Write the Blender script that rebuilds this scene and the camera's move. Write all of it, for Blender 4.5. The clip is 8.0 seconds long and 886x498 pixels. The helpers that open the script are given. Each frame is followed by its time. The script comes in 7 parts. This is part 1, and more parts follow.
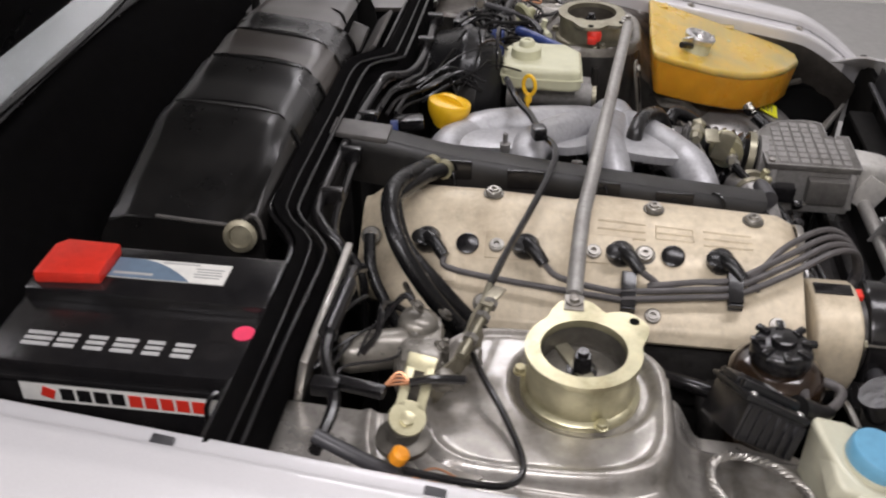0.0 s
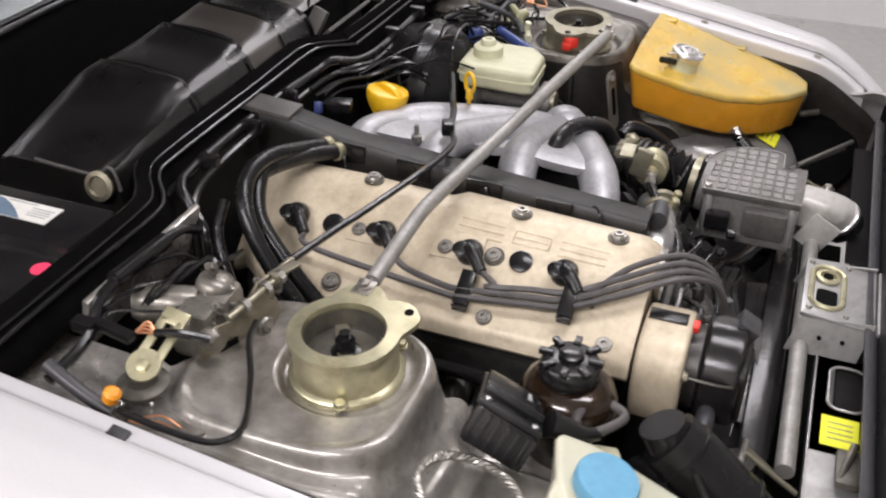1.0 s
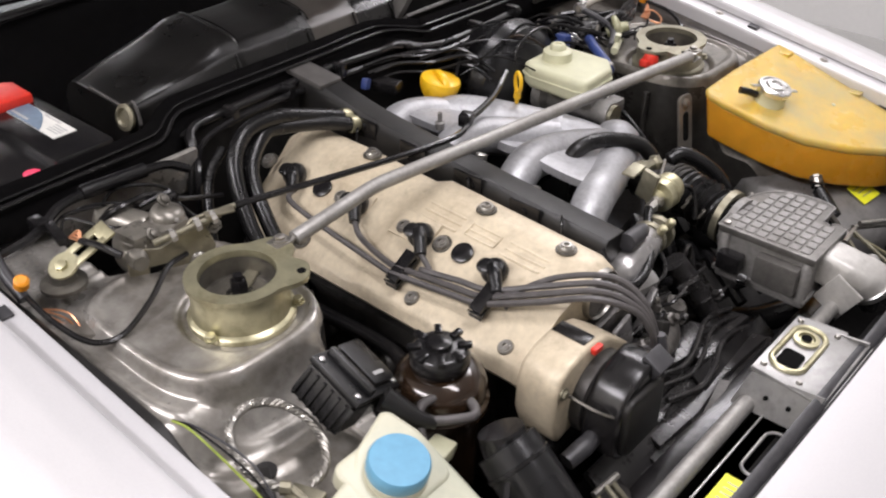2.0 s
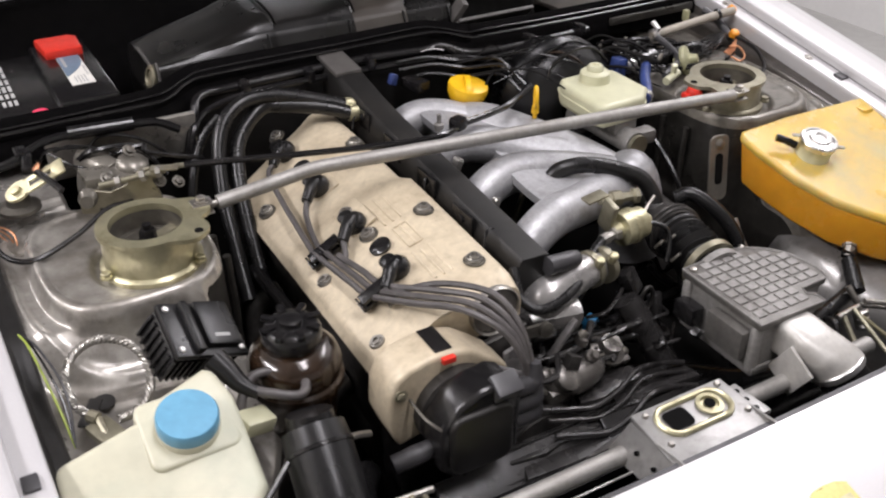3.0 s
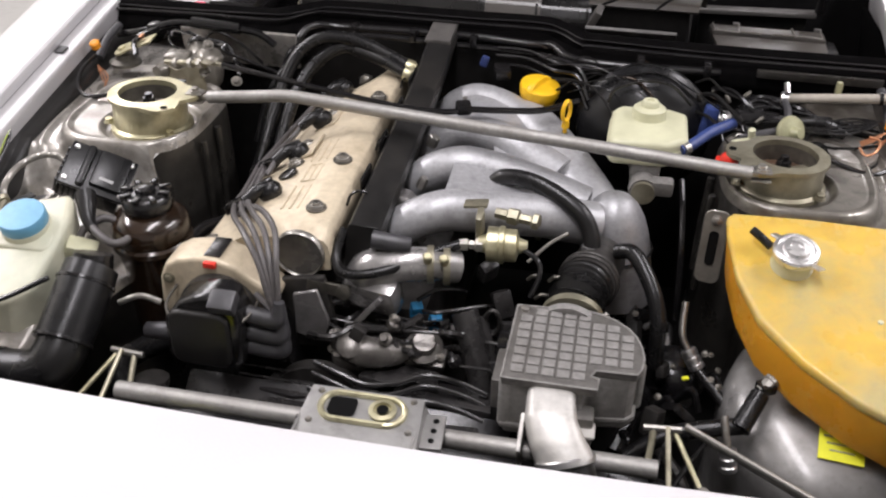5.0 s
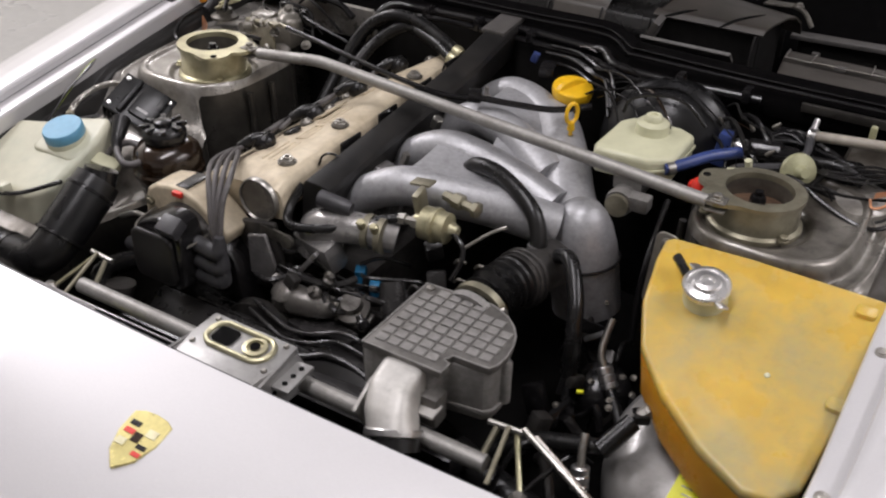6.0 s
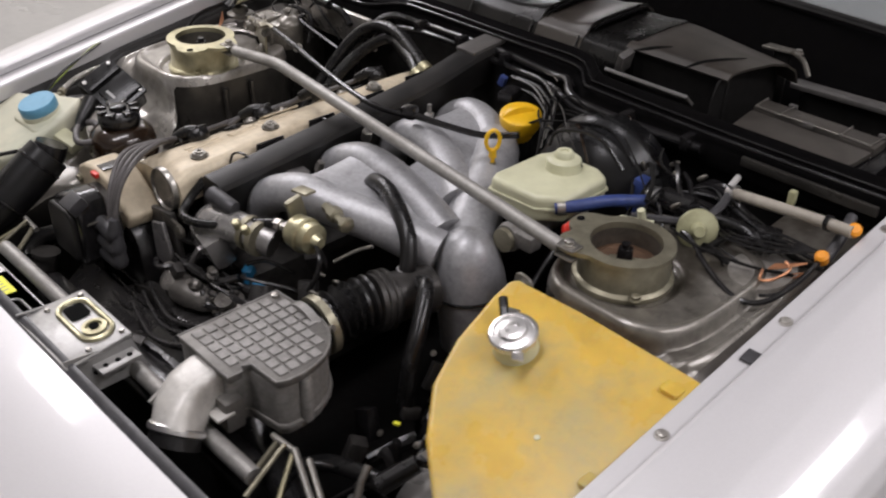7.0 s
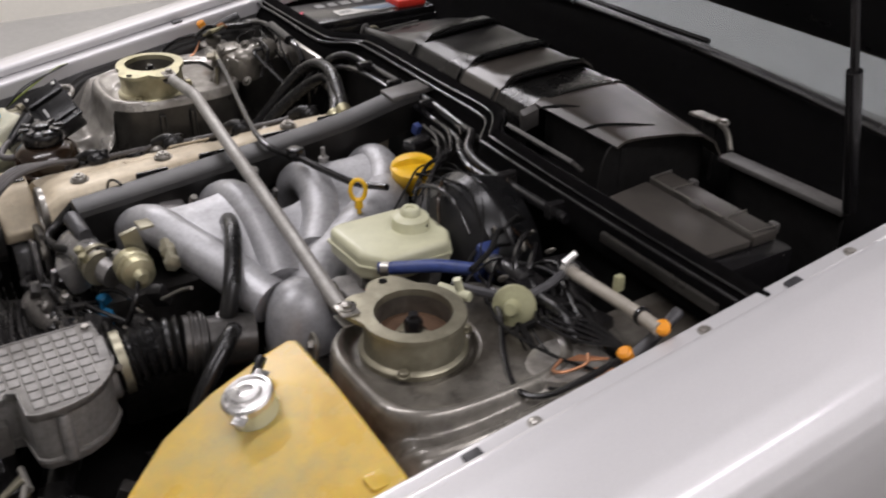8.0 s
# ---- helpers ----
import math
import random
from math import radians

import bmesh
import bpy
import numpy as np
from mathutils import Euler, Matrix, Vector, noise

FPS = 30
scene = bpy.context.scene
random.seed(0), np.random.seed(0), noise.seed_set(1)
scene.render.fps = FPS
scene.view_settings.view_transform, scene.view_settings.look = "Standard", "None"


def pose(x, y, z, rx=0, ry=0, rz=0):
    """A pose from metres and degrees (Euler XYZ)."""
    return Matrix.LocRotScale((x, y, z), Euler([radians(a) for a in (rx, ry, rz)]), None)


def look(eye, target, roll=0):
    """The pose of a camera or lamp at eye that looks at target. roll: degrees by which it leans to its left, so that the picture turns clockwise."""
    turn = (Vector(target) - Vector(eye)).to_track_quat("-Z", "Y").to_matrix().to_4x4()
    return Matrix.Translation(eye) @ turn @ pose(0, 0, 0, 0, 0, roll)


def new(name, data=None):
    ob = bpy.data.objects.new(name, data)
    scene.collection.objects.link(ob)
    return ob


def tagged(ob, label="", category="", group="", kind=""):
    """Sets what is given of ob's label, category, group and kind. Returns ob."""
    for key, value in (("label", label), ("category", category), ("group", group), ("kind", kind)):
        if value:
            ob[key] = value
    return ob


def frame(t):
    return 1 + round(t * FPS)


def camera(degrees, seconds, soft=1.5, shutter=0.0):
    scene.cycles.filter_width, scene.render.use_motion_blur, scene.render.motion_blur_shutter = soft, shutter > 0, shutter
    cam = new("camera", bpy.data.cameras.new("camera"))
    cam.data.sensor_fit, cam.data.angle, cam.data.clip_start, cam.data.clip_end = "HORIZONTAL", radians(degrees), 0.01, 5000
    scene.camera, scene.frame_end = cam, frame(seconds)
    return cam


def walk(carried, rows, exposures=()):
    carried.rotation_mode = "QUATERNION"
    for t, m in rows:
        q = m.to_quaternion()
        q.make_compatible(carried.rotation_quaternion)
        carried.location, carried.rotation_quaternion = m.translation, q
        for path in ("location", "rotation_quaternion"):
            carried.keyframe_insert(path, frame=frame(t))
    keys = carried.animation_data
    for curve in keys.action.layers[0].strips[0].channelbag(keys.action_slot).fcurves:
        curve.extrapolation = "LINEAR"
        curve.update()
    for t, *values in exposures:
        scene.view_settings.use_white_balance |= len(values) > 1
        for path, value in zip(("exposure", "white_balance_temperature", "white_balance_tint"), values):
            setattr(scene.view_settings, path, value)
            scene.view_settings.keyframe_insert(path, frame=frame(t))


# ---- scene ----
K, LIFT = 0.9, 0.03          # plan units to metres, height of the plan's zero over the floor


def place(p):
    return Vector((K * p[0], K * p[1], K * p[2] + LIFT))


cam = camera(49.4, 8.0, soft=2.1, shutter=0.3)
PATH = [
    (0, (-1.38, 0.05, 1.489), (0.253, 0.27, 0.356), 0.1),
    (0.5, (-1.354, -0.184, 1.485), (0.243, 0.227, 0.353), 0.0),
    (1, (-1.298, -0.422, 1.482), (0.241, 0.183, 0.357), -0.1),
    (1.5, (-1.221, -0.646, 1.481), (0.189, 0.221, 0.359), -0.1),
    (3, (-0.736, -1.174, 1.442), (0.101, 0.296, 0.376), -0.1),
    (3.5, (-0.506, -1.287, 1.438), (0.071, 0.308, 0.379), -0.0),
    (4, (-0.249, -1.366, 1.433), (0.077, 0.302, 0.379), 0.3),
    (4.5, (-0.002, -1.425, 1.438), (0.015, 0.268, 0.373), 0.8),
    (6, (0.759, -1.294, 1.452), (-0.094, 0.157, 0.372), 1.4),
    (6.5, (0.975, -1.141, 1.457), (-0.071, 0.175, 0.373), 1.2),
    (7, (1.145, -0.95, 1.455), (-0.061, 0.238, 0.39), 1.2),
    (7.5, (1.283, -0.736, 1.45), (-0.069, 0.307, 0.408), 1.0),
    (8, (1.388, -0.501, 1.445), (-0.071, 0.428, 0.44), 0.8),
]
walk(cam, [(t, look(place(eye), place(target), roll)) for t, eye, target, roll in PATH],
     [(0, -0.61), (0.5, -0.40), (1, -0.29), (1.5, -0.27), (2, -0.24), (3, -0.23), (3.6, -0.18), (4.5, 0.01), (6, -0.65), (7, -0.72), (8, -0.78)])

# ---- world and lamps ----
world = bpy.data.worlds.new("world")
scene.world = world
world.use_nodes = True
world.node_tree.nodes["Background"].inputs["Color"].default_value = (0.9, 0.92, 1.0, 1)
world.node_tree.nodes["Background"].inputs["Strength"].default_value = 0.03
scene.view_settings.exposure = 0.0
STRIPS = [(0.0, -0.85, 51.0), (-2.5, 0.35, 108.0), (2.1, 0.5, 64.0), (-2.6, 3.2, 62.0), (0.9, 3.0, 24.0)]
for lx, ly, power in STRIPS:
    lamp = bpy.data.lights.new("strip_lamp", "AREA")
    lamp.shape, lamp.size, lamp.size_y, lamp.energy, lamp.color = "RECTANGLE", 0.34, 1.9, power, (1.0, 0.955, 1.005)
    ob = new("strip_lamp", lamp)
    ob.matrix_world = pose(lx, ly, 2.84)

# ---- materials ----
def material(name, color, rough=0.5, metal=0.0, vary=0.12, grain=60.0, stain=6.0, stain_amount=0.15, dirt=(0.03, 0.027, 0.023),
             bump=0.05, coat=0.0, spec=0.5, emit=0.0, per_piece=0.0, clear=0.0, gloss_vary=1.0, grime=0.35, edge=(0.46, 0.78)):
    """Base colour with fine grain and broad stains, roughness that follows them, and a fine relief."""
    m = bpy.data.materials.new(name)
    m.use_nodes = True
    nt = m.node_tree
    nodes, links = nt.nodes, nt.links
    b = nodes["Principled BSDF"]
    tc = nodes.new("ShaderNodeTexCoord")
    fine, broad = nodes.new("ShaderNodeTexNoise"), nodes.new("ShaderNodeTexNoise")
    fine.inputs["Scale"].default_value, fine.inputs["Detail"].default_value = grain, 6
    broad.inputs["Scale"].default_value, broad.inputs["Detail"].default_value, broad.inputs["Roughness"].default_value = stain, 5, 0.62
    for n in (fine, broad):
        links.new(tc.outputs["Object"], n.inputs["Vector"])
    hsv = nodes.new("ShaderNodeHueSaturation")
    hsv.inputs["Color"].default_value = (*color, 1)
    r1 = nodes.new("ShaderNodeMapRange")
    r1.inputs["From Min"].default_value, r1.inputs["From Max"].default_value = 0.3, 0.7
    r1.inputs["To Min"].default_value, r1.inputs["To Max"].default_value = 1 - vary, 1 + vary
    links.new(fine.outputs["Fac"], r1.inputs["Value"])
    if per_piece:
        info, r3, mul = nodes.new("ShaderNodeObjectInfo"), nodes.new("ShaderNodeMapRange"), nodes.new("ShaderNodeMath")
        mul.operation = "MULTIPLY"
        r3.inputs["To Min"].default_value, r3.inputs["To Max"].default_value = 1 - per_piece, 1 + per_piece
        links.new(info.outputs["Random"], r3.inputs["Value"])
        links.new(r3.outputs["Result"], mul.inputs[0])
        links.new(r1.outputs["Result"], mul.inputs[1])
        links.new(mul.outputs[0], hsv.inputs["Value"])
    else:
        links.new(r1.outputs["Result"], hsv.inputs["Value"])
    mix = nodes.new("ShaderNodeMix")
    mix.data_type = "RGBA"
    mix.inputs["B"].default_value = (*dirt, 1)
    r2 = nodes.new("ShaderNodeMapRange")
    r2.inputs["From Min"].default_value, r2.inputs["From Max"].default_value, r2.inputs["To Max"].default_value = *edge, stain_amount
    links.new(broad.outputs["Fac"], r2.inputs["Value"])
    links.new(r2.outputs["Result"], mix.inputs["Factor"])
    links.new(hsv.outputs["Color"], mix.inputs["A"])
    speck, r5, mix2 = nodes.new("ShaderNodeTexNoise"), nodes.new("ShaderNodeMapRange"), nodes.new("ShaderNodeMix")
    speck.inputs["Scale"].default_value, speck.inputs["Detail"].default_value, speck.inputs["Roughness"].default_value = 34, 8, 0.72
    links.new(tc.outputs["Object"], speck.inputs["Vector"])
    r5.inputs["From Min"].default_value, r5.inputs["From Max"].default_value, r5.inputs["To Max"].default_value = 0.52, 0.70, grime
    links.new(speck.outputs["Fac"], r5.inputs["Value"])
    mix2.data_type = "RGBA"
    mix2.inputs["B"].default_value = (dirt[0] * 0.45, dirt[1] * 0.45, dirt[2] * 0.45, 1)
    links.new(r5.outputs["Result"], mix2.inputs["Factor"])
    links.new(mix.outputs["Result"], mix2.inputs["A"])
    links.new(mix2.outputs["Result"], b.inputs["Base Color"])
    r4 = nodes.new("ShaderNodeMapRange")
    r4.inputs["From Min"].default_value, r4.inputs["From Max"].default_value = 0.3, 0.75
    r4.inputs["To Min"].default_value, r4.inputs["To Max"].default_value = max(0.02, rough - 0.08 * gloss_vary), min(1, rough + 0.12 * gloss_vary)
    links.new(broad.outputs["Fac"], r4.inputs["Value"])
    links.new(r4.outputs["Result"], b.inputs["Roughness"])
    b.inputs["Metallic"].default_value, b.inputs["Coat Weight"].default_value = metal, coat
    b.inputs["Coat Roughness"].default_value = 0.06
    b.inputs["Specular IOR Level"].default_value = spec
    b.inputs["Transmission Weight"].default_value = clear
    if emit:
        b.inputs["Emission Color"].default_value, b.inputs["Emission Strength"].default_value = (*color, 1), emit
    if bump:
        bp = nodes.new("ShaderNodeBump")
        bp.inputs["Strength"].default_value, bp.inputs["Distance"].default_value = min(1, bump * 4), 0.0012
        add = nodes.new("ShaderNodeMath")
        add.operation = "MULTIPLY_ADD"
        links.new(speck.outputs["Fac"], add.inputs[0])
        add.inputs[1].default_value = 1.5
        links.new(fine.outputs["Fac"], add.inputs[2])
        links.new(add.outputs[0], bp.inputs["Height"])
        links.new(bp.outputs["Normal"], b.inputs["Normal"])
    return m


PAINT = material("silver_paint", (0.595, 0.585, 0.59), 0.40, 0.22, 0.02, 400, 2.0, 0.0, (0.6, 0.58, 0.57), 0.0, coat=0.6, gloss_vary=0.05, grime=0.0)
BAY = material("bay_silver", (0.41, 0.39, 0.355), 0.32, 0.5, 0.12, 60, 8, 0.85, (0.12, 0.103, 0.082), 0.03, coat=0.45, grime=0.45, edge=(0.42, 0.66))
# Right side's copy of bay_silver: dimmer light and grime are both in the colour.
BAYDIM = material("dim_grimy_bay_silver", (0.25, 0.235, 0.205), 0.33, 0.5, 0.12, 60, 8, 0.95, (0.06, 0.051, 0.040), 0.04, coat=0.4, grime=0.65, edge=(0.38, 0.62))
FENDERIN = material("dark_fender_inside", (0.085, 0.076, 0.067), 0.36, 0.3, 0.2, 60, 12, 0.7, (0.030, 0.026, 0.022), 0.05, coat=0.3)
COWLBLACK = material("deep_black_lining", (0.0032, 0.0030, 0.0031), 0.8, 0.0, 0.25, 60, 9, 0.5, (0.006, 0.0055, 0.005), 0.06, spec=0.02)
# Dark copy of bay_silver carrying the shade on the towers' sides.
BAYSHADE = material("shaded_bay_side", (0.045, 0.042, 0.037), 0.30, 0.3, 0.2, 60, 10, 0.7, (0.010, 0.009, 0.008), 0.05, coat=0.35)
# Near-black bay tone; dirt and the shadow below the wings share its colour.
BAYDARK = material("dark_bay_metal", (0.022, 0.021, 0.020), 0.5, 0.2, 0.2, 60, 8, 0.5, bump=0.05)
ZINC = material("yellow_zinc", (0.54, 0.51, 0.34), 0.36, 0.78, 0.12, 60, 16, 0.8, (0.24, 0.195, 0.10), 0.04)
ZINCDULL = material("dull_zinc", (0.31, 0.29, 0.215), 0.40, 0.7, 0.15, 60, 12, 0.75, (0.13, 0.11, 0.07), 0.05)
STEEL = material("plated_steel", (0.38, 0.365, 0.335), 0.36, 0.85, 0.12, 90, 18, 0.6, (0.13, 0.105, 0.08), 0.04)
BARMET = material("brushed_aluminium_tube", (0.36, 0.35, 0.33), 0.52, 0.6, 0.10, 160, 14, 0.5, (0.17, 0.155, 0.135), 0.06, grime=0.25)
CHROME = material("bright_metal", (0.72, 0.71, 0.70), 0.32, 0.95, 0.06, 90, 14, 0.3, (0.3, 0.29, 0.28), 0.04, grime=0.2)
CAST = material("cast_aluminium", (0.40, 0.40, 0.41), 0.44, 0.45, 0.10, 160, 12, 0.45, (0.19, 0.18, 0.17), 0.08)
CASTRAW = material("raw_cast_aluminium", (0.25, 0.242, 0.23), 0.55, 0.35, 0.16, 140, 14, 0.75, (0.11, 0.10, 0.087), 0.09)
CASTDARK = material("oily_cast_metal", (0.065, 0.061, 0.057), 0.38, 0.55, 0.25, 80, 14, 0.7, (0.014, 0.013, 0.012), 0.12)
CREAM = material("beige_cast_cover", (0.58, 0.50, 0.365), 0.45, 0.12, 0.08, 110, 12, 0.65, (0.28, 0.215, 0.135), 0.06, grime=0.3)
BLACK = material("black_plastic", (0.010, 0.0095, 0.010), 0.19, 0.0, 0.25, 120, 12, 0.45, (0.024, 0.021, 0.019), 0.05, spec=0.48)
BLACKSATIN = material("satin_black_cover", (0.009, 0.009, 0.0095), 0.30, 0.0, 0.2, 60, 7, 0.4, (0.020, 0.018, 0.016), 0.04, spec=0.42)
SHROUDMAT = material("dusty_satin_black", (0.007, 0.0067, 0.0064), 0.30, 0.0, 0.25, 30, 7, 0.6, (0.018, 0.016, 0.014), 0.03, spec=0.55, grime=0.2)
PALEDUST = material("worn_grey_plastic", (0.085, 0.080, 0.075), 0.45, 0.0, 0.15, 60, 12, 0.6, (0.035, 0.032, 0.029), 0.03)
RUBBER = material("black_rubber", (0.009, 0.0088, 0.009), 0.27, 0.0, 0.25, 90, 14, 0.45, (0.022, 0.020, 0.018), 0.07, spec=0.38)
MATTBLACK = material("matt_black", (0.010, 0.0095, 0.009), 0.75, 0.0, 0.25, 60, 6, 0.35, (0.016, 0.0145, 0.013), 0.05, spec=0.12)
GREYPLASTIC = material("grey_plastic", (0.045, 0.044, 0.047), 0.40, 0.0, 0.15, 100, 12, 0.4, (0.015, 0.014, 0.013), 0.04)
LEAD = material("grey_lead_sheath", (0.085, 0.078, 0.076), 0.45, 0.0, 0.15, 90, 14, 0.6, (0.03, 0.027, 0.025), 0.03)
# One plastic in two colours: lit top paler, translucent sides deeper orange.
TANK = material("aged_plastic_orange_glow", (0.64, 0.29, 0.022), 0.28, 0.0, 0.08, 30, 7.0, 0.9, (0.50, 0.29, 0.05), 0.02, spec=0.5, grime=0.12)
TANKTOP = material("aged_plastic_pale_top", (0.60, 0.40, 0.075), 0.30, 0.0, 0.10, 24, 6.5, 1.0, (0.42, 0.345, 0.15), 0.02, spec=0.45, grime=0.22, edge=(0.40, 0.60))
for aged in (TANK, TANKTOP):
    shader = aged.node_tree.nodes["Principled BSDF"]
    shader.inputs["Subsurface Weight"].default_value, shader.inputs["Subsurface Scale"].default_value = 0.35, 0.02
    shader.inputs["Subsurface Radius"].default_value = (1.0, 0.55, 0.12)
RAILMAT = material("dusty_black_cover", (0.012, 0.0115, 0.011), 0.40, 0.0, 0.2, 60, 9, 0.6, (0.036, 0.031, 0.026), 0.03, spec=0.4)
GRIMY = material("grimy_metal", (0.15, 0.14, 0.12), 0.42, 0.65, 0.2, 80, 18, 0.8, (0.035, 0.03, 0.026), 0.08)
MILKY = material("milky_plastic", (0.55, 0.545, 0.38), 0.36, 0.0, 0.05, 60, 8, 0.5, (0.40, 0.385, 0.24), 0.03, grime=0.1)
WHITEPL = material("white_plastic", (0.55, 0.535, 0.41), 0.40, 0.0, 0.05, 60, 6, 0.6, (0.38, 0.46, 0.37), 0.03, grime=0.12)
BLUECAP = material("blue_plastic", (0.13, 0.34, 0.50), 0.40, 0.0, 0.06, 90, 10, 0.3, (0.07, 0.21, 0.33), 0.03, grime=0.12)
BLUE = material("blue_hose", (0.035, 0.058, 0.19), 0.4, 0.0, 0.15, 90, 14, 0.6, (0.014, 0.02, 0.06), 0.05)
CYAN = material("blue_connector", (0.03, 0.25, 0.50), 0.4, 0.0, 0.08, 90, 14, 0.3, bump=0.02)
RED = material("red_plastic", (0.68, 0.035, 0.02), 0.4, 0.0, 0.08, 90, 10, 0.25, (0.3, 0.02, 0.015), 0.02, grime=0.12)
PINK = material("pink_label", (0.85, 0.06, 0.14), 0.35, 0.0, 0.05, 90, 10, 0.1, bump=0.0, grime=0.12)
YELLOW = material("yellow_plastic", (0.80, 0.47, 0.015), 0.36, 0.0, 0.06, 90, 12, 0.35, (0.5, 0.27, 0.01), 0.02, grime=0.12)
ORANGE = material("orange_plastic", (0.80, 0.30, 0.015), 0.42, 0.0, 0.06, 90, 12, 0.35, (0.4, 0.14, 0.01), 0.02, grime=0.12)
STICKER = material("yellow_sticker", (0.80, 0.80, 0.03), 0.5, 0.0, 0.04, 90, 12, 0.25, (0.5, 0.48, 0.03), 0.0, grime=0.12)
LABELWHITE = material("white_label", (0.74, 0.73, 0.68), 0.4, 0.0, 0.04, 90, 14, 0.3, (0.45, 0.43, 0.4), 0.0, grime=0.12)
LABELBLUE = material("blue_grey_label", (0.14, 0.20, 0.27), 0.4, 0.0, 0.06, 90, 14, 0.2, bump=0.0, grime=0.12)
LABELGREY = material("grey_print", (0.42, 0.42, 0.41), 0.45, 0.0, 0.1, 120, 14, 0.3, bump=0.0, grime=0.12)
BROWN = material("oil_stained_brown", (0.026, 0.0145, 0.008), 0.18, 0.15, 0.3, 60, 16, 0.8, (0.006, 0.0045, 0.0035), 0.04, coat=0.45)
OLIVE = material("pale_green_valve", (0.34, 0.335, 0.20), 0.40, 0.1, 0.1, 90, 12, 0.5, (0.16, 0.15, 0.09), 0.03)
LIDMAT = material("dusty_lid", (0.062, 0.055, 0.047), 0.38, 0.0, 0.2, 30, 5, 0.7, (0.030, 0.027, 0.023), 0.03, spec=0.75, edge=(0.35, 0.70))
RUST = material("brown_rust", (0.11, 0.062, 0.035), 0.6, 0.2, 0.25, 60, 16, 0.6, (0.04, 0.025, 0.016), 0.08)
# Darker copy of raw_cast_aluminium; groove and side shade is in its colour.
METERSIDE = material("shaded_grimy_aluminium", (0.165, 0.158, 0.146), 0.42, 0.5, 0.15, 120, 14, 0.7, (0.07, 0.062, 0.054), 0.08)
TEALPL = material("fluid_tinted_plastic", (0.44, 0.56, 0.49), 0.40, 0.0, 0.05, 60, 5, 0.7, (0.50, 0.54, 0.44), 0.03, grime=0.1)

HORNMAT = material("pale_horn_casting", (0.52, 0.505, 0.475), 0.44, 0.3, 0.08, 120, 12, 0.6, (0.32, 0.295, 0.25), 0.06)
# Paler than the other segments: dust and grazing sheen are in the colour.
SHROUDSHEEN = material("dust_sheen_black", (0.046, 0.039, 0.032), 0.36, 0.0, 0.2, 24, 3.5, 0.75, (0.015, 0.013, 0.011), 0.02, spec=0.95, edge=(0.36, 0.72), grime=0.15)
DARKGLASS = material("dark_glass", (0.01, 0.011, 0.012), 0.05, 0.0, 0.02, 60, 4, 0.05, bump=0.0, grime=0.0)
# Near-black laid over solid parts where holes and slits look dark inside.
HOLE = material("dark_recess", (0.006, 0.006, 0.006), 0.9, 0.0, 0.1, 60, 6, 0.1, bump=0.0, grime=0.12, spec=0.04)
COPPER = material("copper_wire", (0.62, 0.30, 0.16), 0.35, 0.7, 0.1, 90, 14, 0.3, bump=0.0)
GREENWIRE = material("green_yellow_wire", (0.26, 0.32, 0.05), 0.45, 0.0, 0.1, 90, 14, 0.3, bump=0.0)
BUCKET = material("grey_headlamp_bucket", (0.27, 0.262, 0.25), 0.34, 0.35, 0.08, 90, 8, 0.7, (0.11, 0.10, 0.09), 0.03, coat=0.3)
GLASS = material("windscreen_glass", (0.78, 0.82, 0.82), 0.03, 0.0, 0.02, 60, 4, 0.05, bump=0.0, clear=0.92, coat=0.6, grime=0.0)
DASH = material("grey_dashboard", (0.075, 0.077, 0.079), 0.7, 0.0, 0.1, 90, 5, 0.5, (0.05, 0.05, 0.05), 0.05)
FLOORMAT = material("polished_concrete", (0.34, 0.335, 0.32), 0.32, 0.0, 0.06, 30, 0.9, 0.4, (0.22, 0.215, 0.20), 0.03, grime=0.1)
WALLMAT = material("white_wall_paint", (0.72, 0.715, 0.70), 0.7, 0.0, 0.02, 60, 1.2, 0.08, (0.6, 0.59, 0.57), 0.03, grime=0.0)
CREAMWALL = material("cream_wall_paint", (0.80, 0.775, 0.70), 0.7, 0.0, 0.02, 60, 1.2, 0.08, (0.66, 0.64, 0.58), 0.03, grime=0.0)
CEILMAT = material("ceiling_paint", (0.76, 0.755, 0.74), 0.8, 0.0, 0.02, 40, 1.0, 0.06, (0.6, 0.6, 0.6), 0.03, grime=0.0)


# ---- building ----
def thing(name, at=(0, 0, 0), label="", category="", group="", kind=""):
    """An Empty at a thing's base, in plan units."""
    ob = new(name)
    ob.empty_display_size = 0.05
    ob.matrix_world = Matrix.Translation(place(at))
    ob["base"] = [float(c) for c in place(at)]
    return tagged(ob, label, category, group, kind)


def part(name, bm, mat, parent=None, label="", angle=38, raw=False):
    """Links a bmesh, given in plan units, as one mesh object under a thing or a part."""
    base = Vector(parent["base"]) if parent else Vector((0, 0, 0))
    for v in bm.verts:
        v.co = (v.co if raw else place(v.co)) - base
    bmesh.ops.recalc_face_normals(bm, faces=bm.faces)
    me = bpy.data.meshes.new(name)
    bm.to_mesh(me)
    bm.free()
    me.polygons.foreach_set("use_smooth", [True] * len(me.polygons))
    me.set_sharp_from_angle(angle=radians(angle))
    me.materials.append(mat)
    ob = new(name, me)
    ob["base"] = [float(c) for c in base]
    if parent:
        ob.parent = parent
        if parent.type == "MESH":
            ob.location = (0, 0, 0)
    return tagged(ob, label)


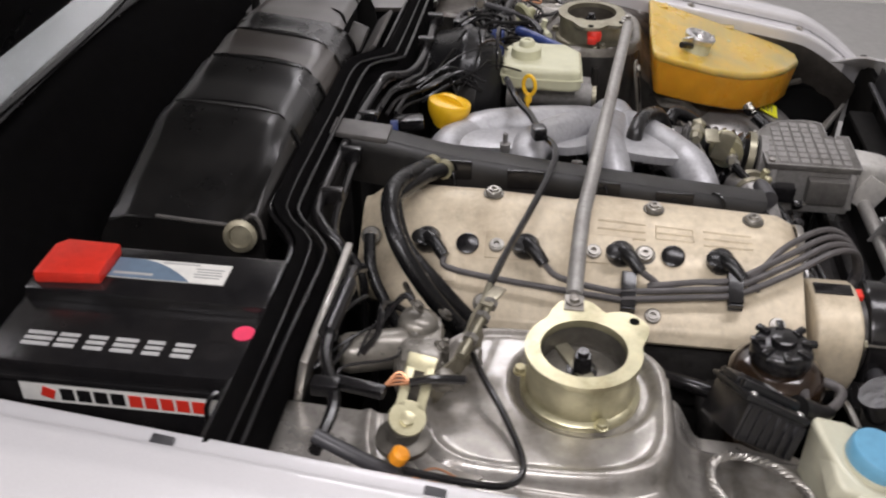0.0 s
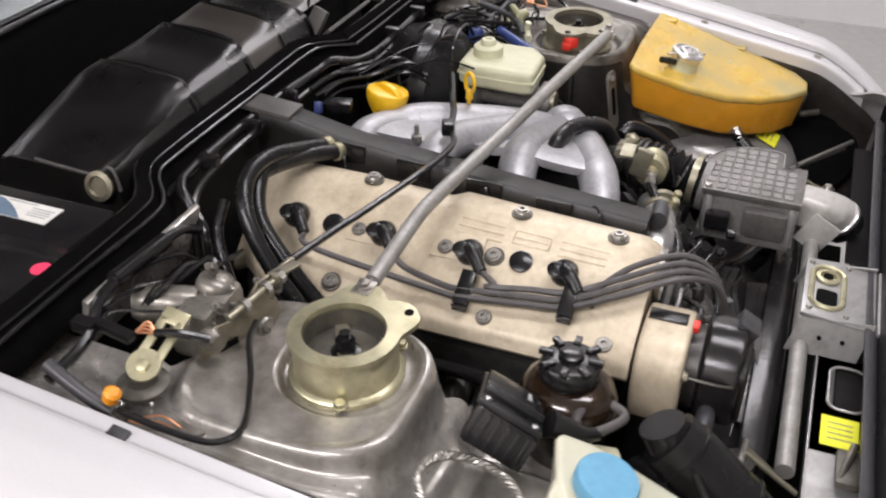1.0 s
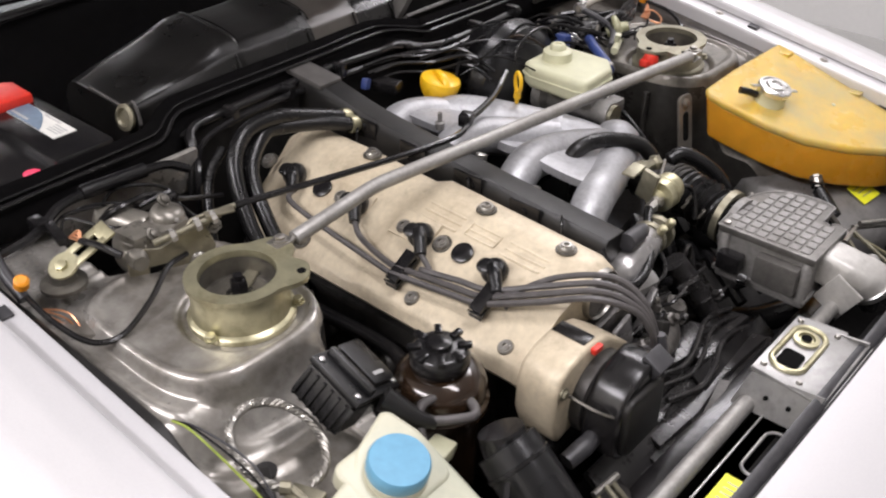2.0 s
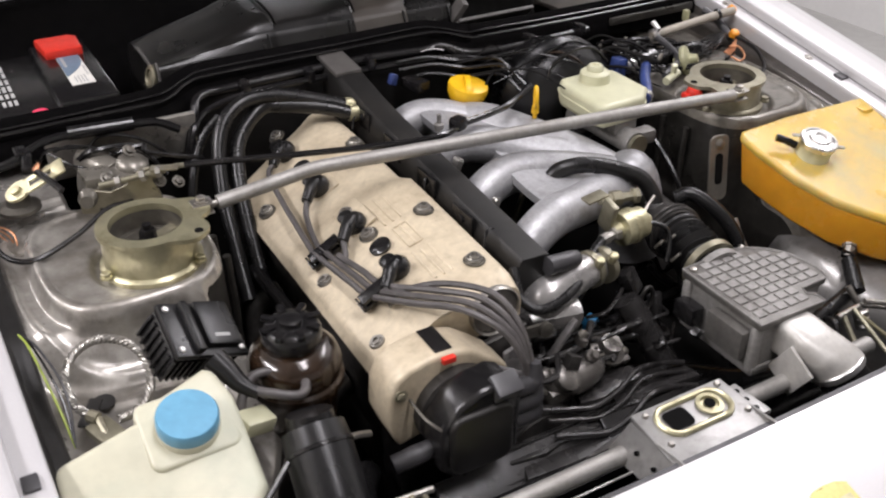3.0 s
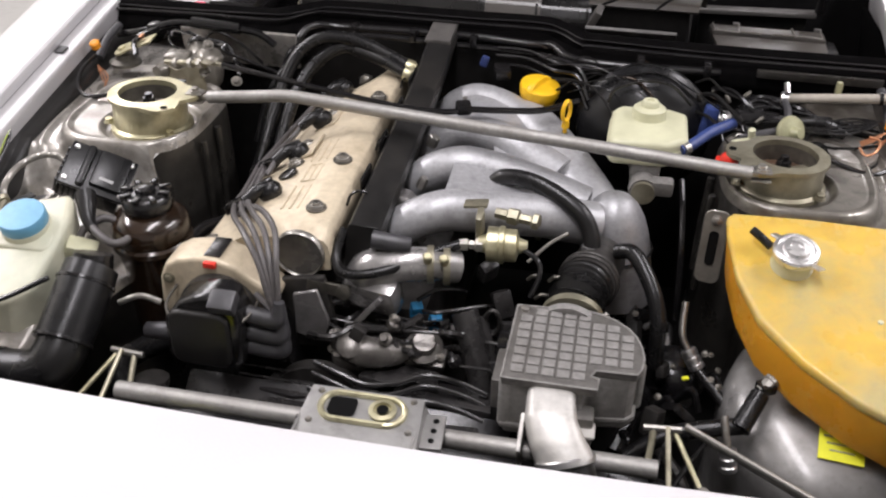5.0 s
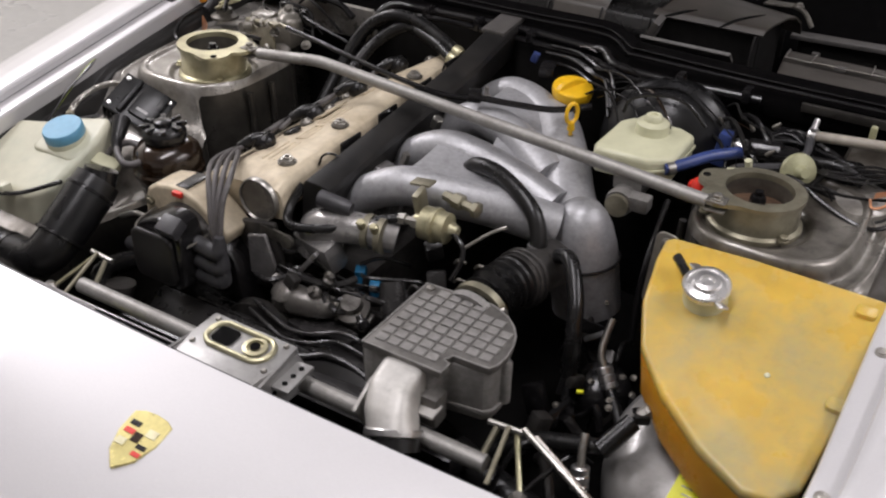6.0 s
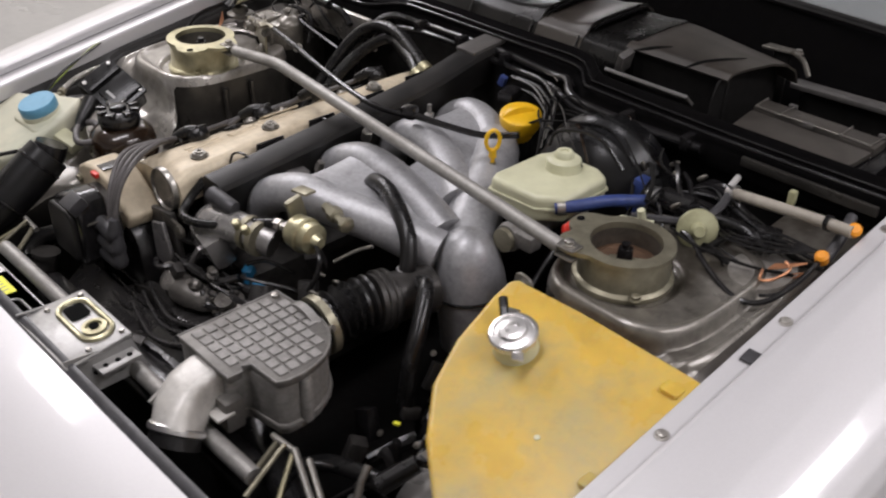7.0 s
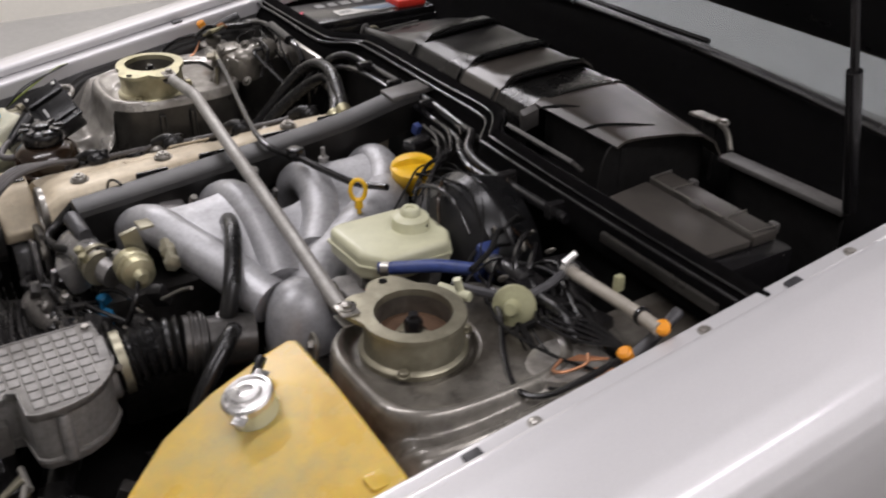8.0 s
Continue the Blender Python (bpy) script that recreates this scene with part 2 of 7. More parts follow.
def merge(*bms):
    out = bmesh.new()
    for b in bms:
        vs = [out.verts.new(v.co) for v in b.verts]
        b.verts.index_update()
        for f in b.faces:
            try:
                out.faces.new([vs[v.index] for v in f.verts])
            except ValueError:
                pass
        b.free()
    return out


def moved(bm, m):
    bm.transform(m)
    return bm


def bevelled(bm, r, seg=2, angle=25):
    edges = [e for e in bm.edges if len(e.link_faces) == 2 and e.calc_face_angle(0) > radians(angle)]
    if r > 0 and edges:
        bmesh.ops.bevel(bm, geom=edges, offset=r, segments=seg, affect="EDGES", clamp_overlap=True, profile=0.6)
    return bm


def box(c, s, r=0.003, rx=0, ry=0, rz=0, seg=2):
    bm = bmesh.new()
    bmesh.ops.create_cube(bm, size=1)
    bmesh.ops.scale(bm, vec=s, verts=bm.verts)
    bevelled(bm, r, seg)
    return moved(bm, pose(*c, rx, ry, rz))


def prism(outline, z0, z1, r=0.003, seg=2, m=None):
    """An outline in x, y raised from z0 to z1, with rounded edges."""
    bm = bmesh.new()
    lo = [bm.verts.new((x, y, z0)) for x, y in outline]
    hi = [bm.verts.new((x, y, z1)) for x, y in outline]
    n = len(outline)
    bm.faces.new(lo[::-1])
    bm.faces.new(hi)
    for i in range(n):
        bm.faces.new((lo[i], lo[(i + 1) % n], hi[(i + 1) % n], hi[i]))
    bmesh.ops.recalc_face_normals(bm, faces=bm.faces)
    if r:
        edges = [e for e in bm.edges if len(e.link_faces) == 2 and e.calc_face_angle(0) > radians(50)]
        bmesh.ops.bevel(bm, geom=edges, offset=r, segments=seg, affect="EDGES", clamp_overlap=True, profile=0.6)
    return moved(bm, m) if m else bm


def lathe(profile, o=(0, 0, 0), axis=(0, 0, 1), n=28, cap=True):
    """A profile of (radius, height) turned round an axis through o."""
    bm = bmesh.new()
    q = Vector((0, 0, 1)).rotation_difference(Vector(axis).normalized()).to_matrix()
    rings = []
    for r, h in profile:
        rings.append([bm.verts.new(Vector(o) + q @ Vector((r * math.cos(a), r * math.sin(a), h))) for a in (2 * math.pi * i / n for i in range(n))])
    for a, b in zip(rings, rings[1:]):
        for i in range(n):
            bm.faces.new((a[i], a[(i + 1) % n], b[(i + 1) % n], b[i]))
    if cap:
        bm.faces.new(rings[0][::-1])
        bm.faces.new(rings[-1])
    return bm


def smooth_path(pts, step=6):
    """A rounded line through the points."""
    p = [Vector(q) for q in pts]
    if len(p) < 3:
        return p
    p = [2 * p[0] - p[1]] + p + [2 * p[-1] - p[-2]]
    out = []
    for a, b, c, d in zip(p, p[1:], p[2:], p[3:]):
        for k in range(step):
            u = k / step
            out.append(0.5 * (2 * b + (c - a) * u + (2 * a - 5 * b + 4 * c - d) * u * u + (3 * b - a - 3 * c + d) * u ** 3))
    return out + [p[-2]]


def tube(pts, r, n=10, step=6, straight=False, wave=0.0, pitch=0.01, squash=1.0):
    """A round bar or hose along the points; r may be a list, one radius a point. wave: ribs of that depth at that pitch."""
    line = [Vector(q) for q in pts] if straight else smooth_path(pts, step)
    if wave:
        fine = []
        for a, b in zip(line, line[1:]):
            k = max(1, int((b - a).length / (pitch / 4)))
            fine += [a.lerp(b, i / k) for i in range(k)]
        line = fine + [line[-1]]
    m = len(line)
    if isinstance(r, (list, tuple)):
        rs = [float(np.interp(i / (m - 1) * (len(r) - 1), range(len(r)), r)) for i in range(m)]
    else:
        rs = [r] * m
    bm = bmesh.new()
    rings, side, run = [], None, 0.0
    for i, p in enumerate(line):
        d = (line[min(i + 1, m - 1)] - line[max(i - 1, 0)]).normalized()
        if side is None:
            side = d.orthogonal().normalized()
        side = (side - d * side.dot(d)).normalized()
        other = d.cross(side)
        if i:
            run += (p - line[i - 1]).length
        rad = rs[i] + (wave * math.cos(2 * math.pi * run / pitch) if wave else 0)
        rings.append([bm.verts.new(p + rad * (side * math.cos(a) + squash * other * math.sin(a))) for a in (2 * math.pi * k / n for k in range(n))])
    for a, b in zip(rings, rings[1:]):
        for i in range(n):
            bm.faces.new((a[i], a[(i + 1) % n], b[(i + 1) % n], b[i]))
    bm.faces.new(rings[0][::-1])
    bm.faces.new(rings[-1])
    return bm


def loft(sections, n=32, per=6):
    """A duct through sections of (centre, width axis, height axis, half width, half height, squareness)."""
    line_, bm, rings = [], bmesh.new(), []
    for a, b in zip(sections, sections[1:]):
        for k in range(per):
            u = step(0, 1, k / per) * 0.4 + 0.6 * k / per
            line_.append([Vector(p).lerp(Vector(q), u) for p, q in zip(a[:3], b[:3])] + [p + (q - p) * u for p, q in zip(a[3:], b[3:])])
    z = sections[-1]
    line_.append([Vector(p) for p in z[:3]] + list(z[3:]))
    for c, wx, hx, w, h, e in line_:
        wx, hx = wx.normalized(), hx.normalized()
        ring = []
        for i in range(n):
            a = 2 * math.pi * i / n
            ca, sa = math.cos(a), math.sin(a)
            ring.append(bm.verts.new(c + wx * w * math.copysign(abs(ca) ** (2 / e), ca) + hx * h * math.copysign(abs(sa) ** (2 / e), sa)))
        rings.append(ring)
    for a, b in zip(rings, rings[1:]):
        for i in range(n):
            bm.faces.new((a[i], a[(i + 1) % n], b[(i + 1) % n], b[i]))
    bm.faces.new(rings[0][::-1])
    bm.faces.new(rings[-1])
    return bm


def grid(f, nu, nv, thick=0.0):
    """A sheet f(u, v), u and v from 0 to 1; thick: its depth along the normal."""
    bm = bmesh.new()
    vs = [[bm.verts.new(f(i / nu, j / nv)) for j in range(nv + 1)] for i in range(nu + 1)]
    for i in range(nu):
        for j in range(nv):
            bm.faces.new((vs[i][j], vs[i + 1][j], vs[i + 1][j + 1], vs[i][j + 1]))
    bmesh.ops.recalc_face_normals(bm, faces=bm.faces)
    if thick:
        bmesh.ops.solidify(bm, geom=bm.faces[:], thickness=thick)
    return bm


def bolt_head(c, axis=(0, 0, 1), r=0.007, h=0.006, washer=1.45):
    """A washer and a six-sided head."""
    return merge(lathe([(r * washer, 0), (r * washer, h * 0.3), (r * washer * 0.8, h * 0.36)], c, axis, 18),
                 lathe([(r, h * 0.3), (r, h * 0.9), (r * 0.82, h)], c, axis, 6))


def arc(cx, cy, r, a0, a1, n=8):
    return [(cx + r * math.cos(radians(a0 + (a1 - a0) * i / n)), cy + r * math.sin(radians(a0 + (a1 - a0) * i / n))) for i in range(n + 1)]


def rounded(x0, y0, x1, y1, r, n=5):
    return arc(x1 - r, y0 + r, r, -90, 0, n) + arc(x1 - r, y1 - r, r, 0, 90, n) + arc(x0 + r, y1 - r, r, 90, 180, n) + arc(x0 + r, y0 + r, r, 180, 270, n)


def step(a, b, x):
    t = max(0.0, min(1.0, (x - a) / (b - a)))
    return t * t * (3 - 2 * t)

# ---- the room ----
def slab(name, c, s, mat, label=""):
    ob = part(name, box(c, s, 0), mat, raw=True)
    return tagged(ob, label, kind="structure")


slab("floor", (0, 0.5, -0.05), (9.0, 11.0, 0.1), FLOORMAT, "grey polished concrete garage floor")
slab("wall_east", (2.75, 0.5, 1.5), (0.12, 11.0, 3.0), WALLMAT, "plain white painted wall")
slab("wall_west", (-3.5, 0.5, 1.5), (0.12, 11.0, 3.0), CREAMWALL, "plain cream painted wall")
slab("wall_north", (0, 5.5, 1.5), (9.0, 0.12, 3.0), WALLMAT, "plain white painted wall")
slab("wall_south", (0, -4.5, 1.5), (9.0, 0.12, 3.0), WALLMAT, "plain white painted wall")
slab("ceiling", (0, 0.5, 3.05), (9.0, 11.0, 0.1), CEILMAT, "white ceiling")
for sx, sy, power in STRIPS:
    fit = thing("ceiling_light", (0, 0, 0), "white strip light fixed under the ceiling", "light", "ceiling lights")
    part("housing", box((sx, sy, 2.93), (0.4, 2.0, 0.12), 0.01), WALLMAT, fit, raw=True)


# ---- the car's body ----
def lip(y):
    """The inner edge of a wing beside the bay: x and z."""
    front = max(0.0, -0.40 - y)
    return 0.763 + 0.030 * y - 0.15 * front ** 1.6, 0.7725 + 0.160 * y - 1.2 * max(0.0, -0.46 - y) ** 1.5


def nose_z(x):
    return 0.650 + 0.045 * x * x - 0.010 * x


car = thing("car", (0, 0.4, -LIFT / K), "silver two-door sports car with its bonnet open", "car")

WING = [(0.0168, -0.014), (0.0168, -0.003), (0.0185, 0.0), (0.0225, 0.0015), (0.055, 0.001), (0.095, -0.007), (0.130, -0.018), (0.158, -0.031), (0.176, -0.045),
        (0.186, -0.060), (0.190, -0.082), (0.190, -0.13), (0.184, -0.20), (0.172, -0.30), (0.160, -0.42)]
FLANGE = [(-0.0205, -0.050), (-0.0205, -0.022), (-0.0185, -0.0178), (-0.012, -0.0168), (0.012, -0.0160), (0.0150, -0.0160)]


def along(line, u):
    """The point at u, from 0 to 1, of a line of pairs."""
    k = u * (len(line) - 1)
    i = min(int(k), len(line) - 2)
    return tuple(line[i][c] + (line[i + 1][c] - line[i][c]) * (k - i) for c in (0, 1))


def wing(s):
    def f(u, v):
        y = -0.60 + 1.62 * v
        x, z = lip(y)
        dx, dz = along(WING, u)
        wide = 1.0 - 0.35 * step(-0.2, -0.75, y)
        return Vector((s * (x + dx * wide), y, z + dz))
    ob = part("wing", grid(f, 70, 60, -0.003), PAINT, car, "glossy silver front wing")

    def ledge(u, v):
        y = -0.565 + 1.45 * v
        x, z = lip(y)
        dx, dz = along(FLANGE, u)
        return Vector((s * (x + dx), y, z + dz))
    part("flange", grid(ledge, 18, 50, 0.0), PAINT, ob, "silver flange with bolts along the wing", angle=50)
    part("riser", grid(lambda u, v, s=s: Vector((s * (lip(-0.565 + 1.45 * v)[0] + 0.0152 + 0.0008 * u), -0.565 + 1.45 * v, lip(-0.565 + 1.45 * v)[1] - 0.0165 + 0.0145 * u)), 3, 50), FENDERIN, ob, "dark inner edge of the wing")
    bolts = [-0.46, -0.22, 0.02, 0.26, 0.5] if s > 0 else []
    for y in bolts:
        x, z = lip(y)
        part("bolt", bolt_head((s * (x - 0.003), y, z - 0.0166), (0, -0.17, 1), 0.0060, 0.0045), BAY, ob)
    for y in ((-0.06, 0.40) if s > 0 else (-0.34, 0.14, 0.40)):
        x, z = lip(y)
        part("clip", box((s * (x + 0.001), y, z - 0.0145), (0.018, 0.022, 0.006), 0.002, 9.5), GREYPLASTIC, ob)
    return ob


wing(-1)
wing(1)

def nose(u, v):
    return nose_at((-0.468 + 0.936 * u) * (1 - 0.22 * v), v)


def nose_at(x, v):
    d = 0.52 * v
    return Vector((x, -0.622 - d + 0.22 * x * x * min(1, v * 1.2), nose_z(x) - 0.13 * d - 0.62 * d * d))


for s in (-1, 1):
    part("shut_line", grid(lambda u, v, s=s: nose_at(s * ((0.455 + 0.035 * u) * (1 - 0.22 * v)), v) - Vector((0, 0, 0.014)), 2, 14, 0.002), MATTBLACK, car, "dark gap beside the headlamp lid")
    part("headlamp_lid", grid(lambda u, v, s=s: nose_at(s * (0.477 * (1 - 0.22 * v) + (0.162 + 0.477 * 0.22 * v) * u), v), 14, 26, -0.004), PAINT, car, "glossy silver headlamp lid")
nose_panel = part("nose_panel", grid(nose, 40, 26, -0.004), PAINT, car, "glossy silver nose panel")
part("nose_flange", grid(lambda u, v: Vector((-0.62 + 1.24 * u, -0.619 + 0.010 * v, nose_z(-0.62 + 1.24 * u) - 0.008 - 0.05 * v)), 30, 3, 0.003), BLACKSATIN, nose_panel,
     "black flange below the edge")
part("nose_seal", tube([(x, -0.600, nose_z(x) - 0.042) for x in np.linspace(-0.60, 0.60, 13)], 0.014, 8, 3, squash=0.45), GREYPLASTIC, car, "flat dark rubber strip behind the nose edge")
for s in (-1, 1):
    def corner(u, v, s=s):
        x = s * (0.638 + 0.19 * u)
        d = 0.46 * v
        zc = nose_z(0.638) - 0.045 * step(0.0, 0.5, u) - 0.16 * step(0.5, 1.0, u)
        return Vector((x, -0.600 - d + 0.09 * math.sin(u * 1.4) + 0.03 * u, zc - 0.12 * d - 0.75 * d * d))
    part("nose_corner", grid(corner, 14, 18, -0.004), PAINT, car, "silver nose corner")

GOLD = material("pale_gold_enamel", (0.62, 0.54, 0.22), 0.3, 0.4, 0.1, 200, 30, 0.4, (0.4, 0.33, 0.1), 0.0)
# small enamel shield: a plain panel with a few coloured fields
shield = [(-0.021, 0.022), (-0.012, 0.026), (0.0, 0.027), (0.012, 0.026), (0.021, 0.022), (0.0205, 0.002), (0.014, -0.016), (0.0, -0.029), (-0.014, -0.016), (-0.0205, 0.002)]
bz = nose_at(-0.001, (0.752 - 0.622) / 0.52).z
bt = pose(0.018, -0.750, bz + 0.002, 14, 0, 0)
badge = part("badge", prism([(1.48 * a, 1.5 * b) for a, b in shield], 0, 0.004, 0.001, 1, bt), GOLD, nose_panel, "small gold enamel shield badge")
for (a, b, w, h), mm in (((-0.011, 0.013, 0.014, 0.007), BLACK), ((-0.011, 0.005, 0.014, 0.007), RED), ((0.011, -0.004, 0.013, 0.006), BLACK), ((0.011, -0.011, 0.012, 0.006), RED),
                         ((0.0, 0.002, 0.011, 0.013), BROWN), ((-0.011, -0.006, 0.013, 0.010), ZINC), ((0.011, 0.010, 0.014, 0.011), ZINC)):
    part("field", moved(box((a * 1.4, b * 1.45, 0.0045), (w * 1.1, h * 1.0, 0.001), 0), bt), mm, badge)


# inner wings with the raised platforms round the strut tops
def inner(s, up_by):
    """A shelf with a round cup for the strut top: a dish, a rolled rim, two terraces, and a deep side towards the engine."""
    def oval(x, y):
        a = abs(x - 0.56) / 0.121
        b = abs(y - 0.06) / (0.163 if y < 0.06 else 0.120)
        return (a ** 3.4 + b ** 3.4) ** (1 / 3.4)

    def inside(y):
        edge = 0.50 + 0.05 * step(-0.24, -0.38, y) + 0.10 * step(0.17, 0.20, y)
        b = abs(y - 0.06) / (0.163 if y < 0.06 else 0.120)
        if s < 0:
            edge -= 0.045 * step(-0.08, -0.12, y)
        if b < 1:
            edge = min(edge, 0.56 - 0.121 * (1 - b ** 3.4) ** (1 / 3.4))
        return edge

    def height(x, y):
        xl, zl = lip(y)
        e = oval(x, y)
        z = 0.668 + up_by + 0.06 * y - (0.05 if s < 0 else 0.17) * step(-0.26 if s < 0 else -0.20, -0.52 if s < 0 else -0.36, y) - 0.030 * step(-0.08, -0.14, y) + 0.030 * step(0.50, 0.60, x) * step(-0.16, -0.08, y)
        z -= 0.05 * (1 - step(0.49, 0.54, x)) * step(-0.12, -0.16, y)
        up = 1 - step(0.985, 1.06, e)
        z += (0.7135 + up_by - z) * up
        z += (0.006 * math.exp(-((e - 1.24) / 0.05) ** 2) + 0.005 * math.exp(-((e - 1.48) / 0.05) ** 2)) * step(0.52, 0.60, x)
        z += 0.006 * math.exp(-((e - 0.94) / 0.05) ** 2)
        z -= 0.010 * (1 - step(0.076, 0.088, math.hypot(x - 0.53, y)))
        return z

    def f(u, v):
        y = (-0.56 if s < 0 else -0.37) + (0.93 if s < 0 else 0.74) * v
        xl = lip(y)[0] - 0.048
        x0 = inside(y)
        x = x0 + (xl - x0) * u
        z = height(x, y) - 0.010 * (1 - step(x0, x0 + 0.007, x))
        return Vector((s * x, y, z))
    # Right wing takes the copy darkened for shade.
    ob = part("inner_wing", grid(f, 100, 230), BAY if s < 0 else BAYDIM, car, "dull silver inner wing with a raised strut platform", angle=60)

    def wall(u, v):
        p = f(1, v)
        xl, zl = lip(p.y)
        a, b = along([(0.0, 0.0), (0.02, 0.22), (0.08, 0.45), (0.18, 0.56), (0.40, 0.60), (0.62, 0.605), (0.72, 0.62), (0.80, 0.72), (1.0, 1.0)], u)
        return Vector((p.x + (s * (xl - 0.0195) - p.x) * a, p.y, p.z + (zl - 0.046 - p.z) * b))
    part("side_wall", grid(wall, 16, 60), BAYDARK if s < 0 else FENDERIN, ob, "wall below the wing edge, darkened for dirt and shadow", angle=60)

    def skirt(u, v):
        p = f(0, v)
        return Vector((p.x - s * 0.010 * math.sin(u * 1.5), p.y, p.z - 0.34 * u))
    part("tower_side", grid(skirt, 10, 120), BAYSHADE, ob, "side of the strut tower, stained and darkened for shade", angle=60)
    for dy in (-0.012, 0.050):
        part("rib", tube([(s * 0.431, dy, 0.70), (s * 0.428, dy, 0.62), (s * 0.428, dy, 0.52)], 0.006, 8), BAYSHADE, ob, "pressed rib")
    return ob


inner(-1, 0.010)
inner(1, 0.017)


# inside of the right wing ahead of the strut tower: a dark wall with a black disc as its round opening, closed towards
# the nose
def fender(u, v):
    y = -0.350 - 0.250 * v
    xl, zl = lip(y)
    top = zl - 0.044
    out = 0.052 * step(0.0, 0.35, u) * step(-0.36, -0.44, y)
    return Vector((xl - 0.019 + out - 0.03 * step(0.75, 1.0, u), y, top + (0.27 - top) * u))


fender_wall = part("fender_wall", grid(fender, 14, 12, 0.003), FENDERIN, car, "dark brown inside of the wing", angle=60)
# Solid disc; the opening's dark depth is only its colour.
part("opening", lathe([(0.088, 0.0), (0.082, 0.004), (0.076, 0.0), (0.070, -0.004), (0.002, -0.005)], (0.742, -0.500, 0.462), (-1, -0.1, 0.25), 32), HOLE, fender_wall, "black disc for a round opening")
part("bracket", merge(box((0.741, -0.470, 0.556), (0.010, 0.040, 0.012), 0.003, -18), box((0.742, -0.448, 0.578), (0.008, 0.012, 0.050), 0.003, 14)), BAYDIM, fender_wall, "dull metal bracket")
part("front_closing", box((0.69, -0.618, 0.44), (0.16, 0.014, 0.36), 0.003), MATTBLACK, car, "black panel closing the wing")

# bulkhead, cowl tray and floor of the bay
part("bulkhead", box((0, 0.375, 0.52), (1.44, 0.02, 0.52), 0.004), MATTBLACK, car, "black bulkhead behind the engine")
part("undertray", box((0, -0.10, 0.26), (1.40, 1.00, 0.012), 0.003), MATTBLACK, car, "black undertray below the engine")
part("front_valance", box((0, -0.632, 0.44), (1.24, 0.014, 0.34), 0.003), MATTBLACK, car, "black panel behind the nose")
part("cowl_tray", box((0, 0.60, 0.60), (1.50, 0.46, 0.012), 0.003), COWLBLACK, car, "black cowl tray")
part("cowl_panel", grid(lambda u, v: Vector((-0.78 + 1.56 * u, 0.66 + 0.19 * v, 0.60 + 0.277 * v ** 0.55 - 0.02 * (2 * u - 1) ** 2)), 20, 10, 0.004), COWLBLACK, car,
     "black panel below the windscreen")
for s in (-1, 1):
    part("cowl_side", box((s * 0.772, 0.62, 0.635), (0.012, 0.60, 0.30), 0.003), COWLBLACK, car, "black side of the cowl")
windscreen = part("windscreen", grid(lambda u, v: Vector((-0.72 + 1.44 * u, 0.842 + 0.76 * v + 0.07 * (1 - (2 * u - 1) ** 2) - 0.07, 0.874 + 0.435 * v)), 24, 10, 0.005), GLASS, car,
                  "clear windscreen with a dark lower edge")
windscreen.visible_shadow = False
part("glass_seal", tube([(x, 0.776 + 0.07 * (1 - (x / 0.72) ** 2) - 0.004, 0.872) for x in np.linspace(-0.70, 0.70, 15)], 0.010, 8, 3, squash=0.6), BLACK, windscreen, "black rubber edge")
part("wiper", tube([(0.20, 0.825, 0.895), (0.0, 0.81, 0.898), (-0.35, 0.805, 0.902), (-0.55, 0.825, 0.912)], 0.006, 6), BLACK, car, "black windscreen wiper")
part("dashboard", grid(lambda u, v: Vector((-0.66 + 1.32 * u, 0.86 + 0.66 * v, 0.845 + 0.13 * math.sin(v * 1.7) + 0.012 * math.sin(u * 9) * v)), 24, 12, 0.02), DASH, car, "dusty grey dashboard behind the glass")


# the open bonnet, hinged at the back, leaning over the cowl
def bonnet(u, v):
    a = radians(62)
    x = (-0.70 + 1.40 * u) * (1 - 0.10 * v)
    d = 1.12 * v
    return Vector((x, 0.80 - d * math.cos(a), 0.99 + d * math.sin(a)))


hood = part("bonnet", grid(bonnet, 16, 16, 0.02), BLACKSATIN, car, "open bonnet with a black lined underside")
for s in (-1, 1):
    part("gas_strut", merge(tube([(s * 0.66, 0.66, 0.80), (s * 0.655, 0.60, 1.02)], 0.011, 10, straight=True), tube([(s * 0.655, 0.60, 1.02), (s * 0.64, 0.50, 1.40)], 0.006, 8, straight=True)), BLACK, hood,
         "black gas strut")
    part("hinge", box((s * 0.66, 0.785, 0.94), (0.03, 0.05, 0.16), 0.008, 12), BLACK, hood)

